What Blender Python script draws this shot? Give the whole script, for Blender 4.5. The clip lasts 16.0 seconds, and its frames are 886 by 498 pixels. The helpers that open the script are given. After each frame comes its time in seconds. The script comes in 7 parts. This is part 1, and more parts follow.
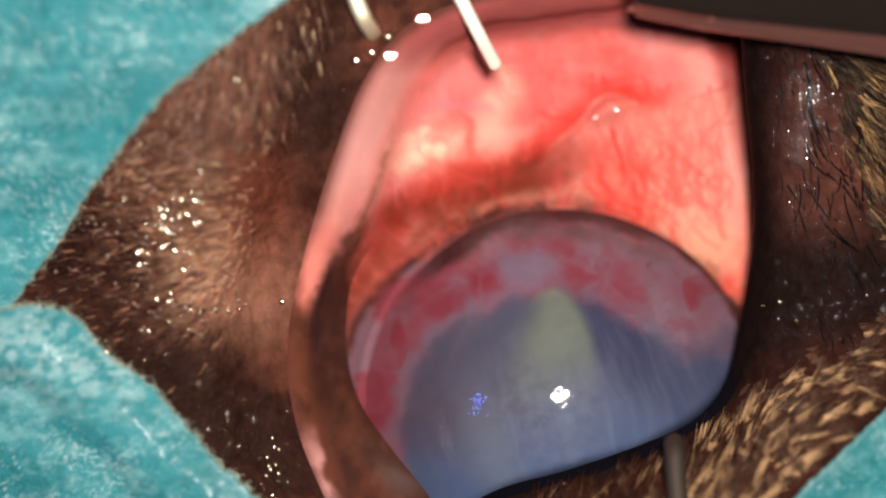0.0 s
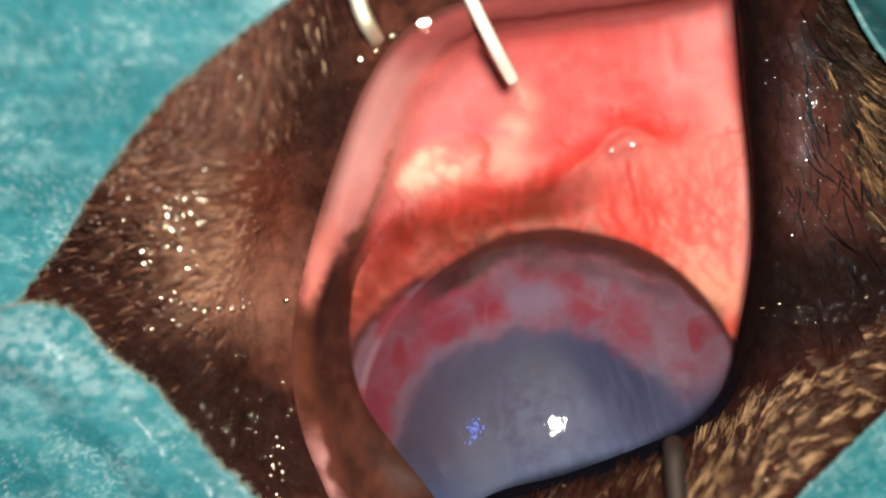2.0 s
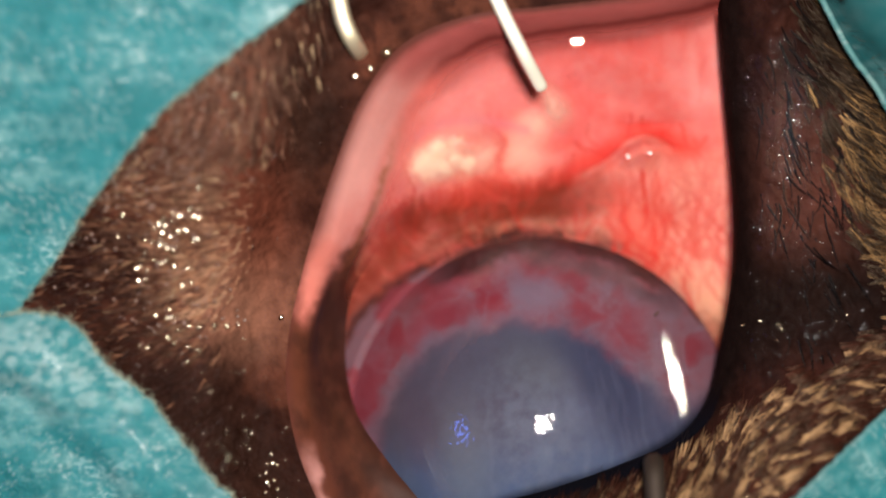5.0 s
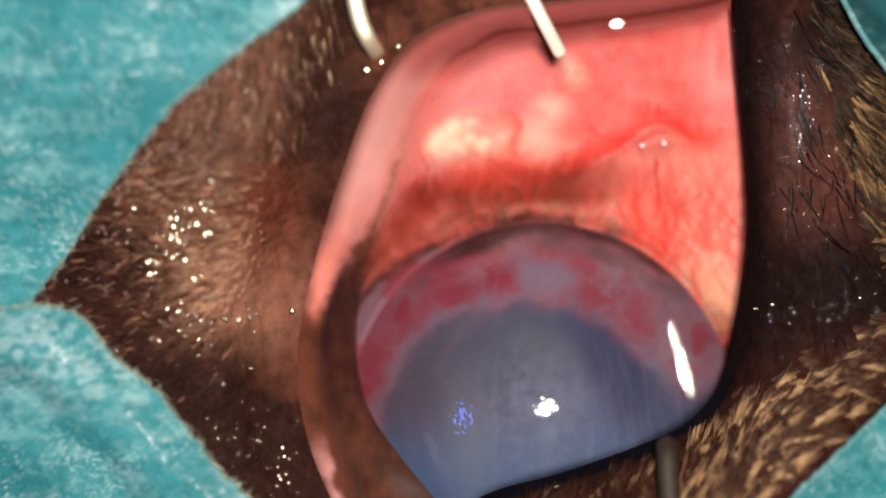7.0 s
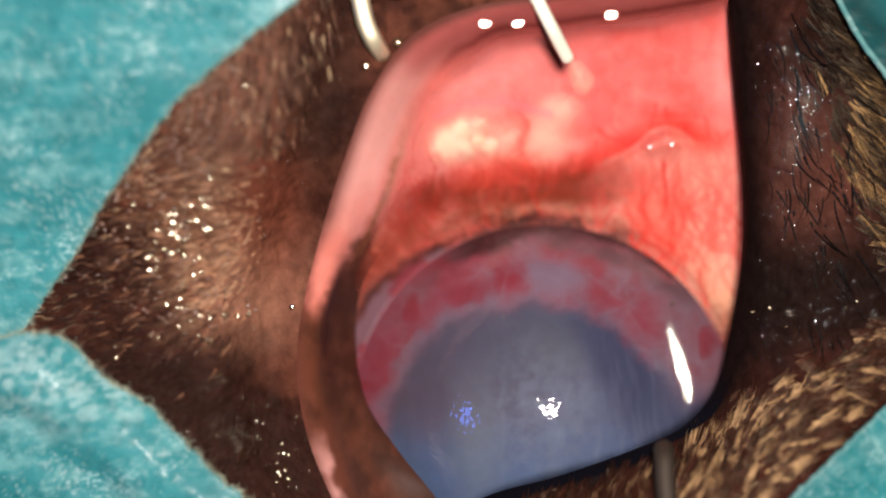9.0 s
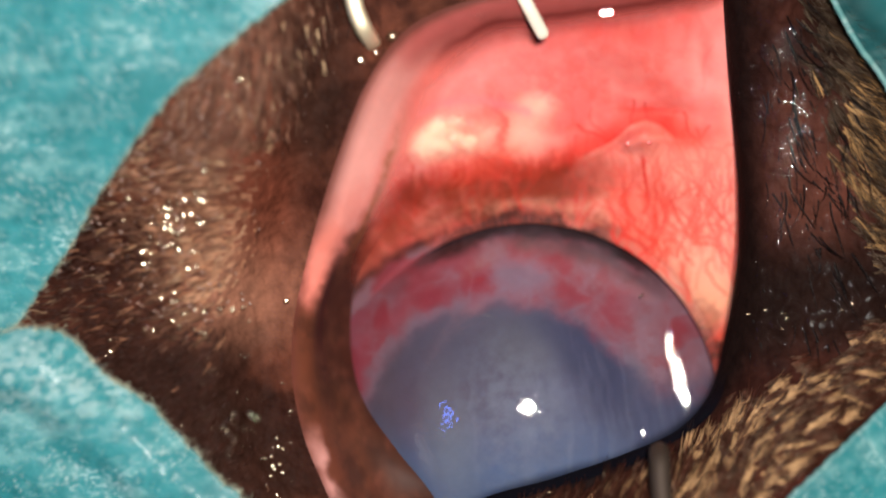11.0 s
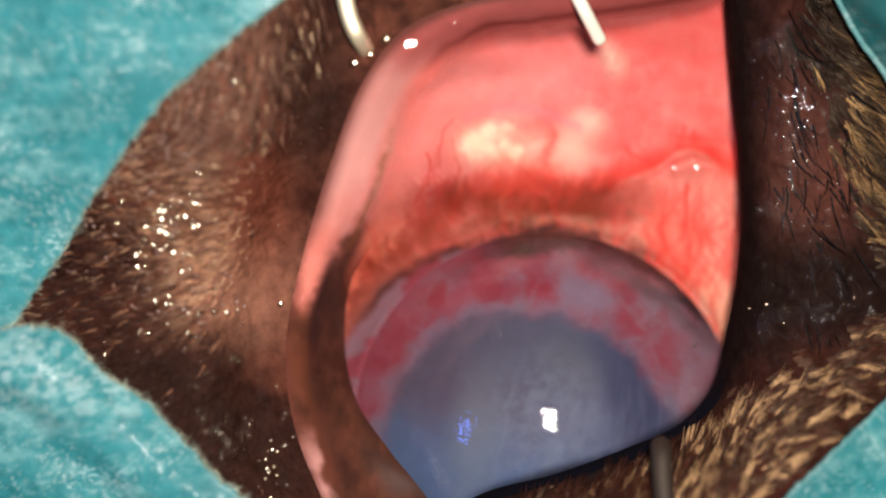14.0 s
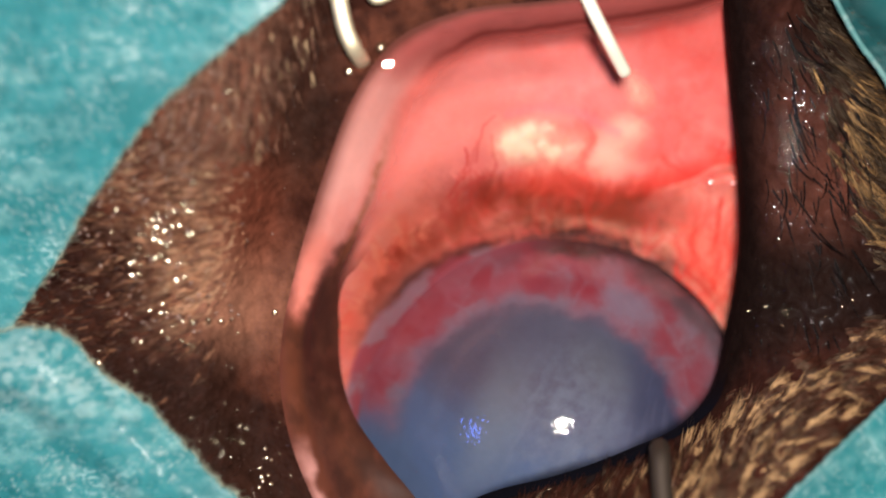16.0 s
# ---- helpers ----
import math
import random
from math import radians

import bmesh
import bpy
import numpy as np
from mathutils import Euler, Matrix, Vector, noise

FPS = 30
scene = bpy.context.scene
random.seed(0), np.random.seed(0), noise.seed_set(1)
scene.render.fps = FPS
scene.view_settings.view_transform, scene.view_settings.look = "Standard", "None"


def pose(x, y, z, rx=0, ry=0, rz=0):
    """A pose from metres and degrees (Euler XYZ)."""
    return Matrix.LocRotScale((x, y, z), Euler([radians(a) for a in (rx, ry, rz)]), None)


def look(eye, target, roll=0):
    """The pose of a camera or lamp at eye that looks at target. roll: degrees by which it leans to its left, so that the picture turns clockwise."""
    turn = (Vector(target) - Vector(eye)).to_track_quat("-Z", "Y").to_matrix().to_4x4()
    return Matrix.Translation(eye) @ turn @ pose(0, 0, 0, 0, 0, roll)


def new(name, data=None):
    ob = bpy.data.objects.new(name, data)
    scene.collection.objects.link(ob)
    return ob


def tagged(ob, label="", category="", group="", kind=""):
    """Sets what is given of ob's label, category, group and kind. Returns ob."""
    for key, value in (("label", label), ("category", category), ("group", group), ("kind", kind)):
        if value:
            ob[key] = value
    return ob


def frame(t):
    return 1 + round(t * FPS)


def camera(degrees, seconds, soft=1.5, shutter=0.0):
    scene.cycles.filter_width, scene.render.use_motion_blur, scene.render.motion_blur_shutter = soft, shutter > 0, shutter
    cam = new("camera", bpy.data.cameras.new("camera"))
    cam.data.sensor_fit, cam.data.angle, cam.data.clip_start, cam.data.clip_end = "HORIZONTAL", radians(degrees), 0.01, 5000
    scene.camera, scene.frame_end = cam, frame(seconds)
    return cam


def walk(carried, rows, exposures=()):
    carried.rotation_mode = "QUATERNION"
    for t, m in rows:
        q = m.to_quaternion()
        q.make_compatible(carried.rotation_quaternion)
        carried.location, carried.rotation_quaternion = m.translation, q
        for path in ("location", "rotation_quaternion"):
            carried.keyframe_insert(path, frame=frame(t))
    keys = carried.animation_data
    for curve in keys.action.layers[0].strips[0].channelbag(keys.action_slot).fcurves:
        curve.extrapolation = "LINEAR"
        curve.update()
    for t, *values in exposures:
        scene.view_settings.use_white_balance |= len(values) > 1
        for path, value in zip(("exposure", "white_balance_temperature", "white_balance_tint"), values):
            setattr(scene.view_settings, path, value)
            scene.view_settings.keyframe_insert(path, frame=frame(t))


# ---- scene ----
# ---- camera: a surgical microscope 20 cm above the eye, looking straight down ----
U = 0.001  # millimetre
EYE_Z = 200.0


def mm_pose(x, y, z, rx=0, ry=0, rz=0):
    return pose(x * U, y * U, z * U, rx, ry, rz)


cam = camera(10.75, 16.0, soft=1.8)
cam.data.dof.use_dof, cam.data.dof.focus_distance, cam.data.dof.aperture_fstop = True, 0.2000, 16.0
walk(cam, [(0.0, mm_pose(0, 0, EYE_Z)), (16.0, mm_pose(0, 0, EYE_Z))],
     exposures=[(0.0, 0.10), (3.2, 0.02), (5.3, -0.08), (5.6, -0.06), (6.2, 0.03), (7.0, 0.05), (9.0, 0.10), (11.3, 0.13), (16.0, 0.12)])

# ---- light: the microscope's own lamp beside its axis, and a dim room ----
world = bpy.data.worlds.new("dim_room")
world.use_nodes = True
world.node_tree.nodes["Background"].inputs[0].default_value = (1.0, 0.95, 0.9, 1)
world.node_tree.nodes["Background"].inputs[1].default_value = 0.014
scene.world = world

lamp = bpy.data.lights.new("microscope_lamp", "AREA")
lamp.shape, lamp.size, lamp.energy, lamp.color = "DISK", 0.022, 1.1, (1.0, 0.925, 0.865)
LAMP = np.array([12.0, 16.0, 225.0])
new("microscope_lamp", lamp).matrix_world = look(LAMP * U, (0.001, 0.0, 0.0))
blue = bpy.data.lights.new("side_lamp", "AREA")
blue.shape, blue.size, blue.size_y, blue.energy, blue.color = "RECTANGLE", 0.05, 0.02, 0.055, (0.10, 0.2, 1.0)
new("side_lamp", blue).matrix_world = look((-0.197, -0.006, 0.150), (0.0, -0.007, 0.0), 0)


# ---- noise and colour tools ----
def lin(r, g, b):
    """Linear colour from 0-255 display values."""
    c = np.array([r, g, b]) / 255.0
    return np.where(c <= 0.04045, c / 12.92, ((c + 0.055) / 1.055) ** 2.4)


def hash3(i, j, k):
    n = (i * 374761393 + j * 668265263 + k * 1274126177) & 0x7FFFFFFF
    n = ((n ^ (n >> 13)) * 1103515245) & 0x7FFFFFFF
    return ((n ^ (n >> 16)) & 0xFFFF) / 65535.0


def vnoise(x, y, seed=0):
    """Smooth value noise, 0 to 1."""
    xi, yi = np.floor(x).astype(np.int64), np.floor(y).astype(np.int64)
    fx, fy = x - xi, y - yi
    fx, fy = fx * fx * (3 - 2 * fx), fy * fy * (3 - 2 * fy)
    a, b = hash3(xi, yi, seed), hash3(xi + 1, yi, seed)
    c, d = hash3(xi, yi + 1, seed), hash3(xi + 1, yi + 1, seed)
    return (a * (1 - fx) + b * fx) * (1 - fy) + (c * (1 - fx) + d * fx) * fy


def fbm(x, y, seed=0, octaves=4):
    total, amp, norm = np.zeros_like(x), 1.0, 0.0
    for o in range(octaves):
        total = total + amp * vnoise(x * 2 ** o + 17.3 * o, y * 2 ** o - 9.1 * o, seed + o)
        norm += amp
        amp *= 0.55
    return total / norm


def smooth(a, b, v):
    t = np.clip((v - a) / (b - a), 0, 1)
    return t * t * (3 - 2 * t)


def blob(x, y, cx, cy, rx, ry, turn=0.0, edge=0.5):
    """1 inside a soft-edged ellipse, 0 outside."""
    c, s = math.cos(radians(turn)), math.sin(radians(turn))
    u, v = ((x - cx) * c + (y - cy) * s) / rx, (-(x - cx) * s + (y - cy) * c) / ry
    return 1 - smooth(1 - edge, 1 + edge, np.sqrt(u * u + v * v))


def mix(col, tint, w):
    return col + (np.asarray(tint) - col) * np.clip(w, 0, 1)[..., None]


def plan(P):
    """Plan coordinates: each point carried along its line of sight to the level z = 0."""
    k = EYE_Z / (EYE_Z - P[..., 2])
    return P[..., 0] * k, P[..., 1] * k


def raise_brow(P, share=1.0):
    """Lifts the side of the brow towards the microscope along its lines of sight: the head lies tilted."""
    P = np.array(P, float)
    dz = 1.7 * smooth(-2.0, 8.0, plan(P)[1]) * share
    k = (EYE_Z - P[..., 2] - dz) / (EYE_Z - P[..., 2])
    P[..., 0], P[..., 1], P[..., 2] = P[..., 0] * k, P[..., 1] * k, P[..., 2] + dz
    return P


# ---- mesh tools ----
def spline(pts, n, closed=False):
    """n points on a Catmull-Rom curve through pts, evenly spread by chord length."""
    p = np.asarray(pts, float)
    d = np.r_[0, np.cumsum(np.linalg.norm(np.diff(p, axis=0), axis=1) ** 0.7)]
    t = np.linspace(0, d[-1], n)
    i = np.clip(np.searchsorted(d, t, side="right") - 1, 0, len(p) - 2)
    h = d[i + 1] - d[i]
    f = ((t - d[i]) / h)[:, None]
    tan = np.gradient(p, d, axis=0)
    a, b, ta, tb = p[i], p[i + 1], tan[i] * h[:, None], tan[i + 1] * h[:, None]
    f2, f3 = f * f, f * f * f
    return (2 * f3 - 3 * f2 + 1) * a + (f3 - 2 * f2 + f) * ta + (3 * f2 - 2 * f3) * b + (f3 - f2) * tb


def loft(curves, nu, nv):
    """A grid of nv x nu points over a few guide curves."""
    rows = [spline(c, nu) for c in curves]
    stack = np.stack(rows, axis=1)
    return np.stack([spline(stack[u], nv) for u in range(nu)], axis=1)


def grid_faces(nv, nu):
    i = np.arange(nv * nu).reshape(nv, nu)
    return np.stack([i[:-1, :-1], i[:-1, 1:], i[1:, 1:], i[1:, :-1]], axis=-1).reshape(-1, 4)


def mesh_from(name, verts, faces, tint=None, shade=True, alpha=None):
    """A mesh from millimetre points and quads or triangles, with a colour on each point."""
    me = bpy.data.meshes.new(name)
    verts, faces = np.asarray(verts, float), np.asarray(faces)
    k = faces.shape[1]
    me.vertices.add(len(verts))
    me.vertices.foreach_set("co", (verts * U).astype(np.float32).ravel())
    me.loops.add(faces.size)
    me.loops.foreach_set("vertex_index", faces.astype(np.int32).ravel())
    me.polygons.add(len(faces))
    me.polygons.foreach_set("loop_start", np.arange(0, faces.size, k, dtype=np.int32))
    me.polygons.foreach_set("use_smooth", np.full(len(faces), shade))
    me.update(calc_edges=True)
    if tint is not None:
        at = me.attributes.new("tint", "FLOAT_COLOR", "POINT")
        rgba = np.ones((len(verts), 4), np.float32)
        rgba[:, :3] = np.asarray(tint).reshape(-1, 3)
        if alpha is not None:
            rgba[:, 3] = np.asarray(alpha).ravel()
        at.data.foreach_set("color", rgba.ravel())
    return me


def facing_up(P):
    """Flips the grid, if need be, so that its faces look up."""
    n = np.cross(P[:-1, 1:] - P[:-1, :-1], P[1:, :-1] - P[:-1, :-1])
    return P if n[..., 2].sum() > 0 else P[:, ::-1]


def sheet_object(name, P, tint, material, thick, parent=None, rim=True, alpha=None):
    nv, nu = P.shape[:2]
    ob = new(name, mesh_from(name, P.reshape(-1, 3), grid_faces(nv, nu), tint, alpha=alpha))
    ob.data.materials.append(material)
    if thick:
        solid = ob.modifiers.new("thickness", "SOLIDIFY")
        solid.thickness, solid.offset = thick * U, -1
        solid.use_rim = rim
    ob.parent = parent
    return ob


def tube_points(path, radius, sides=10, taper=None, flat=1.0):
    """Verts and quads of a round bar along a path; radius may change along it."""
    path = np.asarray(path, float)
    n = len(path)
    tang = np.gradient(path, axis=0)
    tang /= np.linalg.norm(tang, axis=1)[:, None]
    ref = np.array([0.0, 0.0, 1.0]) if abs(tang[0, 2]) < 0.9 else np.array([1.0, 0.0, 0.0])
    a = np.cross(tang, ref)
    a /= np.linalg.norm(a, axis=1)[:, None]
    b = np.cross(tang, a) * flat
    rad = np.full(n, radius) if taper is None else radius * np.asarray(taper)
    ang = np.linspace(0, 2 * math.pi, sides, endpoint=False)
    v = path[:, None] + rad[:, None, None] * (np.cos(ang)[None, :, None] * a[:, None] + np.sin(ang)[None, :, None] * b[:, None])
    f = []
    for i in range(n - 1):
        for s in range(sides):
            f.append((i * sides + s, (i + 1) * sides + s, (i + 1) * sides + (s + 1) % sides, i * sides + (s + 1) % sides))
    return v.reshape(-1, 3), np.array(f)


def bar(name, path, radius, material, parent, taper=None, sides=18, label="", flat=1.0):
    """A metal bar with closed, rounded ends."""
    path = np.asarray(path, float)
    cap = np.array([0.05, 0.5, 0.8, 0.95])
    t0, t1 = path[0] - path[1], path[-1] - path[-2]
    t0, t1 = t0 / np.linalg.norm(t0) * radius, t1 / np.linalg.norm(t1) * radius
    head = [path[0] + t0 * d for d in (1.0, 0.87, 0.6, 0.3)]
    tail = [path[-1] + t1 * d for d in (0.3, 0.6, 0.87, 1.0)]
    tp = np.ones(len(path)) if taper is None else np.asarray(taper)
    tp = np.r_[cap * tp[0], tp, cap[::-1] * tp[-1]]
    v, f = tube_points(np.vstack([head, path, tail]), radius, sides, tp, flat)
    ob = new(name, mesh_from(name, v, f))
    ob.data.materials.append(material)
    ob.parent = parent
    if label:
        tagged(ob, label)
    return ob


def strands(name, roots, ways, lengths, radii, curl, tints, material, parent, seed=1, droop=0.0):
    """Many tapered hairs as real geometry: three-sided, four rings and a tip."""
    rng = np.random.default_rng(seed)
    n, rings = len(roots), 5
    ways = ways / np.linalg.norm(ways, axis=1)[:, None]
    side = np.cross(ways, rng.normal(size=(n, 3)))
    side /= np.linalg.norm(side, axis=1)[:, None]
    up = np.cross(side, ways)
    f = np.linspace(0, 1, rings)
    bend = side * curl[:, None]
    cent = roots[None] + f[:, None, None] * (ways * lengths[:, None])[None] + (f ** 2)[:, None, None] * (bend * lengths[:, None])[None]
    cent[..., 2] -= (f ** 2)[:, None] * droop * lengths[None]
    rad = radii[None] * (1 - 0.85 * f ** 1.5)[:, None]
    verts = []
    for s in range(3):
        a = 2 * math.pi * s / 3
        verts.append(cent + rad[..., None] * (math.cos(a) * side + math.sin(a) * up)[None])
    v = np.stack(verts, axis=2)  # rings, n, 3 sides
    v = v.transpose(1, 0, 2, 3).reshape(-1, 3)
    base = []
    for r in range(rings - 1):
        for s in range(3):
            base.append((r * 3 + s, r * 3 + (s + 1) % 3, (r + 1) * 3 + (s + 1) % 3, (r + 1) * 3 + s))
    base = np.array(base)
    faces = (np.arange(n)[:, None, None] * rings * 3 + base[None]).reshape(-1, 4)
    ob = new(name, mesh_from(name, v, faces, np.repeat(tints, rings * 3, axis=0)))
    ob.data.materials.append(material)
    ob.parent = parent
    return tagged(ob, kind="stuff")


# ---- materials ----
def material(name, rough=0.5, metal=0.0, coat=0.0, coat_rough=0.05, sss=0.0, color=None, spec=0.5):
    m = bpy.data.materials.new(name)
    m.use_nodes = True
    nt = m.node_tree
    b = nt.nodes["Principled BSDF"]
    b.inputs["Roughness"].default_value = rough
    b.inputs["Metallic"].default_value = metal
    b.inputs["Coat Weight"].default_value = coat
    b.inputs["Coat Roughness"].default_value = coat_rough
    b.inputs["Specular IOR Level"].default_value = spec
    if sss:
        b.inputs["Subsurface Weight"].default_value = sss
        b.inputs["Subsurface Radius"].default_value = (1.0, 0.35, 0.2)
        b.inputs["Subsurface Scale"].default_value = 0.6 * U
    if color is not None:
        b.inputs["Base Color"].default_value = (*color, 1)
    return m, nt, b


def node(nt, kind, **values):
    n = nt.nodes.new(kind)
    for key, value in values.items():
        n.inputs[key.replace("_", " ")].default_value = value
    return n


def tinted(nt, b, scale, amount, detail=4.0, gain=1.0):
    """Base colour from the mesh's own tint, broken up by fine grain."""
    at = nt.nodes.new("ShaderNodeAttribute")
    at.attribute_name = "tint"
    tex = nt.nodes.new("ShaderNodeTexCoord")
    grain = node(nt, "ShaderNodeTexNoise", Scale=scale, Detail=detail, Roughness=0.6)
    nt.links.new(tex.outputs["Object"], grain.inputs["Vector"])
    ramp = nt.nodes.new("ShaderNodeMapRange")
    ramp.inputs["From Min"].default_value, ramp.inputs["From Max"].default_value = 0.3, 0.7
    ramp.inputs["To Min"].default_value, ramp.inputs["To Max"].default_value = (1 - amount) * gain, (1 + amount) * gain
    nt.links.new(grain.outputs["Fac"], ramp.inputs["Value"])
    mul = nt.nodes.new("ShaderNodeVectorMath")
    mul.operation = "SCALE"
    nt.links.new(at.outputs["Color"], mul.inputs[0])
    nt.links.new(ramp.outputs["Result"], mul.inputs["Scale"])
    nt.links.new(mul.outputs["Vector"], b.inputs["Base Color"])
    return tex


def relief(nt, b, tex, layers, socket="Normal"):
    """Stacked bumps: (scale per metre, height in millimetres, kind)."""
    last = None
    for scale, height, kind in layers:
        if kind == "cells":
            n = node(nt, "ShaderNodeTexVoronoi", Scale=scale)
            out = n.outputs["Distance"]
        else:
            n = node(nt, "ShaderNodeTexNoise", Scale=scale, Detail=0.0 if kind == "smooth" else 3.0, Roughness=0.55)
            out = n.outputs["Fac"]
        nt.links.new(tex.outputs["Object"], n.inputs["Vector"])
        bump = nt.nodes.new("ShaderNodeBump")
        bump.inputs["Distance"].default_value = height * U
        nt.links.new(out, bump.inputs["Height"])
        if last:
            nt.links.new(last.outputs["Normal"], bump.inputs["Normal"])
        last = bump
    nt.links.new(last.outputs["Normal"], b.inputs[socket])


TISSUE, nt, b = material("wet_conjunctiva", rough=0.5, sss=0.3, spec=0.02)
relief(nt, b, tinted(nt, b, 900, 0.05, gain=0.67), [(300, 0.08, "noise"), (1500, 0.012, "noise")])

CORNEA, nt, b = material("cloudy_cornea", rough=0.6, coat=1.0, coat_rough=0.012, sss=0.1, spec=0.1)
tex = tinted(nt, b, 1200, 0.06, gain=0.68)
relief(nt, b, tex, [(500, 0.05, "noise")])
relief(nt, b, tex, [(260, 0.02, "noise"), (2200, 0.009, "smooth"), (5600, 0.011, "smooth")], "Coat Normal")

SKIN, nt, b = material("dark_moist_skin", rough=0.6, coat=0.0, spec=0.02)
relief(nt, b, tinted(nt, b, 1500, 0.3, gain=0.55), [(700, 0.3, "noise"), (2600, 0.06, "cells")])

WET_SKIN, nt, b = material("dark_wet_skin", rough=0.6, coat=0.012, coat_rough=0.06, spec=0.015)
relief(nt, b, tinted(nt, b, 1500, 0.22, gain=1.0), [(380, 0.4, "noise"), (2400, 0.08, "noise")])

MARGIN, nt, b = material("lid_margin", rough=0.45, coat=0.06, coat_rough=0.2, sss=0.05, spec=0.1)
relief(nt, b, tinted(nt, b, 900, 0.05, gain=0.70), [(300, 0.04, "noise"), (2500, 0.006, "noise")])


def clear_by_tint(nt, b):
    """Thin membranes turn clear where the mesh's own alpha says so."""
    at = nt.nodes.new("ShaderNodeAttribute")
    at.attribute_name = "tint"
    nt.links.new(at.outputs["Alpha"], b.inputs["Alpha"])


clear_by_tint(nt, b)
# near-black, fading colour that stands in for shade at the lower lid
LID_SHADE, nt, b = material("lid_edge_shade", rough=0.5, color=tuple(lin(9, 9, 14)), spec=0.0)
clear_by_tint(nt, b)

HAIR, nt, b = material("hair", rough=0.4, spec=0.08)
tinted(nt, b, 3000, 0.2, gain=0.72)
WET_HAIR, nt, b = material("damp_glossy_hair", rough=0.36, spec=0.28)
b.inputs["Specular Tint"].default_value = (1.0, 0.8, 0.55, 1)
tinted(nt, b, 3000, 0.2, gain=0.72)
LASH, nt, b = material("black_hair", rough=0.4, spec=0.06)
tinted(nt, b, 3000, 0.2)

DRAPE, nt, b = material("nonwoven_drape", rough=0.6, coat=0.05, coat_rough=0.2, spec=0.15)
tex = tinted(nt, b, 900, 0.10, 6.0, gain=0.57)
relief(nt, b, tex, [(260, 0.08, "noise"), (1500, 0.05, "noise"), (6000, 0.05, "noise")])


def fibres(nt, b, tex):
    """Pale glossy fibres pressed into the cloth, denser in worn patches."""
    place = nt.nodes.new("ShaderNodeMapping")
    place.inputs["Scale"].default_value = (1.0, 1.9, 1.0)
    nt.links.new(tex.outputs["Object"], place.inputs["Vector"])
    fine = node(nt, "ShaderNodeTexNoise", Scale=3600.0, Detail=5.0, Roughness=0.7)
    worn = node(nt, "ShaderNodeTexNoise", Scale=170.0, Detail=3.0, Roughness=0.6)
    nt.links.new(place.outputs["Vector"], fine.inputs["Vector"])
    nt.links.new(place.outputs["Vector"], worn.inputs["Vector"])
    both = nt.nodes.new("ShaderNodeMath")
    both.operation = "MULTIPLY_ADD"
    both.inputs[1].default_value = 0.7
    nt.links.new(worn.outputs["Fac"], both.inputs[0])
    nt.links.new(fine.outputs["Fac"], both.inputs[2])
    ramp = nt.nodes.new("ShaderNodeMapRange")
    ramp.inputs["From Min"].default_value, ramp.inputs["From Max"].default_value = 0.96, 1.16
    ramp.inputs["To Min"].default_value, ramp.inputs["To Max"].default_value = 0.0, 0.45
    nt.links.new(both.outputs["Value"], ramp.inputs["Value"])
    blend = nt.nodes.new("ShaderNodeMix")
    blend.data_type = "RGBA"
    blend.inputs[7].default_value = (0.62, 0.78, 0.77, 1)
    nt.links.new(b.inputs["Base Color"].links[0].from_socket, blend.inputs[6])
    nt.links.new(ramp.outputs["Result"], blend.inputs[0])
    nt.links.new(blend.outputs[2], b.inputs["Base Color"])


fibres(nt, b, tex)

STEEL, nt, b = material("polished_steel", rough=0.5, metal=0.7, color=(0.84, 0.73, 0.5))
BRIGHT_STEEL, nt, b = material("bright_steel", rough=0.5, metal=0.5, color=(0.98, 0.93, 0.76))
DARK_STEEL, nt, b = material("brushed_dark_steel", rough=0.42, metal=1.0, color=(0.15, 0.105, 0.09))
tex = nt.nodes.new("ShaderNodeTexCoord")
relief(nt, b, tex, [(2500, 0.02, "noise")])
DULL_STEEL, nt, b = material("wet_dull_steel", rough=0.7, metal=0.6, color=(0.042, 0.029, 0.021))
# the pink tissue's reflection put into the steel's colour
RED_STEEL, nt, b = material("tissue_reflection_steel", rough=0.5, metal=1.0, color=(0.5, 0.22, 0.18))
relief(nt, b, nt.nodes.new("ShaderNodeTexCoord"), [(1500, 0.03, "noise")])
TEAR = bpy.data.materials.new("tear_fluid")
TEAR.use_nodes = True
nt = TEAR.node_tree
film, clear, gloss = nt.nodes.new("ShaderNodeMixShader"), nt.nodes.new("ShaderNodeBsdfTransparent"), nt.nodes.new("ShaderNodeBsdfGlossy")
gloss.inputs["Color"].default_value = (1.0, 0.96, 0.84, 1)
gloss.inputs["Roughness"].default_value, film.inputs[0].default_value = 0.04, 0.05
nt.links.new(clear.outputs[0], film.inputs[1])
nt.links.new(gloss.outputs[0], film.inputs[2])
nt.links.new(film.outputs[0], nt.nodes["Material Output"].inputs["Surface"])
BEAD, nt, b = material("moisture", rough=0.14, color=tuple(lin(70, 48, 36)), spec=0.9)
b.inputs["Specular Tint"].default_value = (1.0, 0.86, 0.62, 1)
DROP, nt, b = material("clear_drop", rough=0.1, coat=1.0, coat_rough=0.08, color=tuple(lin(60, 42, 38)), spec=0.9)
DAMP, nt, b = material("hair_tip_glint", rough=0.42, color=tuple(lin(112, 76, 60)), spec=0.9)
CLEAR, nt, b = material("clear_moisture", rough=0.25, coat=1.0, coat_rough=0.22, color=tuple(lin(236, 104, 98) * 0.66), spec=0.9)
# eye shine as a plain diffuse colour, faded by the mesh's tint
SHINE, nt, b = material("painted_tapetal_shine", rough=0.5, color=tuple(lin(116, 122, 106)), spec=0.0)
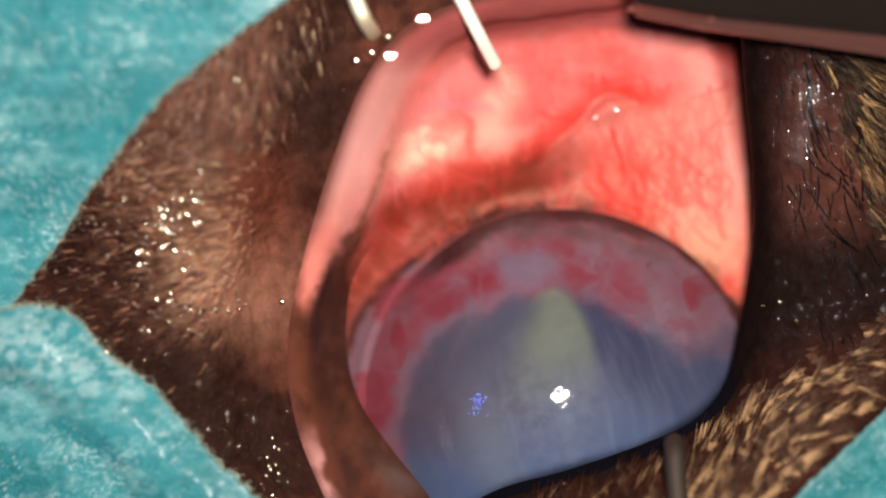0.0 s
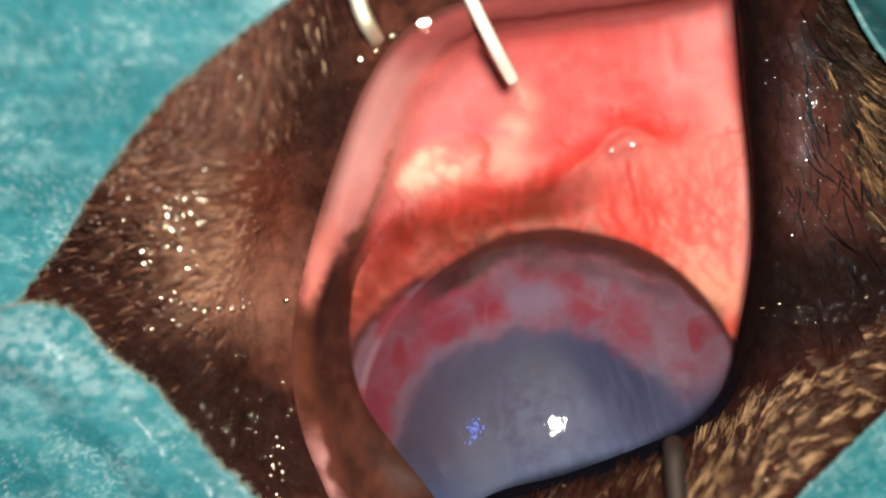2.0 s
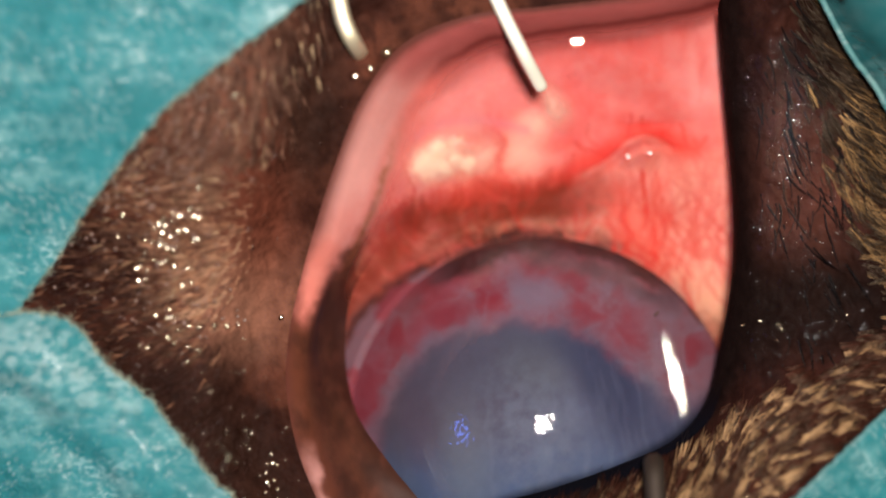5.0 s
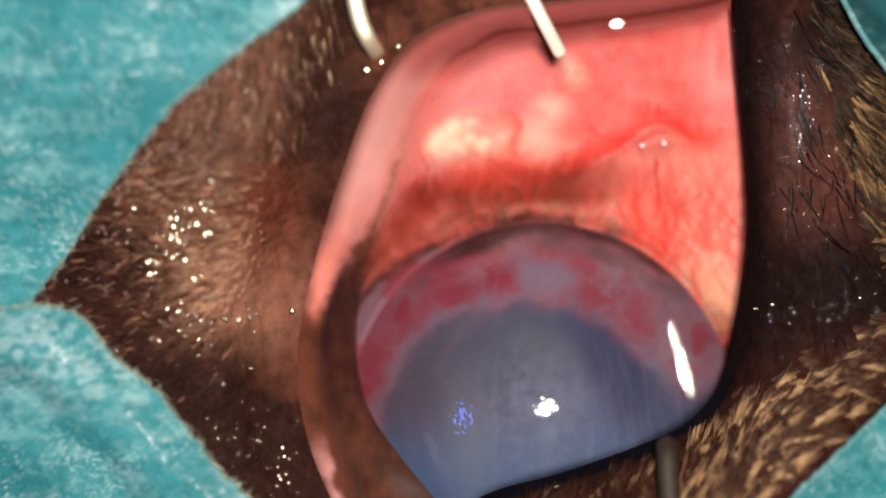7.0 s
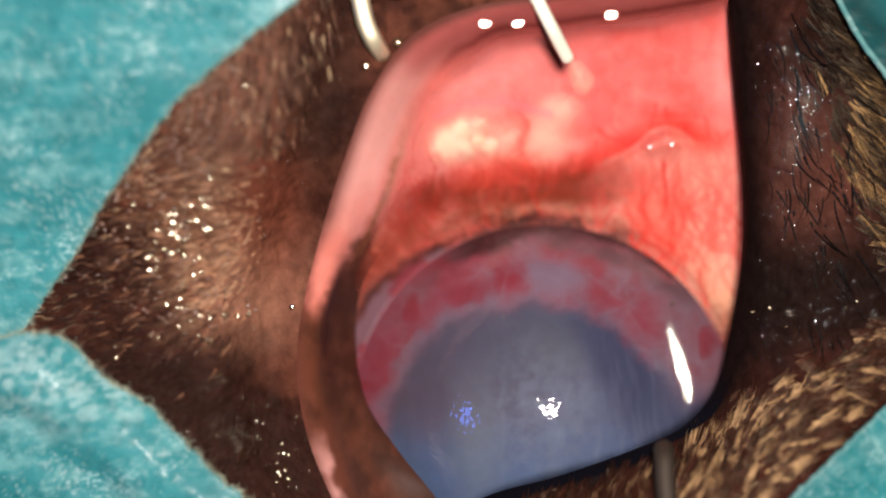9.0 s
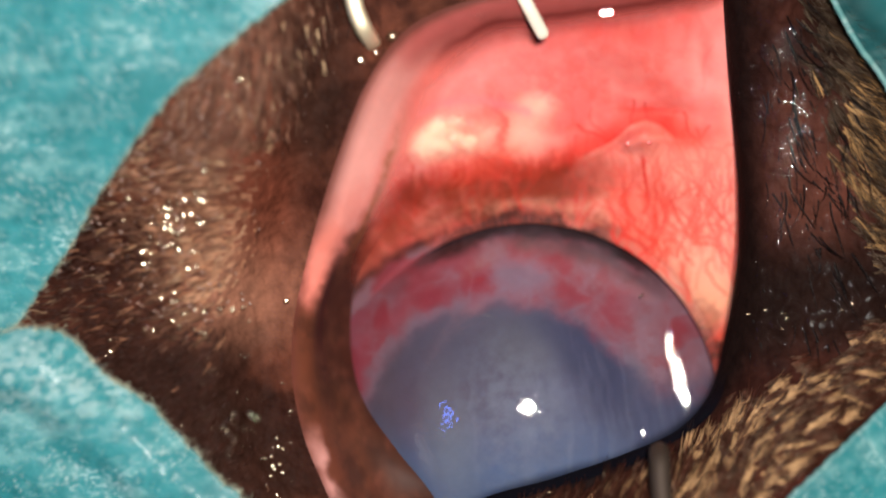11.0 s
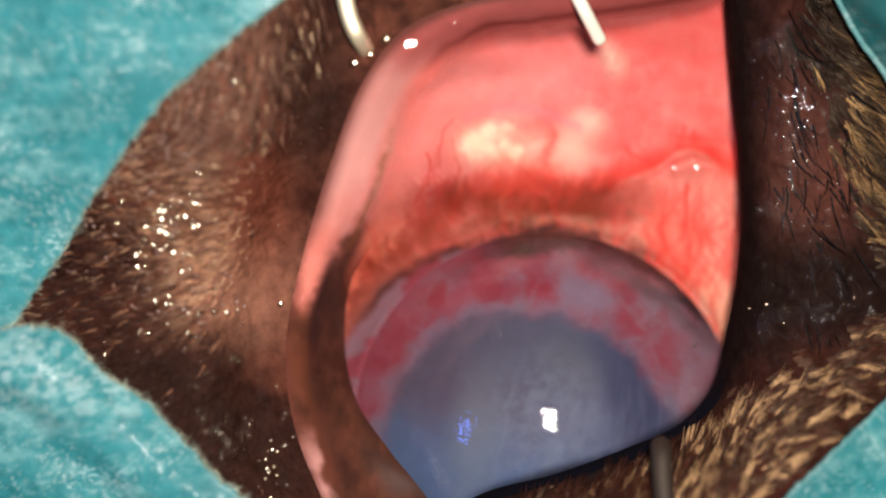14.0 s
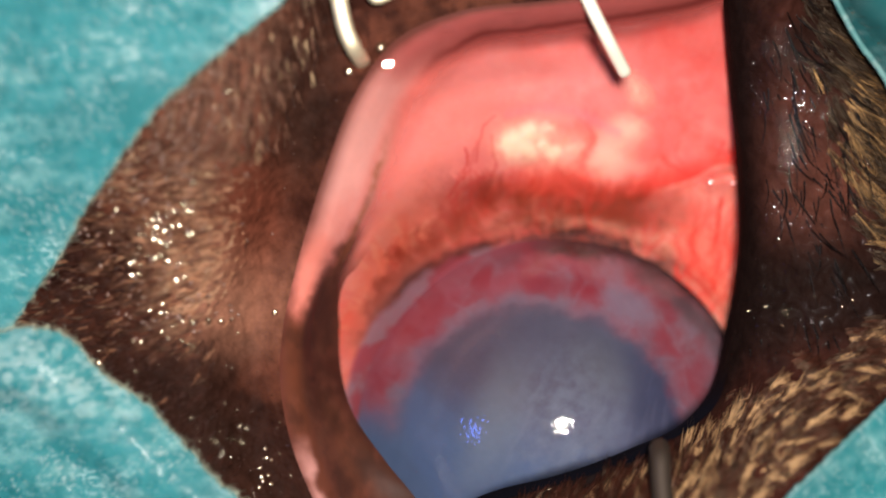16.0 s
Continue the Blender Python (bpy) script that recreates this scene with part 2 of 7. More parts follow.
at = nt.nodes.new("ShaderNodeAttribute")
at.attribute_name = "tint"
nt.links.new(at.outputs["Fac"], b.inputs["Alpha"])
# the hook's blurred reflection on the tissue, put into a pale colour
REFLECTION, nt, b = material("wet_hook_reflection", rough=0.5, color=tuple(lin(255, 190, 168) * 0.7), spec=0.02)
at = nt.nodes.new("ShaderNodeAttribute")
at.attribute_name = "tint"
nt.links.new(at.outputs["Fac"], b.inputs["Alpha"])
FLESH, nt, b = material("deep_flesh", rough=0.6, color=tuple(lin(70, 40, 35)))
TABLE, nt, b = material("table_top", rough=0.5, color=(0.25, 0.26, 0.27))

# ---- the ground of the scene: table top under head and drape ----
bm = bmesh.new()
bmesh.ops.create_cube(bm, size=1.0, matrix=Matrix.Translation((0, 0, -0.075)) @ Matrix.Diagonal((0.5, 0.4, 0.03, 1)))
bmesh.ops.bevel(bm, geom=bm.edges[:], offset=0.004, segments=2, affect="EDGES")
me = bpy.data.meshes.new("operating_table")
bm.to_mesh(me)
table = tagged(new("operating_table", me), "grey operating table top under the draped head", "table", kind="structure")
me.materials.append(TABLE)

# ---- the dog ----
dog = tagged(new("dog"), "brown short-haired dog with one eye held open for surgery", "dog")

GLOBE = np.array([4.224, -7.176, -10.8])
GLOBE_R = 10.5
LIMBUS = 8.15


def globe_height(r):
    """Height of the eye's surface above its centre at a distance r from its axis."""
    z = np.sqrt(np.maximum(GLOBE_R ** 2 - r * r, 0.0))
    return z + 1.0 * np.maximum(1 - (r / LIMBUS) ** 2, 0) ** 1.6


def build_head():
    """The mass of the head under the skin, down to the table."""
    n, m = 40, 24
    a = np.linspace(0, 2 * math.pi, n)
    r = np.linspace(0.0, 1.0, m)
    A, Rr = np.meshgrid(a, r)
    x, y = 75 * Rr * np.cos(A), 60 * Rr * np.sin(A)
    z = -60 + 47 * np.sqrt(np.maximum(1 - Rr ** 2, 0)) - 8 * np.exp(-(x * x + y * y) / 300.0)
    tint = np.tile(lin(60, 40, 34), (m, n, 1))
    sheet_object("head", facing_up(np.stack([x, y, z], -1)), tint, FLESH, 2.0, dog)


build_head()


# -- eyeball with its cloudy cornea --
def nasal_side(x, y):
    """Share by which a place of the plan belongs to the scarred inner side of the limbus."""
    a = np.arctan2(y - CY, CX - x)
    return smooth(1.35, 0.25, a) * smooth(-0.9, -0.5, a)


def build_eyeball():
    n = 330
    g = np.linspace(-10.2, 10.2, n)
    # a square grid pressed into a disc, so that the points lie evenly
    a, c = np.meshgrid(g / 10.2, g / 10.2)
    x = a * np.sqrt(1 - c * c / 2) * 10.2
    y = c * np.sqrt(1 - a * a / 2) * 10.2
    r = np.hypot(x, y)
    z = globe_height(r)
    P = np.stack([x, y, z], -1)
    mx, my = plan(P + GLOBE)
    wob = fbm(mx * 0.9, my * 0.9, 3) - 0.5
    wob2 = fbm(mx * 2.6, my * 2.6, 9) - 0.5
    rr = np.hypot(mx - CX, my - CY)
    col = np.tile(lin(82, 85, 108), (n, n, 1)).astype(float)
    # haze: greyer and warmer to one side, bluer below, paler in the middle
    col = mix(col, lin(80, 70, 84), blob(mx, my, -0.9, -5.4, 4.2, 3.4, 0, 0.8) * 0.95)
    col = mix(col, lin(76, 74, 90), blob(mx, my, 3.0, -4.0, 3.4, 1.8, 0, 0.8) * 0.85)
    col = mix(col, lin(76, 92, 124), smooth(-6.4, -10.2, my + wob * 1.4) * 0.95)
    col = mix(col, lin(112, 118, 128), blob(mx + wob * 0.6, my, 1.1, -8.4, 1.0, 2.6, 4, 0.8) * 0.45)
    col = mix(col, lin(112, 120, 136), blob(mx, my, 3.8, -7.4, 2.0, 2.8, 10, 0.9) * (0.25 + wob2 * 0.8))
    col = mix(col, lin(108, 114, 112), blob(mx, my, 4.7, -3.9, 1.6, 1.2, 0, 0.7) * 0.15)
    col = mix(col, lin(48, 50, 76), blob(mx, my, 7.4, -4.9, 1.1, 2.8, 28, 0.8) * 0.95)
    col = mix(col, lin(64, 66, 92), blob(mx, my, 9.98, -5.98, 2.28, 3.60, 15, 0.8) * 0.6)
    streak = vnoise(mx * 3.2 + wob * 2.0, my * 0.35, 41)
    col = mix(col, lin(120, 126, 142), (streak - 0.5) * blob(mx, my, 4.2, -8.2, 5.0, 3.0, 0, 0.7) * 0.35)
    # the darker rim of the pupil seen through the haze
    ring = np.hypot(mx - PX0, (my - PY0) * 0.95)
    rim = np.exp(-((ring - 4.44) / 0.82) ** 2) * blob(mx, my, 6.98, -4.06, 2.64, 2.64, 0, 0.7)
    col = mix(col, lin(62, 64, 88), rim * 0.75)
    # fine folds of the swollen cornea
    fold = vnoise((mx + 0.12 * my + 0.35 * wob) * 6.0, my * 0.8, 40)
    col = mix(col, lin(108, 110, 130), (fold - 0.45) * blob(mx, my, 9.4, -5.6, 2.6, 3.2, 0, 0.8) * 0.4)
    # blood vessels and scar tissue growing in from the rim
    nasal = nasal_side(mx, my)
    inner = np.hypot(mx - QX, my - QY) + wob * 0.7 + wob2 * 0.1 - 0.7 * nasal
    up = smooth(-7.20, -4.80, my + wob * 1.2 + 3.6 * smooth(-2.5, -7, mx - CX))
    scar = smooth(5.1, 6.9, inner) * up
    col = mix(col, lin(128, 93, 105), scar)
    col = mix(col, lin(132, 106, 120), scar * smooth(0.5, 0.75, fbm(mx * 1.6, my * 1.6, 21)) * 0.8)
    veil = smooth(5.47, 5.90, inner) * (1 - smooth(6.00, 6.60, inner)) * up
    col = mix(col, lin(116, 110, 126), veil * 0.4)
    red = np.zeros_like(mx)
    dx, dy = mx + wob2 * 0.45, my + (fbm(mx * 1.8, my * 1.8, 31) - 0.5) * 0.6
    for cx, cy, rx, ry, turn, w in RED_PATCHES:
        red = np.maximum(red, blob(dx, dy, cx, cy, rx, ry, turn, 0.65) * w)
    speck = smooth(0.42, 0.75, fbm(mx * 2.2, my * 2.2, 55, 3)) * scar * 0.4
    red = np.maximum(red * (0.8 + 0.3 * (fbm(mx * 4, my * 4, 77) - 0.4)), speck * (inner > 6.29))
    # islands of vessels parted by a pale web
    rng = np.random.default_rng(91)
    seeds = np.stack([rng.uniform(-8.6, 8.6, 64) + CX, rng.uniform(-5.5, 8.4, 64) + CY], -1)
    tone = rng.uniform(0.45, 1.15, 64)
    gap = np.stack([np.hypot(mx + (vnoise(mx * 1.1, my * 1.1, 34) - 0.5) * 1.6 - sx, (my + (vnoise(mx * 1.1, my * 1.1, 35) - 0.5) * 1.6 - sy) * 1.2) for sx, sy in seeds])
    near = np.partition(gap, 1, axis=0)
    island = smooth(-0.2, 0.6, near[1] - near[0])
    own = tone[np.argmin(gap, axis=0)]
    red = red * (0.35 + 0.65 * island) * (0.65 + 0.4 * own) + 0.4 * scar * island * smooth(0.7, 1.1, own)
    col = mix(col, lin(126, 98, 112), scar * (1 - island) * 0.25)
    col = mix(col, lin(138, 62, 76), scar * smooth(0.3, 0.65, fbm(mx * 0.7, my * 0.7, 73)) * 0.75 * smooth(10.56, 8.40, mx - 0.3 * my))
    col = mix(col, lin(132, 44, 56), np.clip(red, 0, 0.92))
    col = mix(col, lin(120, 110, 128), blob(dx, dy, 4.34, -1.18, 1.32, 0.82, -20, 0.5) * 0.75)
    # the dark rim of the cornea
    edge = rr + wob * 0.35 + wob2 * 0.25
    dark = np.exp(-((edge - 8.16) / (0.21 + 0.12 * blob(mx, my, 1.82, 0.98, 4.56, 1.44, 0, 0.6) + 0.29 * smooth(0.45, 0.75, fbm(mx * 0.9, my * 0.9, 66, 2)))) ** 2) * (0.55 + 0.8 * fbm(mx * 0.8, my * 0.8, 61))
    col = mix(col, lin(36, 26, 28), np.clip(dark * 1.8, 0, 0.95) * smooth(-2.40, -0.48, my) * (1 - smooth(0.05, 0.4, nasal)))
    grey = np.exp(-((edge - 7.49) / 0.38) ** 2) * blob(mx, my, 6.62, 0.02, 3.12, 1.44, -25, 0.6)
    col = mix(col, lin(92, 78, 84), grey * 0.8)
    smoke = np.exp(-((edge - 7.75) / 0.42) ** 2) * smooth(-3.4, -1.0, my) * smooth(0.35, 0.65, fbm(mx * 1.1, my * 1.1, 68))
    col = mix(col, lin(74, 60, 66), smoke * 0.65 * (1 - nasal))
    col = mix(col, lin(84, 46, 40), smooth(8.21, 8.45, edge - 0.9 * nasal))
    col = mix(col, lin(120, 60, 50), smooth(8.5, 9.2, edge - nasal) * (0.4 + 0.5 * fbm(mx * 1.6, my * 1.6, 65)))
    faces = grid_faces(n, n)
    far = r.ravel()[faces].max(axis=1)
    ring = P.copy()
    ring[..., 2] -= 0.03
    eyeball = new("eyeball", mesh_from("eyeball", ring.reshape(-1, 3), faces[far > LIMBUS - 0.2], col))
    eyeball.data.materials.append(TISSUE)
    eyeball.parent = dog
    eyeball.location = GLOBE * U
    tagged(eyeball, "globe of the eye with its reddened rim")
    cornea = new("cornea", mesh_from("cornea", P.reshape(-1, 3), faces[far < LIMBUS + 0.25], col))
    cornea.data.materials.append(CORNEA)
    cornea.parent = eyeball
    tagged(cornea, "cloudy blue-grey cornea with red vascular scarring along its rim")
    # the back of the globe
    k, m = 48, 20
    A, B = np.meshgrid(np.linspace(0, 2 * math.pi, k), np.linspace(0.0, 1.0, m))
    ph = math.acos(2.4 / GLOBE_R) + B * (math.pi - math.acos(2.4 / GLOBE_R) - 0.02)
    rad = GLOBE_R - 0.03
    Q = np.stack([rad * np.sin(ph) * np.cos(A), rad * np.sin(ph) * np.sin(A), rad * np.cos(ph)], -1)
    sclera = sheet_object("sclera", Q, np.tile(lin(200, 150, 140), (m, k, 1)), TISSUE, 0, eyeball)
    # greenish eye shine painted as a half-clear sheet lying on the cornea
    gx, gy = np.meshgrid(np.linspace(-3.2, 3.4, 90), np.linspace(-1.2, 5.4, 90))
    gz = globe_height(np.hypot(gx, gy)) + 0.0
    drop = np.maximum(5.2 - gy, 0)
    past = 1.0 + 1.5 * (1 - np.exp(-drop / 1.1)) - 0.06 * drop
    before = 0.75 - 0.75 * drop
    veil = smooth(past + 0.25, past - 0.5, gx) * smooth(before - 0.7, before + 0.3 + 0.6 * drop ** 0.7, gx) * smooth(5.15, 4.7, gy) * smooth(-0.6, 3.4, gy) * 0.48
    shine = sheet_object("painted_tapetal_shine", np.stack([gx, gy, gz], -1), np.repeat((veil * (0.75 + 0.5 * fbm(gx * 3, gy * 3, 88)))[..., None], 3, -1), SHINE, 0, eyeball)
    tagged(shine, "yellow-green sheet painted as the pupil's shine through the haze")
    # a dark pigment speck and the small corner of a suture beside it
    v, f = tube_points(spline([(5.20, 4.86, globe_height(7.1) + 0.02), (5.30, 4.94, globe_height(7.1) + 0.06), (5.42, 5.06, globe_height(7.3) + 0.03)], 8), 0.06, 8, np.array([0.4, 0.9, 1, 1, 1, 0.9, 0.6, 0.2]))
    speck = new("pigment_speck", mesh_from("pigment_speck", v, f))
    speck.data.materials.append(DARK_STEEL)
    speck.parent = eyeball
    return eyeball, shine


CX, CY = 4.22, -7.18
PX0, PY0 = 3.38, -7.30
QX, QY = 3.74, -7.90
RED_PATCHES = [
    (0.38, -1.90, 1.44, 0.65, 22, 1.0), (2.42, -1.13, 0.96, 0.48, 20, 0.85), (-1.90, -2.26, 0.62, 1.06, -35, 0.5),
    (-2.69, -4.30, 0.41, 1.10, -15, 0.25), (4.82, -1.90, 0.86, 0.53, -10, 0.55), (6.62, -2.26, 1.25, 0.67, -30, 0.75),
    (8.18, -3.22, 1.10, 0.82, -40, 0.75), (5.90, -0.34, 0.38, 0.29, 0, 0.8), (4.22, 0.14, 0.34, 0.24, 0, 0.8),
    (1.22, -0.22, 1.01, 0.34, 15, 0.65), (-0.70, -0.70, 0.91, 0.36, 35, 0.6), (10.82, -3.82, 0.53, 1.10, 35, 0.4),
]
eyeball, shine = build_eyeball()


# -- conjunctiva: the pink sheet drawn up from the rim of the cornea to the lids --
def vessel_lines(count, seed, box, way, length, wander):
    """Wandering branching lines in plan, as (n, 2) runs."""
    rng = np.random.default_rng(seed)
    out = []
    for i in range(count):
        p = np.array([rng.uniform(box[0], box[1]), rng.uniform(box[2], box[3])])
        a = radians(way + rng.normal(0, 14))
        run, w = [p.copy()], rng.uniform(0.4, 1.0)
        for s in range(int(length * rng.uniform(0.5, 1.2) / 0.22)):
            a += rng.normal(0, wander)
            a += 0.12 * (radians(way) - a)
            p = p + 0.22 * np.array([math.cos(a), math.sin(a)])
            run.append(p.copy())
        out.append((np.array(run), w))
    return out


def vessel_weight(mx, my, lines, width):
    flat = np.zeros(mx.size)
    X, Y = mx.ravel(), my.ravel()
    for run, w in lines:
        lo, hi = run.min(0) - 0.4, run.max(0) + 0.4
        idx = np.nonzero((X > lo[0]) & (X < hi[0]) & (Y > lo[1]) & (Y < hi[1]))[0]
        if not len(idx):
            continue
        d = np.full(len(idx), 9.0)
        for p, q in zip(run[:-1], run[1:]):
            e = q - p
            t = np.clip(((X[idx] - p[0]) * e[0] + (Y[idx] - p[1]) * e[1]) / (e @ e), 0, 1)
            d = np.minimum(d, np.hypot(X[idx] - p[0] - t * e[0], Y[idx] - p[1] - t * e[1]))
        flat[idx] = np.maximum(flat[idx], w * np.exp(-(d / width) ** 2))
    return flat.reshape(mx.shape)


def conj_height(x, y):
    """Height of the conjunctiva above the globe's centre, and its plan place."""
    r, A = np.hypot(x, y), np.arctan2(y, x)
    wob = fbm(x * 0.45, y * 0.45, 5, 2) - 0.5
    on_globe = np.sqrt(np.maximum(GLOBE_R ** 2 - np.where(r < 8.3, r, 8.3 + 1.2 * (1 - np.exp(-np.maximum(r - 8.3, 0) / 1.2))) ** 2, 1.0)) + 0.06
    on_globe = on_globe - 0.30 * (1 - smooth(8.18, 8.55, r))
    z = on_globe + smooth(8.4, 16.0, r) * (1.4 + 1.4 * np.sin(A)) + wob * 0.3 * smooth(9.4, 11.5, r)
    px, py = plan(np.stack([x, y, z], -1) + GLOBE)
    # fat lobules, the fold towards the nodule, and the hollow behind it
    for cx, cy, rx, ry, h in FAT_LOBES:
        z = z + 0.5 * h * np.exp(-(((px - cx) / rx) ** 2 + ((py - cy) / ry) ** 2))
    u, v = px - NX, py - NY
    crest = v + 0.55 * np.abs(u) * (u < 0) + 0.15 * u * (u > 0) - 0.35
    fold = smooth(0.30, -0.30, crest) * smooth(-3.4, -1.2, u) * smooth(2.4, 0.9, u) * smooth(-4.5, -1.0, v)
    z = z + 0.55 * fold
    z = z + 0.75 * np.exp(-(u / 0.6) ** 2 - ((v - 0.02) / 0.5) ** 2) + 0.3 * np.exp(-((u + 0.75) / 0.35) ** 2 - ((v + 0.2) / 0.3) ** 2)
    z = z + 0.22 * np.exp(-((u - 0.1) / 0.4) ** 2) * smooth(-0.2, -0.7, v) * smooth(-3.0, -1.0, v)
    z = z - 0.6 * np.exp(-((u - 0.7) / 1.6) ** 2 - ((v - 1.0) / 0.5) ** 2)
    z = z + 2.6 * smooth(9.2, 12.0, r) * smooth(-0.1, -0.8, np.cos(A)) * smooth(-0.30, 0.30, np.sin(A))
    z = z + (0.45 * smooth(11.0, 13.4, r) * smooth(16.5, 14.2, r) - 0.9 * smooth(14.8, 16.5, r)) * smooth(0.35, -0.25, np.cos(A))
    z = z + 1.0 * smooth(14.6, 16.6, r) * smooth(-0.35, 0.1, np.cos(A)) * smooth(0.55, 0.3, np.cos(A))
    z = z + 0.55 * np.exp(-((r - 13.0) / 1.1) ** 2) * smooth(-0.3, -0.55, np.cos(A)) * smooth(-0.95, -0.75, np.cos(A))
    z = z - 4.0 * smooth(13.6, 16.0, px)
    return z, px, py


def build_conjunctiva():
    na, nr = 1000, 380
    ang = np.radians(np.linspace(-40, 248, na))
    t = np.linspace(0, 1, nr)
    A, T = np.meshgrid(ang, t)
    r = 8.18 + T * 13.5
    x, y = r * np.cos(A), r * np.sin(A)
    wob = fbm(x * 0.45, y * 0.45, 5, 2) - 0.5
    z, px, py = conj_height(x, y)
    P = np.stack([x, y, z], -1)
    mx, my = plan(P + GLOBE)
    wob2 = fbm(mx * 2.2, my * 2.2, 15) - 0.5
    warp = fbm(mx * 0.9, my * 0.9, 27) * 7.0
    fib = vnoise(A * 34 + warp, r * 0.8, 4)
    fib2 = vnoise(A * 85 + warp * 2, r * 1.6, 8)
    rad = np.hypot(mx - CX, my - CY)
    col = np.tile(lin(243, 117, 113), (nr, na, 1)).astype(float)
    cloud = fbm(mx * 0.45, my * 0.45, 12)
    col = mix(col, lin(248, 154, 147), smooth(0.42, 0.68, cloud) * 0.8)
    col = mix(col, lin(240, 78, 68), smooth(0.45, 0.75, fbm(mx * 0.5, my * 0.5, 33)) * 0.6)
    col = mix(col, lin(248, 150, 140), smooth(0.52, 0.75, fbm(mx * 1.3, my * 1.3, 35)) * 0.35)
    col = mix(col, lin(238, 74, 64), smooth(0.55, 0.75, fbm(mx * 1.7, my * 1.7, 37)) * 0.3)
    col = mix(col, lin(236, 130, 122), blob(mx, my, -3.2, 4.6, 2.2, 4.2, -25, 0.7) * 0.8)
    col = mix(col, lin(244, 84, 74), blob(mx, my, 9.6, 6.6, 3.4, 2.2, 15, 0.8) * 0.45)
    col = mix(col, lin(246, 158, 152), blob(mx, my, 12.0, 8.4, 1.6, 3.4, 5, 0.8) * 0.5 * (0.5 + vnoise(mx * 2.2, my * 0.6, 58)))
    col = mix(col, lin(252, 176, 160), blob(mx, my, 13.3, 2.2, 0.9, 4.6, 2, 0.8) * 0.55)
    col = mix(col, lin(206, 116, 98), blob(mx, my, -4.42, -0.94, 1.44, 3.12, -15, 0.7) * 0.85)
    # towards the cornea: fibrous, orange and brown
    ring = smooth(12.6, 9.8, rad + wob * 1.5)
    col = mix(col, lin(228, 98, 72), ring * (0.35 + 0.7 * fib) * 0.65)
    col = mix(col, lin(212, 62, 46), ring * smooth(0.45, 0.75, fbm(mx * 1.2, my * 0.8, 17)) * 0.6)
    col = mix(col, lin(236, 158, 124), ring * smooth(0.5, 0.85, fib2) * (0.05 + 0.45 * fbm(mx * 0.9, my * 0.9, 19)))
    brown = np.zeros_like(mx)
    dx, dy = mx + wob2 * 1.4, my + wob * 1.0 + (fib2 - 0.5) * 0.5
    for cx, cy, rx, ry, turn, w in BROWN_PATCHES:
        brown = np.maximum(brown, blob(dx, dy, cx, cy, rx, ry, turn, 0.7) * w)
    col = mix(col, lin(106, 36, 24), brown * (0.68 + 0.55 * fib) * (0.75 + 0.5 * fbm(mx * 2.4, my * 2.4, 49)))
    rim = np.exp(-((rad + wob * 0.6 - 8.95) / 0.65) ** 2) * smooth(-3.60, -0.48, my)
    col = mix(col, lin(92, 48, 38), rim * (0.3 + 0.4 * fib))
    # pale loose strands lying over the brown band
    lace = vessel_weight(mx, my, vessel_lines(46, 36, (-1.0, 9.0, 0.6, 2.4), 25, 1.6, 0.35), 0.05)
    lace = np.maximum(lace, vessel_weight(mx, my, vessel_lines(30, 38, (2.6, 8.6, 0.9, 1.9), -12, 2.0, 0.35), 0.06))
    col = mix(col, lin(226, 150, 124), lace * 0.25)
    pale = np.exp(-((rad + wob2 * 1.2 - 9.2) / 0.45) ** 2)
    col = mix(col, lin(220, 158, 132), pale * (0.05 + 0.42 * fib2) * blob(mx, my, 5.6, 1.24, 4.6, 1.3, -8, 0.6) * smooth(-2.88, 0.48, my))
    col = mix(col, lin(226, 172, 128), blob(dx, dy, 11.2, -1.42, 1.9, 1.2, -35, 0.7) * 0.75)
    col = mix(col, lin(124, 70, 42), blob(dx, dy, 11.3, -2.5, 0.9, 0.35, -38, 0.6) * 0.7)
    col = mix(col, lin(104, 38, 25), brown * smooth(8.9, 9.6, rad) * (0.35 + 0.5 * fib))
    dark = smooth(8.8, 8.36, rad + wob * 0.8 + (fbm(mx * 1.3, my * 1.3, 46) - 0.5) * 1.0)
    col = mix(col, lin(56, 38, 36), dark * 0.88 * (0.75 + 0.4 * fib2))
    # fine vessels: a net on the outer side, streams under the fold, twigs above the brown band
    side = blob(mx, my, 10.9, 0.9, 2.7, 3.5, 10, 0.6)
    col = mix(col, lin(252, 166, 146), side * 0.72)
    stream = smooth(0.42, 0.95, vnoise(mx * 5.5 + warp * 1.6, my * 0.9, 63)) * (0.5 + 0.5 * vnoise(mx * 1.5, my * 0.8, 64))
    col = mix(col, lin(230, 50, 36), stream * side * 0.42)
    net = 0.95 * vessel_weight(mx, my, vessel_lines(110, 6, (8.0, 13.2, -2.4, 3.4), 95, 3.2, 0.38), 0.06)
    net = np.maximum(net, 0.8 * vessel_weight(mx, my, vessel_lines(40, 7, (9.6, 13.4, -0.6, 3.6), 75, 1.6, 0.5), 0.055))
    net = np.maximum(net, 0.75 * vessel_weight(mx, my, vessel_lines(44, 16, (-2.8, 7.0, 0.8, 3.6), 84, 1.9, 0.30), 0.06))
    net = np.maximum(net, 0.22 * vessel_weight(mx, my, vessel_lines(26, 26, (-3.2, 0.5, -1.5, 1.5), 55, 2.4, 0.3), 0.07))
    net = np.maximum(net, 0.16 * vessel_weight(mx, my, vessel_lines(20, 28, (5.5, 12.0, 5.6, 9.5), 75, 2.4, 0.3), 0.08))
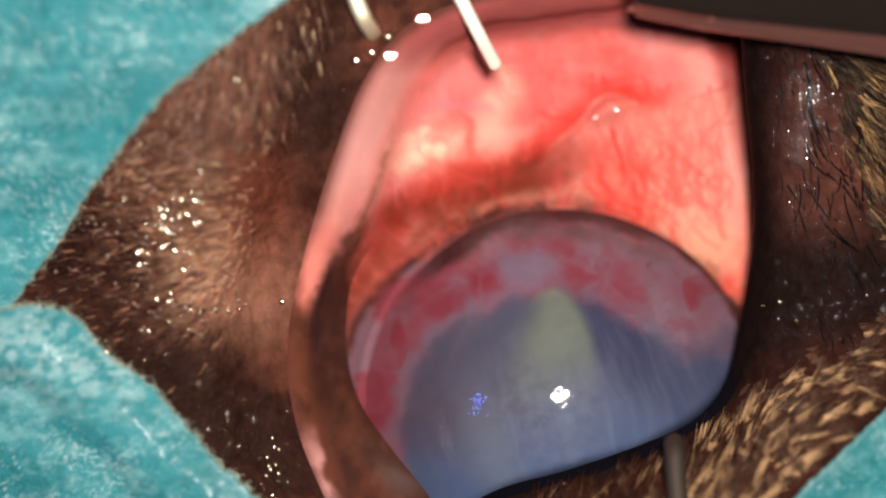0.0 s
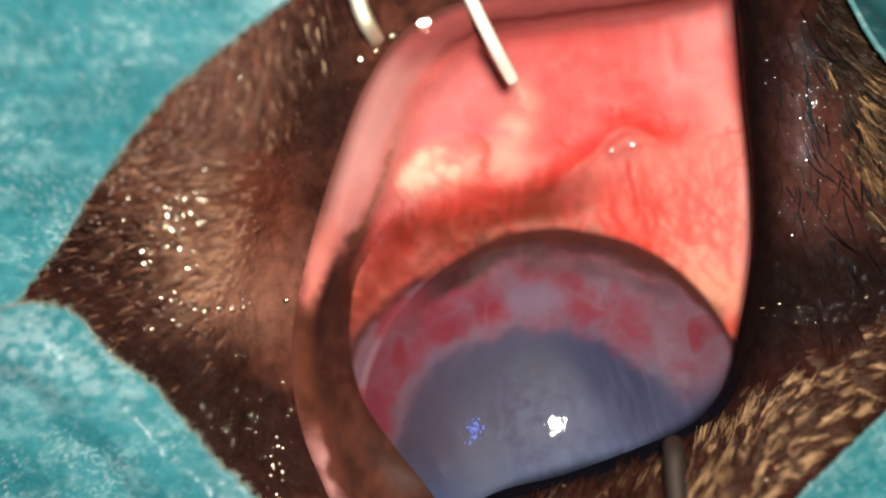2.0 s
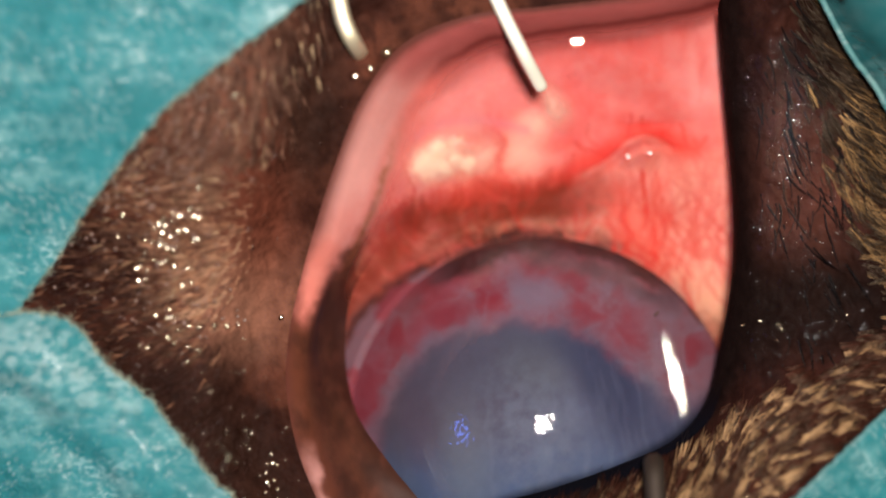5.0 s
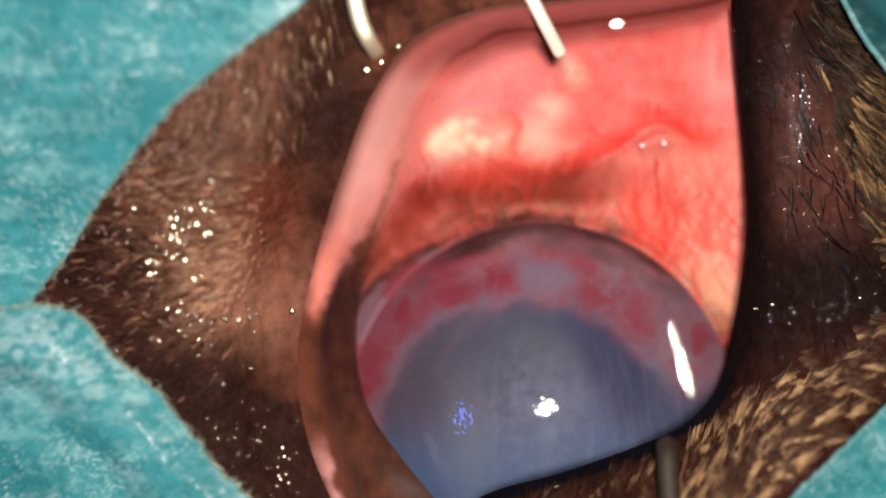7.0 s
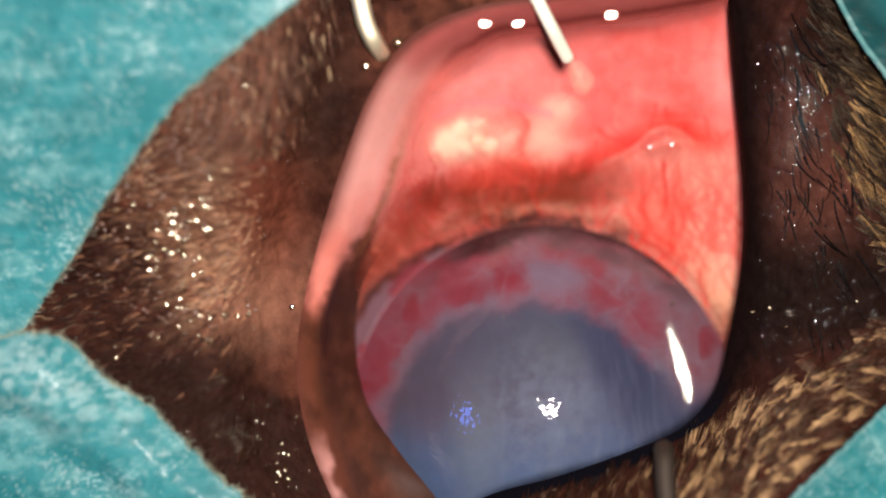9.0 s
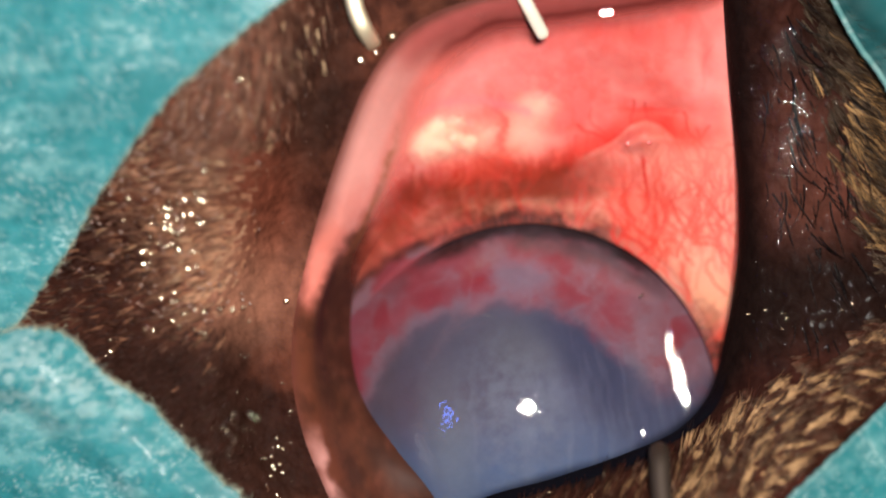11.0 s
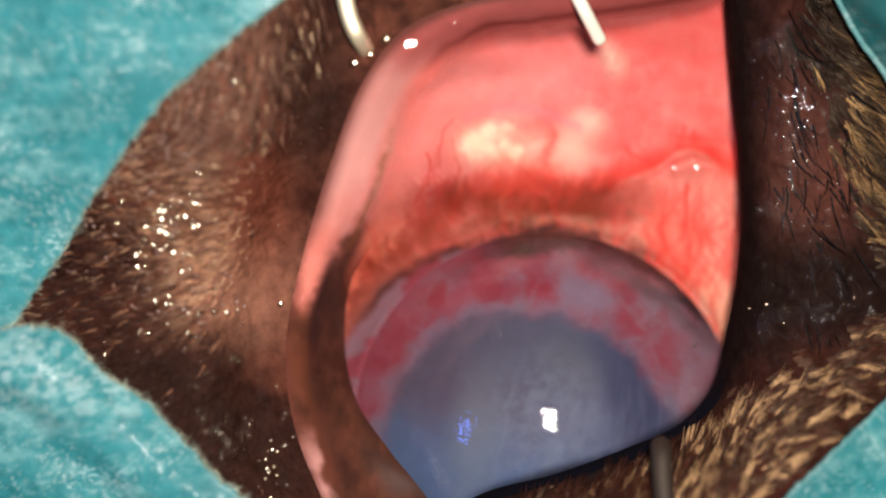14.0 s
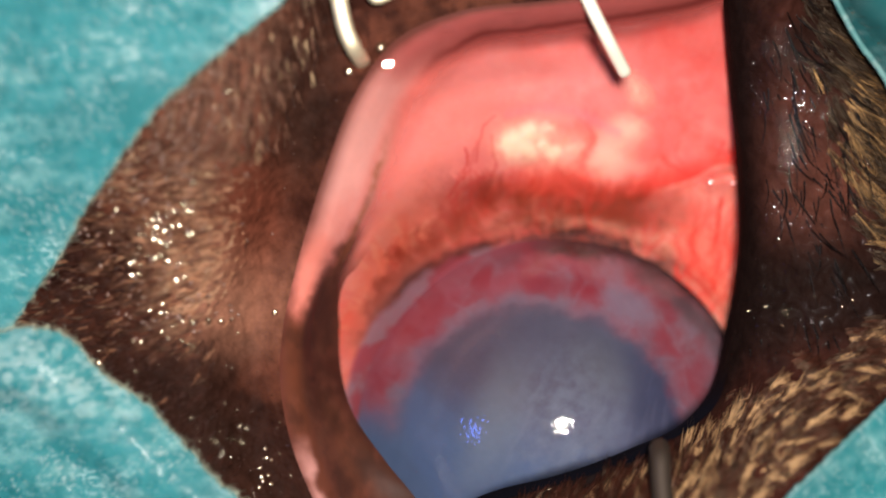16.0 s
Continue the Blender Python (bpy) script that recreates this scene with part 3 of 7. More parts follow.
    col = mix(col, lin(210, 40, 36), net * 0.85)
    below = smooth(0.35, -0.35, (py - NY) + 0.55 * np.abs(px - NX) * (px < NX) + 0.15 * (px - NX) * (px > NX) - 0.35) * smooth(-4.6, -2.5, px - NX) * smooth(-3.0, -0.6, py - NY)
    col = mix(col, lin(250, 142, 126), below * 0.6)
    # the crease over the fold, dark red above and pale along its lip
    crest = [(np.array([(4.9, 3.35), (6.2, 3.85), (7.3, 4.25), (8.0, 4.72), (8.55, 5.18), (9.2, 5.34), (9.85, 5.12), (10.5, 4.62), (11.3, 4.45), (12.3, 4.6), (13.4, 4.5)]), 1.0)]
    gap = vessel_weight(px + wob2 * 0.2, py - 0.22 + wob2 * 0.2, crest, 0.55)
    lip = vessel_weight(px + wob2 * 0.2, py + 0.22, crest, 0.16)
    col = mix(col, lin(238, 66, 56), gap * 0.8 * smooth(3.6, 7.0, px) * smooth(13.2, 10.6, px))
    col = mix(col, lin(255, 168, 150), lip * 0.55 * smooth(5.6, 7.6, px) * (0.4 + vnoise(px * 1.7, py * 1.7, 71)) * smooth(10.6, 9.4, px))
    col = mix(col, lin(206, 36, 34), vessel_weight(px, py - 0.02, crest, 0.09) * smooth(5.5, 8.0, px) * smooth(11.2, 9.6, px) * (0.3 + 0.8 * vnoise(px * 2.1, py * 2.1, 72)) * 0.7)
    knob = np.hypot((px - NX), (py - NY) * 1.1)
    col = mix(col, lin(252, 128, 116), np.exp(-(knob / 0.55) ** 2) * 0.8)
    col = mix(col, lin(176, 92, 70), np.exp(-((px - NX - 0.15) / 0.3) ** 2 - ((py - NY + 0.5) / 0.22) ** 2) * 0.12)
    strand = smooth(0.5, 0.8, vnoise(px * 5.5 + warp * 0.3, py * 0.4, 67)) * np.exp(-((px - NX + 0.1) / 0.85) ** 2) * smooth(-0.5, -1.1, py - NY) * smooth(-6.0, -3.5, py - NY)
    col = mix(col, lin(226, 50, 38), strand * 0.85)
    # yellowish fat showing through
    col = mix(col, lin(252, 164, 142), blob(px + wob2 * 0.6, py, 0.9, 4.8, 1.9, 1.05, 4, 0.6) * 0.7)
    for cx, cy, rx, ry, h in FAT_LOBES:
        w = np.exp(-((((px + wob2 * 0.6 - cx) / rx) ** 2 + ((py + wob2 * 0.5 - cy) / ry) ** 2) ** (1.6 if h > 0.34 else 1.1)))
        col = mix(col, lin(255, 204, 176) * 1.2 if h > 0.34 else lin(254, 176, 156) * 1.15, w * 0.92)
    # red flushes between and over the lobes
    col = mix(col, lin(226, 54, 42), blob(dx, dy, 8.78, 1.22, 1.01, 2.16, 12, 0.7) * 0.45)
    col = mix(col, lin(240, 104, 96), blob(dx, dy, 1.9, 5.6, 0.7, 0.5, 0, 0.8) * 0.5)
    col = mix(col, lin(240, 84, 74), blob(dx, dy, 3.05, 4.9, 0.24, 1.3, 8, 0.8) * 0.6)
    col = mix(col, lin(226, 64, 50), blob(dx, dy, 2.2, 3.35, 2.4, 0.55, 6, 0.8) * 0.5)
    col = mix(col, lin(232, 120, 134), vessel_weight(mx, my, [(np.array([(-0.6, 5.7), (0.6, 6.25), (2.0, 6.4), (3.2, 6.1), (4.2, 5.8)]), 1.0)], 0.22) * 0.5)
    # shade under the upper lid painted in as darker red towards the top
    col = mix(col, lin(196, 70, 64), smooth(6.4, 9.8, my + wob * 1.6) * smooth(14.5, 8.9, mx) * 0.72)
    col = mix(col, lin(242, 140, 136), blob(dx, dy, 1.6, 7.6, 4.4, 1.5, 8, 0.8) * 0.6)
    col = mix(col, lin(132, 46, 30), brown * (0.40 + 0.55 * fbm(mx * 1.4, my * 1.4, 51)) * smooth(8.8, 9.4, rad))
    # scar tissue of the cornea spreads over the inner side of the limbus
    nasal = nasal_side(mx, my)
    reach = rad + wob * 0.7 + wob2 * 0.3 - 0.95 * nasal
    spread = smooth(0.05, 0.3, nasal) * smooth(8.45, 8.2, reach)
    scar = mix(np.tile(lin(128, 92, 102), (nr, na, 1)).astype(float), lin(134, 52, 62), smooth(0.42, 0.62, fbm(mx * 1.1, my * 1.1, 153)) * 0.85)
    col = col * (1 - spread[..., None]) + scar * spread[..., None]
    col = mix(col, lin(150, 84, 74), nasal * smooth(9.6, 8.6, reach) * (1 - spread) * 0.55)
    col = mix(col, lin(58, 38, 38), smooth(0.03, 0.25, nasal) * np.exp(-((reach - 8.42) / 0.2) ** 2) * (0.45 + 0.7 * fbm(mx * 1.2, my * 1.2, 157)) * smooth(-5.0, -2.5, my))
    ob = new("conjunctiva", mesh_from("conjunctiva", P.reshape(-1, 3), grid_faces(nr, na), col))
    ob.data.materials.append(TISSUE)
    solid = ob.modifiers.new("thickness", "SOLIDIFY")
    solid.thickness, solid.offset = 0.08 * U, -1
    ob.parent = dog
    ob.location = GLOBE * U
    return tagged(ob, "swollen pink-red conjunctiva with vessels and pale fat lobules")


NX, NY = 9.14, 4.63
FAT_LOBES = [
    (-0.10, 4.52, 0.66, 0.64, 0.50), (0.48, 5.12, 0.44, 0.42, 0.42), (0.62, 4.32, 0.40, 0.36, 0.42), (1.22, 5.30, 0.38, 0.38, 0.40), (1.58, 4.45, 0.38, 0.38, 0.41),
    (1.16, 4.72, 0.26, 0.26, 0.36), (1.85, 5.15, 0.28, 0.30, 0.30), (2.30, 4.72, 0.38, 0.46, 0.30), (4.00, 4.85, 1.00, 0.95, 0.32), (4.55, 6.05, 0.80, 0.60, 0.25),
]
BROWN_PATCHES = [
    (1.30, 2.35, 3.40, 0.95, 6, 0.75), (4.40, 2.60, 2.90, 1.00, 8, 1.0), (2.40, 1.65, 2.60, 0.70, 10, 0.9), (-1.54, 0.98, 1.32, 1.20, 40, 0.45),
    (-2.98, -1.42, 0.82, 2.16, -20, 0.65), (-3.82, -3.82, 0.82, 2.64, -5, 0.95), (11.54, -2.86, 0.72, 0.34, -40, 0.5),
    (-3.46, -6.70, 1.08, 2.64, 15, 0.95), (6.98, 0.70, 1.10, 0.53, -20, 0.5),
]
conjunctiva = build_conjunctiva()


HOOK = np.array([5.02, 8.51, -2.00])


def build_hook_reflection():
    """A pale raised sheet painted as the hook's reflection in the wet tissue."""
    n, m = 48, 24
    A, B = np.meshgrid(np.linspace(0, 2 * math.pi, n), np.linspace(0, 1, m))
    u, v = 1.5 * B * np.cos(A), 0.75 * B * np.sin(A) * (1.2 + 0.4 * np.cos(A))
    c, s = math.cos(radians(-55)), math.sin(radians(-55))
    x, y = u * c - v * s + 0.55, u * s + v * c - 0.8
    base = conj_height(x + HOOK[0] - GLOBE[0], y + HOOK[1] - GLOBE[1])[0] + GLOBE[2] - HOOK[2]
    z = base + 0.16 + 0.16 * (1 - B ** 2) ** 2 - 0.34 * B ** 3 + 0.12 * (fbm(x * 1.7, y * 1.7, 23) - 0.5)
    P = np.stack([x, y, z], -1)
    Q = facing_up(P)
    # thin and clear at its edge, pale and dense along the middle
    col = np.repeat(((1 - B) ** 1.3 * (0.45 + 0.6 * fbm(x * 2.5, y * 2.5, 29)))[..., None], 3, -1)
    ob = sheet_object("hook_reflection_sheet", Q, col if Q is P else col[:, ::-1], REFLECTION, 0, dog)
    return tagged(ob, "pale sheet painted as the hook's reflection in the wet tissue")


hook_reflection = build_hook_reflection()


# -- skin and lids --
def brown_skin(P, dark, light, seed):
    mx, my = plan(P)
    w = smooth(0.35, 0.65, fbm(mx * 0.35, my * 0.35, seed))
    col = np.tile(dark, (*mx.shape, 1)).astype(float)
    col = mix(col, light, w * 0.7)
    return mix(col, dark * 0.6, smooth(0.5, 0.7, fbm(mx * 1.5, my * 1.5, seed + 3)) * 0.6), mx, my


LID_RIDGE = [(-3.43, -13.32, 1.40), (-4.74, -10.51, 1.40), (-5.62, -8.32, 1.40), (-6.12, -5.70, 1.40), (-6.05, -3.55, 1.40), (-5.62, -1.41, 1.40), (-4.91, 1.22, 1.40), (-4.10, 3.72, 1.40), (-2.96, 6.58, 1.20), (-1.29, 8.87, 0.80), (1.34, 10.08, 0.90), (5.18, 10.57, 0.80), (9.99, 11.20, 0.80), (13.00, 12.05, -0.80)]
SKIN_GROOVE = [(-4.63, -13.57, 1.20), (-5.94, -10.71, 1.20), (-6.82, -8.33, 1.20), (-7.30, -5.70, 1.20), (-7.25, -3.32, 1.20), (-6.78, -0.93, 1.10), (-6.07, 1.70, 1.00), (-5.35, 4.32, 0.90), (-4.40, 7.43, 0.90), (-2.72, 10.30, 0.90), (0.86, 11.73, 1.00), (5.16, 12.20, 1.00), (9.94, 12.81, 0.80), (13.54, 13.42, 0.60)]
SKIN_MOUND = [(-7.94, -13.99, 2.00), (-8.64, -10.42, 2.20), (-9.35, -8.04, 2.30), (-9.57, -5.66, 2.50), (-9.45, -3.05, 2.70), (-9.08, -0.45, 3.00), (-8.36, 2.39, 3.10), (-7.42, 5.46, 3.00), (-6.48, 9.02, 2.80), (-5.32, 12.39, 1.90), (-0.10, 14.28, 2.00), (5.13, 14.75, 2.00), (9.89, 14.77, 1.80), (14.19, 15.02, 1.60)]
SKIN_FAR = [(-12.75, -14.54, 1.00), (-12.74, -10.95, 1.20), (-13.67, -8.07, 1.60), (-14.12, -5.68, 1.90), (-14.11, -3.06, 2.10), (-13.85, -0.21, 2.40), (-13.12, 3.34, 2.60), (-11.93, 7.60, 2.70), (-10.76, 11.87, 2.50), (-7.96, 15.75, 1.40), (-0.81, 18.14, 1.40), (5.15, 18.61, 1.40), (9.92, 18.63, 1.20), (14.70, 18.63, 1.20)]
SKIN_OUT = [(-24.21, -20.64, -5.00), (-25.31, -14.17, -4.00), (-25.92, -9.48, -3.00), (-26.28, -5.79, -2.00), (-26.28, -2.64, -2.00), (-25.79, 0.99, -2.00), (-24.82, 5.84, -2.00), (-22.88, 11.90, -2.00), (-19.00, 19.17, -2.00), (-11.79, 23.41, -3.00), (-0.83, 25.85, -3.00), (5.26, 26.33, -3.00), (10.13, 26.33, -3.00), (16.22, 26.33, -3.00)]
LID_PINK = [(-2.25, -13.36, 0.90), (-3.87, -10.54, 0.90), (-4.75, -8.34, 0.90), (-5.30, -5.71, 0.90), (-5.30, -3.80, 0.90), (-4.83, -1.65, 0.90), (-4.06, 0.74, 0.90), (-3.25, 3.27, 0.85), (-2.25, 6.10, 0.75), (-0.81, 8.31, 0.45), (1.56, 9.67, 0.75), (5.19, 10.22, 0.65), (10.02, 10.81, 0.60), (13.00, 11.68, -1.00)]
LID_LINE = [(-1.30, -13.48, -0.60), (-2.80, -10.64, -0.40), (-3.60, -8.43, -0.60), (-4.40, -6.02, -0.90), (-4.80, -3.84, -1.10), (-4.25, -1.42, -0.50), (-3.17, 0.99, 0.20), (-2.40, 2.95, 0.45), (-1.60, 5.44, 0.45), (-0.30, 7.52, 0.10), (1.78, 8.93, 0.45), (5.26, 9.57, 0.45), (10.07, 10.18, 0.45), (13.00, 11.05, -1.20)]
LID_UNDER = [(1.20, -13.75, -3.00), (-0.25, -10.85, -1.20), (-1.75, -8.97, -1.25), (-3.20, -6.85, -2.30), (-3.74, -4.39, -3.80), (-3.50, -1.82, -3.40), (-2.10, 0.52, -1.60), (-0.90, 2.42, -0.40), (0.00, 4.71, -0.10), (0.90, 6.52, -0.40), (2.45, 7.79, 0.05), (5.53, 8.47, 0.20), (10.26, 9.12, 0.30), (13.10, 10.02, -1.40)]


def build_left_skin():
    P = loft([LID_RIDGE, SKIN_GROOVE, SKIN_MOUND, SKIN_FAR, SKIN_OUT], 300, 150)
    mx, my = plan(P)
    rise = smooth(0.0, 0.22, np.linspace(0, 1, 150))[:, None]
    P[..., 2] += rise * ((fbm(mx * 0.5, my * 0.5, 71) - 0.5) * 0.5 + (fbm(mx * 2.0, my * 2.0, 72) - 0.5) * 0.18)
    P = facing_up(raise_brow(P))
    col, mx, my = brown_skin(P, lin(60, 32, 25), lin(116, 66, 49), 80)
    col = mix(col, lin(196, 138, 112), blob(mx, my, -8.14, -1.78, 2.76, 2.16, 20, 0.9) * 0.5)
    col = mix(col, lin(140, 96, 78), blob(mx, my, -8.70, 6.20, 3.2, 4.4, -25, 0.8) * 0.6)
    col = mix(col, lin(118, 60, 44), blob(mx, my, -7.30, 2.18, 1.68, 3.84, 10, 0.8) * 0.7)
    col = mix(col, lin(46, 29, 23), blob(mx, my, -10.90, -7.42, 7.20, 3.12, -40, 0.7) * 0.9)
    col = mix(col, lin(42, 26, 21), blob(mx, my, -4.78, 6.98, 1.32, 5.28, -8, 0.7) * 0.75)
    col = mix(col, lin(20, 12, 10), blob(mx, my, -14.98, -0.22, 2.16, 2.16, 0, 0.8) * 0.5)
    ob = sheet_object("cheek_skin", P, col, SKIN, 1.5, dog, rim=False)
    tagged(ob, "dark brown furry skin beside the eye")
    return ob, P


def build_left_margin(parent):
    P = loft([LID_RIDGE, LID_PINK, LID_LINE, LID_UNDER], 320, 90)
    T = np.tile(np.linspace(0, 1, 90)[:, None], (1, 320))
    P = raise_brow(P, 1 - smooth(0.1, 0.75, T))
    flipped = facing_up(P)
    if flipped is not P:
        P = flipped
    mx, my = plan(P)
    wob = fbm(mx * 0.8, my * 0.8, 91) - 0.5
    fine = fbm(mx * 3, my * 3, 95) - 0.5
    col = np.tile(lin(226, 148, 140), P.shape[:2] + (1,)).astype(float)
    col = mix(col, lin(208, 116, 108), smooth(0.4, 0.7, fbm(mx * 0.6, my * 0.6, 97)) * 0.6)
    col = mix(col, lin(240, 172, 162), blob(mx, my, -3.4, 4.2, 1.0, 3.2, -25, 0.7) * 0.6)
    # brown pigment from the inner wall up to a tip, leaving the rim pink
    low = smooth(1.1, -1.1, my + wob * 3.0 + fine * 0.5 + np.clip(0.5 - T, -0.10, 0.40) * 7.0)
    col = mix(col, lin(226, 124, 104), smooth(3.0, -1.0, my) * smooth(0.6, 0.1, T) * 0.6)
    col = mix(col, lin(104, 56, 41), smooth(-1.6, -3.6, my + wob * 2.0) * smooth(-9.0, -7.2, my + wob * 1.5) * 0.95)
    col = mix(col, lin(100, 54, 38), low * 0.95)
    col = mix(col, lin(74, 42, 30), low * smooth(0.10, 0.50, T + wob * 0.3) * 0.9)
    col = mix(col, lin(58, 34, 28), low * blob(mx, my, -4.5, -3.2, 0.7, 3.0, -4, 0.7) * 0.45)
    crease = np.exp(-((T - 0.60 + wob * 0.14) / 0.085) ** 2) * smooth(6.8, 3.4, my) * smooth(-1.5, 0.5, my)
    col = mix(col, lin(164, 96, 66), crease * (0.55 + fine))
    col = mix(col, lin(236, 112, 102), smooth(0.42, 0.68, T) * (1 - low) * (1 - crease) * 0.8)
    # under the upper lid: painted shade over dusky skin, paler moist band, painted shadow line
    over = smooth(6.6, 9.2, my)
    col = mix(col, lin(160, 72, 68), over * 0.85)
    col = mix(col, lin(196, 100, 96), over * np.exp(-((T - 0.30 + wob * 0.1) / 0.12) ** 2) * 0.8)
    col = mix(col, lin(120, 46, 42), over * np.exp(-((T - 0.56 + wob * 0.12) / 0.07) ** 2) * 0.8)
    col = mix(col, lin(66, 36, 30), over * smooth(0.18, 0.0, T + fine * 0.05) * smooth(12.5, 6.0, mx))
    # the pale outer rim of the lower stretch
    deep = smooth(-6.6, -8.8, my)
    col = mix(col, lin(98, 54, 41), deep * smooth(0.08, 0.22, T + wob * 0.3) * 0.9)
    col = mix(col, lin(200, 142, 134), smooth(-7.8, -9.8, my + wob) * (0.55 + 0.45 * smooth(0.25, 0.7, fbm(mx * 1.3, my * 1.3, 107))) * (1 - smooth(0.10, 0.22, T + wob * 0.25)) * 0.95)
    col = mix(col, lin(72, 42, 33), deep * smooth(0.36, 0.5, T) * smooth(0.65, 0.25, fbm(mx * 0.9, my * 0.9, 99)) * 0.5)
    col = mix(col, lin(96, 52, 46), smooth(0.10, -0.04, T + fine * 0.05) * 0.8)
    col = mix(col, lin(104, 58, 50), smooth(0.24, 0.0, T) * smooth(-1.0, 1.5, my) * 0.85)
    col = mix(col, lin(104, 62, 46), low * smooth(0.45, 0.7, fbm(mx * 1.6, my * 1.6, 103)) * smooth(0.2, 0.4, T) * 0.45)
    col = mix(col, lin(62, 37, 29), smooth(-6.5, -9.0, my) * smooth(0.5, 0.9, T + wob * 0.2) * 0.85)
    # mottled pigment: dark freckles and paler worn spots
    pig = smooth(-1.5, -4.5, my + wob * 2.0)
    col = mix(col, lin(52, 30, 24), pig * smooth(0.4, 0.8, fbm(mx * 1.6, my * 1.1, 131)) * 0.6)
    col = mix(col, lin(120, 68, 54), pig * smooth(0.45, 0.85, fbm(mx * 2.0, my * 1.4, 137)) * 0.35)
    # membrane thins out over the conjunctiva
    clear = 1 - smooth(-3.2, 0.8, my) * smooth(0.50 + 0.2 * smooth(0.5, -3.0, my), 0.96, T + wob * 0.15)
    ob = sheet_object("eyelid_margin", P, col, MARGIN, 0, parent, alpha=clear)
    tagged(ob, "pink moist lid margin with brown pigment along its lower half")
    return ob


EDGE_UNDER = [(13.03, 13.09, -5.50), (13.14, 10.88, -5.50), (13.43, 7.18, -5.50), (13.76, 2.73, -5.20), (13.72, -0.27, -5.20), (13.23, -3.52, -5.00), (12.43, -6.45, -5.00), (11.14, -8.27, -5.00), (8.71, -9.50, -5.00), (5.41, -10.67, -5.00), (2.07, -11.66, -5.00), (-1.18, -13.83, -5.00)]
EDGE_LIP = [(12.28, 12.76, -0.20), (12.40, 10.59, -0.20), (12.68, 6.99, -0.20), (13.03, 2.67, -0.30), (12.99, -0.22, -0.40), (12.49, -3.34, -0.50), (11.75, -6.05, -0.10), (10.55, -7.45, 0.40), (8.25, -8.55, 0.75), (5.15, -9.62, 0.80), (1.83, -10.62, 0.60), (-1.54, -12.90, 0.20)]
EDGE_ROLL = [(13.24, 12.69, 0.80), (13.34, 10.54, 0.80), (13.63, 6.96, 0.80), (13.96, 2.65, 0.80), (13.94, -0.33, 0.80), (13.53, -3.56, 0.80), (12.69, -6.50, 1.00), (11.25, -8.20, 1.25), (8.74, -9.45, 1.40), (5.40, -10.60, 1.40), (2.29, -11.75, 1.40), (-0.57, -14.00, 1.20)]
EDGE_BROW = [(14.69, 12.90, 1.30), (14.81, 10.52, 1.30), (15.12, 6.94, 1.30), (15.51, 2.65, 1.20), (15.49, -0.57, 1.10), (15.07, -4.08, 1.30), (14.12, -7.32, 2.60), (12.19, -9.66, 3.20), (9.34, -11.06, 3.40), (5.80, -12.24, 3.40), (2.97, -13.42, 3.40), (0.38, -15.55, 3.40)]
RIGHT_MID = [(16.10, 13.16, 0.20), (16.30, 10.53, 0.20), (17.70, 6.95, 0.90), (18.29, 2.65, 1.00), (18.29, -0.93, 1.00), (17.86, -4.97, 1.80), (16.42, -8.94, 3.40), (14.03, -12.22, 3.80), (10.50, -13.87, 3.80), (6.97, -15.04, 3.80), (4.14, -16.22, 3.80), (1.55, -17.87, 3.80)]
RIGHT_OUT = [(19.60, 15.69, -22.00), (20.00, 11.20, -22.00), (23.20, 7.12, -9.00), (29.77, 2.72, -4.00), (29.77, -1.93, -4.00), (28.79, -8.30, -4.00), (26.10, -14.91, -4.00), (21.20, -21.03, -4.00), (14.59, -24.70, -4.00), (8.96, -25.92, -4.00), (5.29, -27.15, -4.00), (2.35, -28.37, -4.00)]


def build_right_skin():
    P = loft([EDGE_UNDER, EDGE_LIP, EDGE_ROLL, EDGE_BROW, RIGHT_MID, RIGHT_OUT], 320, 190)
    mx, my = plan(P)
    rough = smooth(0.24, 0.37, np.tile(np.linspace(0, 1, 190)[:, None], (1, 320)))
    P[..., 2] += rough * ((fbm(mx * 0.7, my * 0.7, 111) - 0.5) * 0.7 + (fbm(mx * 2.2, my * 1.6, 112) - 0.5) * 0.3)
    P = facing_up(P)
    col, mx, my = brown_skin(P, lin(34, 17, 14), lin(66, 35, 28), 120)
    col = mix(col, lin(88, 52, 42), blob(mx, my, 15.86, 2.90, 2.04, 4.56, 0, 0.8) * 0.4)
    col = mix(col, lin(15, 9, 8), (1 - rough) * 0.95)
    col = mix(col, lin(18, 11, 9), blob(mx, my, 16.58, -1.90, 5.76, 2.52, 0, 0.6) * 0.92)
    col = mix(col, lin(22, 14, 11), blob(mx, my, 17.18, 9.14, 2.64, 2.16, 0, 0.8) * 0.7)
    col = mix(col, lin(90, 48, 35), blob(mx, my, 12.38, -9.34, 4.80, 1.92, 30, 0.8) * 0.3)
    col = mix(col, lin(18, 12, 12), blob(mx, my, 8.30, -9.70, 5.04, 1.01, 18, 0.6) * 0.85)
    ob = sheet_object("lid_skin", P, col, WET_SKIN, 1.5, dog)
    tagged(ob, "dark wet wrinkled eyelid skin with a smooth black rim")
    return ob, P


cheek, CHEEK_P = build_left_skin()
margin = build_left_margin(cheek)
lid, LID_P = build_right_skin()


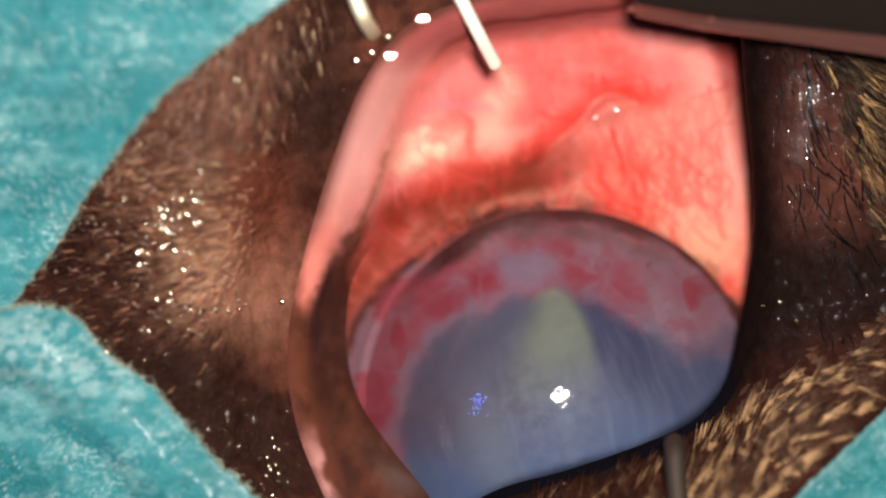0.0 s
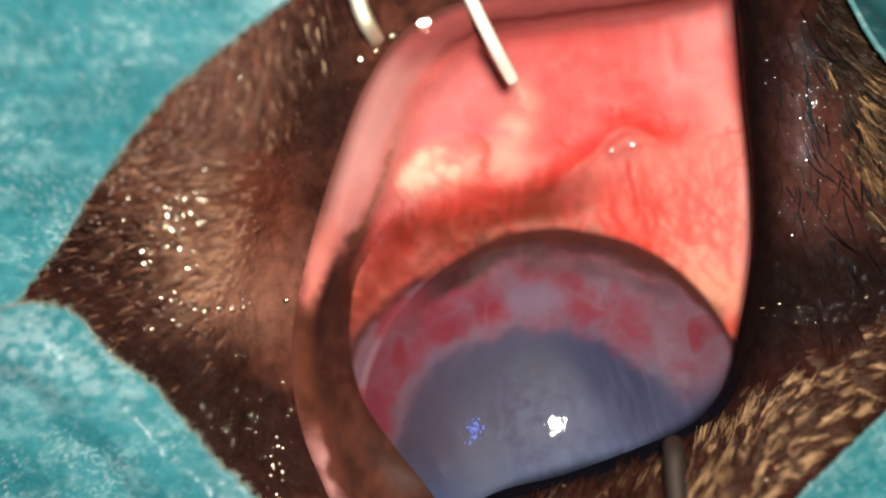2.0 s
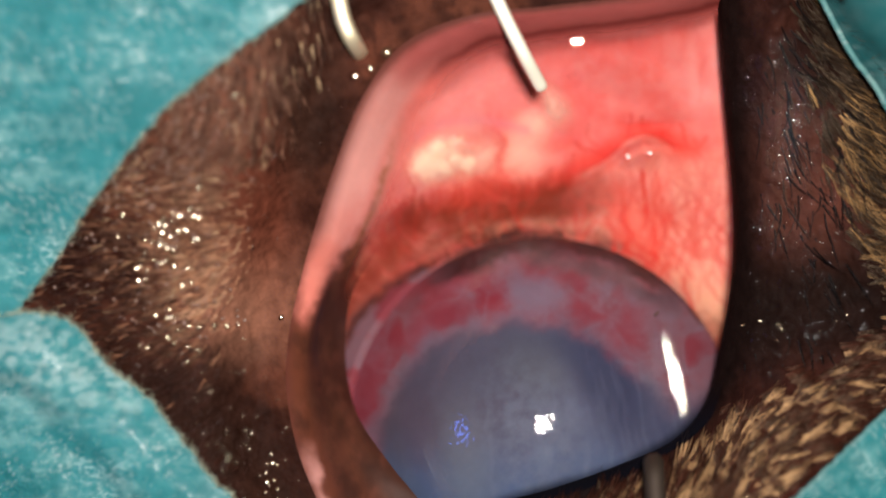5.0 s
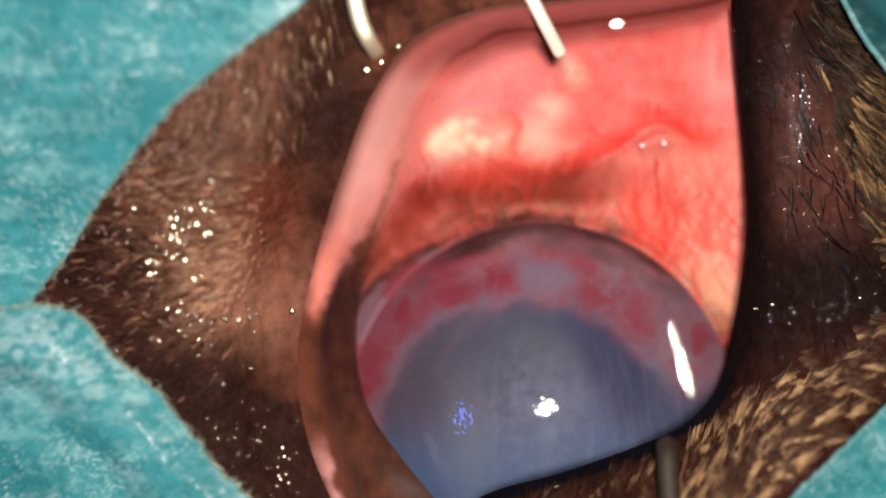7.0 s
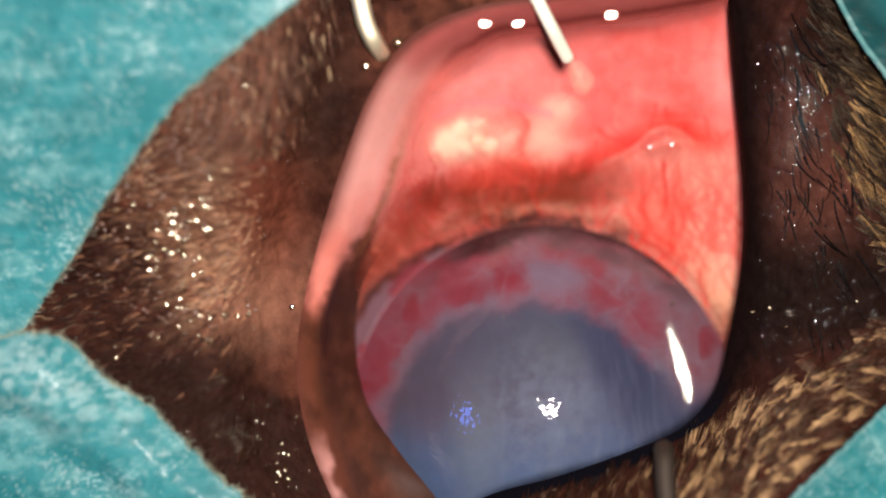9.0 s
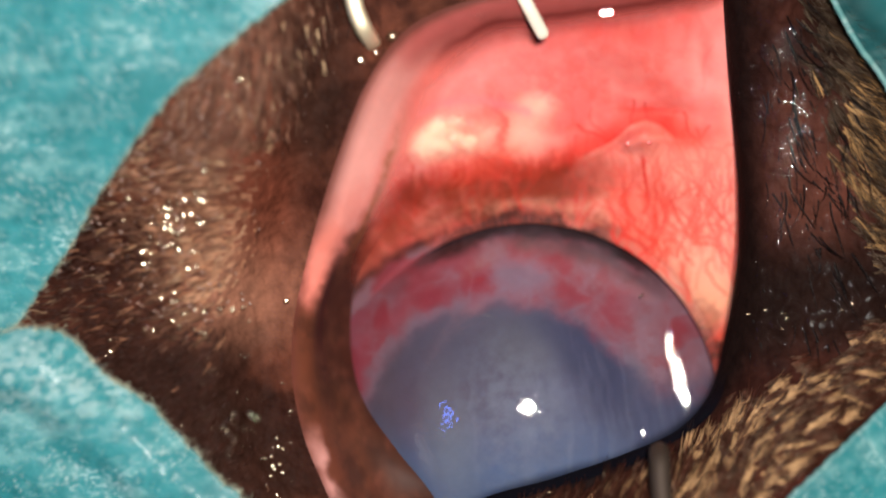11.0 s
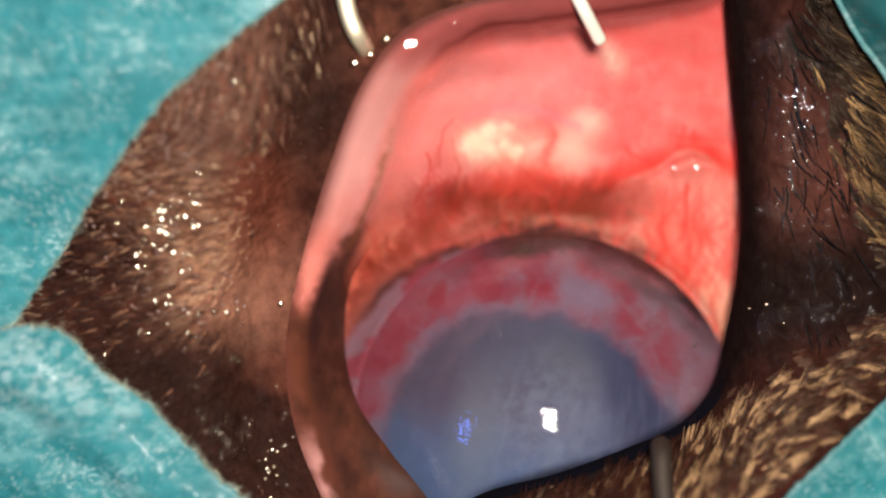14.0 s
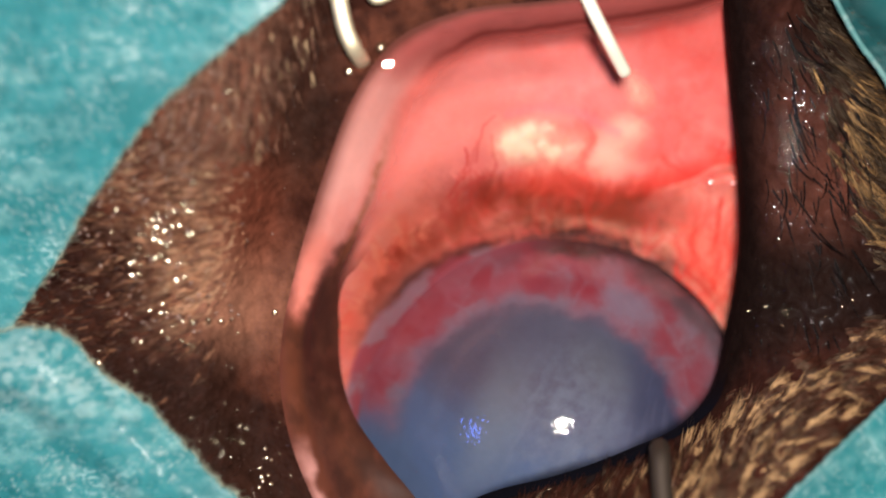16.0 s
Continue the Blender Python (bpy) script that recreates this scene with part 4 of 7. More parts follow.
# -- fur --
def roots_on(P, count, seed, keep):
    """Random places on a skin grid, with its normals, where keep(x, y) allows."""
    rng = np.random.default_rng(seed)
    nv, nu = P.shape[:2]
    n = np.cross(P[:-1, 1:] - P[:-1, :-1], P[1:, :-1] - P[:-1, :-1])
    area = np.linalg.norm(n, axis=-1)
    n = n / np.maximum(area, 1e-9)[..., None]
    cx, cy = plan(P[:-1, :-1])
    w = (area * keep(cx, cy)).ravel()
    pick = rng.choice(len(w), size=count, p=w / w.sum())
    i, j = np.unravel_index(pick, area.shape)
    f, g = rng.random((count, 1)), rng.random((count, 1))
    p = P[i, j] * (1 - f) * (1 - g) + P[i, j + 1] * f * (1 - g) + P[i + 1, j] * (1 - f) * g + P[i + 1, j + 1] * f * g
    return p, n[i, j], rng


def fur_left():
    def keep(x, y):
        inside = smooth(-1.92, -4.08, x - EDGE_X(y))
        return inside * (x > -20) * (np.abs(y) < 12.5) + 1e-9
    p, n, rng = roots_on(CHEEK_P, 6500, 201, keep)
    per = 3
    x, y = plan(p)
    # hair fans out from the cheek's mound towards the corner of the eye's opening
    ang = np.pi + np.arctan2(y - 1.0, -(x + 4.0)) * -0.75 + rng.normal(0, 0.28, len(x))
    down = smooth(1.5, 7.0, y)
    wx, wy = np.cos(ang), np.sin(ang)
    wx, wy = wx * (1 - down) - 0.1 * down, wy * (1 - down) - 1.0 * down
    ways = np.stack([wx, wy, np.zeros_like(wx)], -1) + n * rng.uniform(0.2, 0.6, (len(x), 1))
    tone = rng.random(len(x))
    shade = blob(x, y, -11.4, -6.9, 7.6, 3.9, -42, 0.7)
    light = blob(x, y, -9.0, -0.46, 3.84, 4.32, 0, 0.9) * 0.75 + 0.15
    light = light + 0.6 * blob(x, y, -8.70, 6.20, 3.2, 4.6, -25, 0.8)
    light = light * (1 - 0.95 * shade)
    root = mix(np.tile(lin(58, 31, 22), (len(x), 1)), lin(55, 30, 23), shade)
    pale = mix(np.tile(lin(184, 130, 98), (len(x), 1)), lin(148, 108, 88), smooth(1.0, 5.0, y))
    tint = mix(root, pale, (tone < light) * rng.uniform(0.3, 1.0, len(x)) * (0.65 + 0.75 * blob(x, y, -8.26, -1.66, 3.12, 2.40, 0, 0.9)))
    tint = mix(tint, lin(244, 208, 166), (rng.random(len(x)) < 0.05) * 0.6 * (1 - shade))
    m = len(x) * per
    p = np.repeat(p, per, axis=0) + rng.normal(0, 0.035, (m, 3)) * (1, 1, 0.2)
    ways = np.repeat(ways, per, axis=0) + rng.normal(0, 0.08, (m, 3))
    tint = np.repeat(tint, per, axis=0) * rng.uniform(0.7, 1.15, (m, 1))
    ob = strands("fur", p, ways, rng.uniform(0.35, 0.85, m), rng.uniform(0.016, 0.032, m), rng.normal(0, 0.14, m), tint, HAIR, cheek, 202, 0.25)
    tagged(ob, "short dense brown fur")

    # damp tufts fanning out over the mound, their shine painted as pale strands
    def keep_damp(x, y):
        return (blob(x, y, -10.4, 0.4, 3.4, 3.0, 20, 0.6) + 0.7 * blob(x, y, -9.6, 5.6, 2.6, 4.4, -30, 0.6) + 1.1 * blob(x, y, -8.5, -2.2, 3.0, 2.4, 0, 0.7)) * smooth(-5.4, -3.6, y) * keep(x, y) + 1e-9
    p, n, rng = roots_on(CHEEK_P, 640, 241, keep_damp)
    per = 7
    x, y = plan(p)
    ang = np.pi + np.arctan2(y - 1.0, -(x + 4.0)) * -0.75 + rng.normal(0, 0.16, len(x))
    down = smooth(1.5, 7.0, y)
    wx, wy = np.cos(ang) * (1 - down) - 0.1 * down, np.sin(ang) * (1 - down) - down
    ways = np.stack([wx, wy, np.zeros_like(wx)], -1) + n * rng.uniform(0.3, 0.6, (len(x), 1))
    gold = mix(np.tile(lin(104, 66, 50), (len(x), 1)), lin(206, 154, 122), rng.random(len(x)) ** 2.0)
    gold = mix(gold, lin(124, 88, 74), smooth(2.5, 5.0, y) * 0.7)
    gold = mix(gold, lin(222, 172, 136), blob(x, y, -8.3, -1.9, 2.4, 1.9, 15, 0.8) * rng.random(len(x)) * 0.9)
    gold = mix(gold, lin(70, 42, 32), smooth(-11.0, -13.2, x + 0.5 * y) * 0.8)
    m = len(x) * per
    p = np.repeat(p, per, axis=0) + rng.normal(0, 0.04, (m, 3)) * (1, 1, 0.2)
    ways = np.repeat(ways, per, axis=0) + rng.normal(0, 0.06, (m, 3))
    gold = np.repeat(gold, per, axis=0) * rng.uniform(0.55, 1.1, (m, 1))
    ob = strands("damp_fur", p, ways, np.repeat(rng.uniform(0.35, 1.0, len(x)), per) * rng.uniform(0.8, 1.1, m), rng.uniform(0.018, 0.032, m), rng.normal(0, 0.1, m), gold, HAIR, cheek, 242, 0.3)
    tagged(ob, "damp brown tufts of fur, some tinted pale for their shine")


def EDGE_X(y):
    """Where the lid's ridge lies at that height of the plan."""
    pts = np.array(LID_RIDGE)
    k = EYE_Z / (EYE_Z - pts[:, 2])
    return np.interp(y, pts[:10, 1] * k[:10], pts[:10, 0] * k[:10])


def rim_gap(x, y):
    """Distance in plan from the edge of the outer and lower lid."""
    pts = spline([(p[0], p[1]) for p in EDGE_LIP], 60)
    gap = np.full(np.shape(x), 99.0)
    for px, py in pts:
        gap = np.minimum(gap, np.hypot(x - px, y - py))
    return gap


def fur_right():
    # long tan hairs on the outer side and below
    def keep_low(x, y):
        ragged = 1.2 * (vnoise(x * 1.3, y * 1.3, 215) - 0.5)
        return smooth(-0.4, 1.2, -6.9 + 0.55 * (x - 11.2) - y + ragged) * smooth(0.6, 1.3, rim_gap(x, y) + 0.5 * ragged) * (y > -12.0 + 0.9 * (x - 12.1)) * (x > 3) + 1e-9
    p, n, rng = roots_on(LID_P, 1900, 211, keep_low)
    per = 19
    x, y = plan(p)
    fade = blob(x, y, 14.2, -9.0, 8.0, 3.2, 34, 0.7)
    tone = np.repeat((rng.random(len(x)) < 0.03 + 0.22 * fade * (0.45 + 0.75 * smooth(17.0, 12.0, x + 0.5 * (y + 8.0)))) * rng.uniform(0.35, 1.0, len(x)), per)
    ang = np.repeat(radians(44) - radians(42) * smooth(10.5, 18.5, x + 0.35 * (y + 9)) + rng.normal(0, 0.2, len(x)), per) + rng.normal(0, 0.10, len(x) * per)
    p = np.repeat(p, per, axis=0) + rng.normal(0, 0.06, (len(x) * per, 3)) * (1, 1, 0.2)
    n = np.repeat(n, per, axis=0)
    ways = np.stack([np.cos(ang), np.sin(ang), np.zeros_like(ang)], -1) + n * rng.uniform(0.15, 0.5, (len(ang), 1))
    tint = mix(np.tile(lin(84, 44, 33), (len(ang), 1)), lin(26, 14, 11), rng.random(len(ang)) ** 0.7)
    tint = mix(tint, lin(236, 190, 138), tone * rng.uniform(0.4, 1.0, len(ang)))
    ob = strands("fur", p, ways, rng.uniform(0.6, 1.5, len(ang)), rng.uniform(0.018, 0.034, len(ang)), rng.normal(0, 0.13, len(ang)), tint, WET_HAIR, lid, 212, 0.5)
    tagged(ob, "coarse tan and brown fur in tufts")

    def keep_up(x, y):
        cut = np.interp(y, [-2.0, 3.4, 7.4, 8.9, 10.5, 13.3, 20.0], [21.0, 20.4, 19.0, 17.9, 17.0, 15.6, 12.2])
        return blob(x, y, 18.5, 6.50, 1.9, 7.92, 12, 0.5) * (x < cut - 0.25) + 1e-9
    p, n, rng = roots_on(LID_P, 760, 221, keep_up)
    per = 5
    x, y = plan(p)
    tone = np.repeat((rng.random(len(x)) < 0.34 * smooth(16.4, 18.2, x - 0.1 * (y - 6)) + 0.05) * rng.uniform(0.3, 1.0, len(x)), per)
    ang = np.repeat(radians(-52) + rng.normal(0, 0.22, len(x)) + smooth(5, -2, y) * radians(45), per) + rng.normal(0, 0.08, len(x) * per)
    p = np.repeat(p, per, axis=0) + rng.normal(0, 0.045, (len(ang), 3)) * (1, 1, 0.2)
    n = np.repeat(n, per, axis=0)
    ways = np.stack([np.cos(ang), np.sin(ang), np.zeros_like(ang)], -1) + n * rng.uniform(0.1, 0.3, (len(ang), 1))
    tint = mix(np.tile(lin(38, 23, 17), (len(ang), 1)), lin(216, 168, 110), tone * rng.uniform(0.15, 1.0, len(ang)))
    ob = strands("fur", p, ways, rng.uniform(0.8, 2.1, len(ang)), rng.uniform(0.012, 0.026, len(ang)), rng.normal(0, 0.2, len(ang)), tint, WET_HAIR, lid, 222, 0.25)
    tagged(ob, "long tan and brown fur")

    # dark lashes lying on the wet skin
    def keep_lash(x, y):
        return blob(x, y, 15.98, 5.06, 1.80, 5.52, 6, 0.4) + 0.3 * blob(x, y, 15.74, -4.30, 2.40, 2.64, 0, 0.5) + 1e-9
    p, n, rng = roots_on(LID_P, 190, 231, keep_lash)
    x, y = plan(p)
    ang = radians(-68) + rng.normal(0, 0.18, len(x))
    ways = np.stack([np.cos(ang), np.sin(ang), np.zeros_like(ang)], -1) + n * rng.uniform(0.08, 0.3, (len(x), 1))
    ob = strands("eyelash_hair", p, ways, rng.uniform(0.9, 2.6, len(x)), rng.uniform(0.028, 0.062, len(x)), rng.normal(0, 0.5, len(x)), np.tile(lin(14, 10, 10), (len(x), 1)), LASH, lid, 232, 0.15)
    tagged(ob, "black wet lashes")


fur_left()
fur_right()


# -- moisture: shallow beads added as wet glints, turned to catch the lamp --
def beads(P, spots, count, seed, curve, size, lift, parent, label, places=None, shift=(0, 0, 0), fluid=None, chain=False):
    """spots: (x, y, spread x, spread y, share) in plan; one mesh of shallow round beads on the skin."""
    rng = np.random.default_rng(seed)
    if places is None:
        p = []
        for k, (cx, cy, sx, sy, share) in enumerate(spots):
            near = lambda x, y: np.exp(-((x - cx) / sx) ** 2 - ((y - cy) / sy) ** 2) + 1e-12
            p.append(roots_on(P, max(1, int(count * share)), seed + k, near)[0])
        p = np.vstack(p)
        if chain:
            q = p[rng.random(len(p)) < 0.6]
            p = np.vstack([p, q + np.array([1.9, 0.25, 0.0]) * size * rng.uniform(0.7, 1.1, (len(q), 1))])
    else:
        p = np.asarray(places, float)
    m = len(p)
    rad = size * (0.35 + 0.95 * rng.random(m) ** 1.3)
    bend = curve * rng.uniform(0.35, 1.2, m)
    # a bead's top is tilted to mirror the lamp, give or take a little
    w = p + np.asarray(shift)
    to_eye, to_lamp = np.array([0, 0, EYE_Z]) - w, LAMP - w
    level = to_eye / np.linalg.norm(to_eye, axis=1)[:, None] + to_lamp / np.linalg.norm(to_lamp, axis=1)[:, None]
    lean = -level[:, :2] / level[:, 2:] + rng.normal(0, 0.025, (m, 2))
    rings, sides = 4, 10
    V = []
    for r in range(rings):
        q = (r + 0.15) / (rings - 1 + 0.15)
        a = np.linspace(0, 2 * math.pi, sides, endpoint=False)
        dx, dy = rad[:, None] * q * np.cos(a)[None], rad[:, None] * q * np.sin(a)[None]
        z = -(dx * dx + dy * dy) / (2 * bend[:, None]) + lean[:, :1] * dx + lean[:, 1:] * dy - (0.06 if r == rings - 1 else 0.0)
        V.append(p[:, None] + np.stack([dx, dy, z + lift], -1))
    V = np.stack(V, 1).reshape(-1, 3)
    base = [(r * sides + s, r * sides + (s + 1) % sides, (r + 1) * sides + (s + 1) % sides, (r + 1) * sides + s) for r in range(rings - 1) for s in range(sides)]
    base += [(0, 2 * q + 0, 2 * q + 1, 2 * q + 2) for q in range(1, 4)]
    base = np.array(base)[:, ::-1]
    base[-3:] = base[-3:, ::-1]
    F = (np.arange(m)[:, None, None] * rings * sides + base[None, :, ::-1]).reshape(-1, 4)
    ob = new("moisture", mesh_from("moisture", V, F))
    ob.data.materials.append(fluid or BEAD)
    ob.parent = parent
    return tagged(ob, label, kind="stuff")


def bead_chains(count, seed, cx, cy, sx, sy, step):
    """Places of beads strung along the damp hairs, which fan out across the cheek."""
    rng = np.random.default_rng(seed)
    p = roots_on(CHEEK_P, count, seed, lambda x, y: np.exp(-((x - cx) / sx) ** 2 - ((y - cy) / sy) ** 2) + 1e-12)[0]
    out = []
    for q in p:
        a = radians(8) + 0.28 * (q[1] - 1.0) / 2.0 + rng.normal(0, 0.4)
        for k in range(int(rng.choice([1, 1, 1, 2, 2, 3]))):
            out.append(q + k * step * rng.uniform(0.7, 1.7) * np.array([math.cos(a), math.sin(a), 0.05]) + rng.normal(0, 0.04, 3))
    return out


beads(CHEEK_P, None, 0, 501, 1.1, 0.125, 0.42, cheek, "bright beads added as glints of the damp fur", bead_chains(30, 501, -10.8, 0.7, 1.25, 1.45, 0.27))
beads(CHEEK_P, None, 0, 503, 0.8, 0.11, 0.42, cheek, "beads added as wet glints on the lower cheek", bead_chains(10, 503, -10.6, -3.4, 1.8, 1.2, 0.3))
beads(CHEEK_P, None, 0, 504, 0.6, 0.085, 0.42, cheek, "beads added as wet glints beside the lid margin", bead_chains(9, 504, -6.5, -9.2, 0.45, 0.9, 0.24))
beads(CHEEK_P, [(-9.22, -6.70, 3.12, 2.16, 0.7), (-8.50, -8.62, 1.92, 1.44, 0.3)], 75, 506, 0.42, 0.027, 0.42, cheek, "fine beads added as wet glints on the fur", chain=True)
beads(CHEEK_P, [(-9.22, 5.78, 2.64, 2.88, 0.4), (-11.86, 1.22, 2.88, 2.16, 0.25), (-10.4, -2.6, 2.2, 1.2, 0.10)], 620, 511, 0.3, 0.06, 0.55, cheek, "small dim beads added as glints of damp hair tips", fluid=DAMP)
beads(CHEEK_P, [(-8.26, 6.62, 0.07, 0.07, 0.2), (-6.43, -2.76, 0.07, 0.07, 0.2), (-3.31, 7.56, 0.07, 0.07, 0.2), (-2.55, 7.95, 0.07, 0.07, 0.2), (-1.82, 8.57, 0.07, 0.07, 0.2), (-12.46, -0.50, 0.19, 0.12, 0.4)], 5, 521, 1.6, 0.21, 0.5, cheek, "large bright droplets")
beads(LID_P, [(14.90, 5.06, 0.72, 2.16, 0.4), (14.66, 7.70, 1.20, 1.44, 0.2), (14.78, 1.70, 0.96, 1.44, 0.14), (16.94, 4.34, 1.44, 2.88, 0.2), (14.54, -2.86, 0.96, 0.72, 0.03)], 330, 541, 0.4, 0.027, 0.035, lid, "sharp beads added as glints of the wet skin", fluid=DROP)
beads(LID_P, [(15.6, -2.6, 1.4, 0.6, 0.35), (10.0, -9.9, 2.2, 0.5, 0.65)], 26, 545, 0.5, 0.05, 0.12, lid, "beads added as wet glints in the lower fur", chain=True)
def knob_beads():
    def on_tissue(places):
        out = []
        for px, py in places:
            x, y = px * 1.01 - GLOBE[0], py * 1.01 - GLOBE[1]
            out.append((x, y, float(conj_height(np.array([x]), np.array([y]))[0][0])))
        return out
    spots = on_tissue([(NX + dx, NY + dy) for dx, dy in ((-0.62, -0.18), (0.3, -0.08))])
    beads(None, None, 2, 561, 1.1, 0.13, 0.14, conjunctiva, "wet glints on the swelling", spots, GLOBE, CLEAR)


knob_beads()
beads(LID_P, [(15.0, 5.6, 0.45, 1.6, 1.0)], 12, 551, 0.9, 0.07, 0.03, lid, "larger beads added as glints of the wet skin", fluid=DROP)


# -- tear fluid standing along the rim --
def fluid_lens(name, cx, cy, z, length, width, turn, lean, parent, label=""):
    """A shallow pool of clear fluid, nearly flat on top, with an uneven rim."""
    n, m = 160, 16
    A, B = np.meshgrid(np.linspace(0, 2 * math.pi, n), np.linspace(0, 1, m))
    rim = 1 + 0.18 * np.sin(3 * A + cx) + 0.2 * np.sin(9 * A) + 0.22 * np.sin(23 * A + 1.0) + 0.18 * np.sin(41 * A)
    u, v = B * rim * width * np.cos(A), B * length * np.sin(A) * (1 + 0.05 * np.sin(5 * A))
    c, s = math.cos(radians(turn)), math.sin(radians(turn))
    x, y = u * c - v * s, u * s + v * c
    h = 0.0015 * (1 - B ** 2) - 0.012 * smooth(0.85, 1.0, B) + 0.0022 * np.sin(v * 9) + 0.0016 * np.sin(v * 31 + u * 12)
    P = np.stack([cx + x, cy + y, z + h + lean[0] * x + lean[1] * y], -1)
    P = facing_up(P)
    ob = sheet_object(name, P, np.ones((m, n, 3)), TEAR, 0, parent)
    return tagged(ob, label) if label else ob


def build_tear():
    ob = fluid_lens("tear_film", 10.22, -4.85, -2.0, 1.90, 0.045, 9, (0.02, -0.052), dog, "clear pool of tear fluid beside the lid")
    for cx, cy, length, width in ((9.98, -4.40, 1.60, 0.04), (9.80, -3.80, 0.80, 0.025), (10.46, -5.40, 1.30, 0.04), (10.66, -6.05, 0.55, 0.025), (10.46, -4.95, 0.9, 0.022), (10.66, -5.55, 0.75, 0.025)):
        fluid_lens("tear_streak", cx, cy, -2.0 + 0.02 * (cx - 10.22) - 0.052 * (cy + 4.85), length, width, 9, (0.02, -0.052), ob)
    fluid_lens("tear_drop", 8.71, -7.22, -1.1, 0.55, 0.06, 4, (0.02, -0.058), ob)
    return ob


tear = build_tear()

LID_SHADE_EDGE = [(0.6, -11.2), (2.3, -10.35), (4.0, -9.85), (5.7, -9.35), (7.6, -8.85), (9.1, -8.1), (10.6, -7.2), (11.6, -6.2), (12.05, -4.8)]


def build_lid_shade():
    """A dark, fading sheet added as the soft shade along the lower lid."""
    edge = spline(LID_SHADE_EDGE, 120)
    way = np.gradient(edge, axis=0)
    way = np.stack([-way[:, 1], way[:, 0]], -1) / np.linalg.norm(way, axis=1)[:, None]
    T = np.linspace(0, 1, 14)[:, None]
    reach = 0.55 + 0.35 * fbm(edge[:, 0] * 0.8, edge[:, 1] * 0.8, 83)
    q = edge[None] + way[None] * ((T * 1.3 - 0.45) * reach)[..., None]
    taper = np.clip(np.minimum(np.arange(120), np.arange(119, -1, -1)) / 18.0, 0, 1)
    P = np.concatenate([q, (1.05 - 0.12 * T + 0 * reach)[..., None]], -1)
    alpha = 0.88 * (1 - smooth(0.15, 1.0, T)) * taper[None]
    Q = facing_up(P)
    ob = sheet_object("lid_shade_strip", Q, np.zeros(Q.shape), LID_SHADE, 0, lid, alpha=alpha if Q is P else alpha[:, ::-1])
    return tagged(ob, "dark sheet added as soft shade along the lower lid")


build_lid_shade()


def level_row(t, x, y, z, tip=0.0):
    """A pose at which a still pool mirrors the microscope's lamp into its lens; tip turns it away by that many degrees."""
    p = np.array([x, y, z])
    to_eye, to_lamp = np.array([0, 0, EYE_Z]) - p, LAMP - p
    n = to_eye / np.linalg.norm(to_eye) + to_lamp / np.linalg.norm(to_lamp)
    n = n / np.linalg.norm(n)
    return (t, mm_pose(x, y, z, -math.degrees(math.asin(n[1])) + tip, math.degrees(math.atan2(n[0], n[2])), 0))


# flat little mirrors added to make the wet tissue's moving glints
def build_pool(name, length, width, turn):
    n, m = 64, 10
    A, B = np.meshgrid(np.linspace(0, 2 * math.pi, n), np.linspace(0, 1, m))
    ca, sa = np.cos(A), np.sin(A)
    u, v = B * length * np.sign(ca) * np.abs(ca) ** 0.6, B * width * np.sign(sa) * np.abs(sa) ** 0.6
    c, s = math.cos(radians(turn)), math.sin(radians(turn))
    h = -0.02 * smooth(0.75, 1.0, B) + 0.002 * np.sin(u * 9)
    P = facing_up(np.stack([u * c - v * s, u * s + v * c, h], -1))
    ob = sheet_object(name, P, np.ones((m, n, 3)), TEAR, 0, dog)
    return tagged(ob, "small fluid mirror added as a wet glint under the upper lid")


pool = build_pool("glint_pool", 0.36, 0.19, 6)
film_pool = build_pool("glint_pool", 0.34, 0.18, -4)
side_pool = build_pool("glint_pool", 0.30, 0.18, 3)
hook_drop = tagged(build_pool("glint_pool", 0.24, 0.13, 25), "small fluid mirror added as the glint under the hook")

# ---- the surgical drape ----
drape = tagged(new("surgical_drape"), "teal nonwoven surgical drape with a torn-edged opening round the eye", "surgical drape")


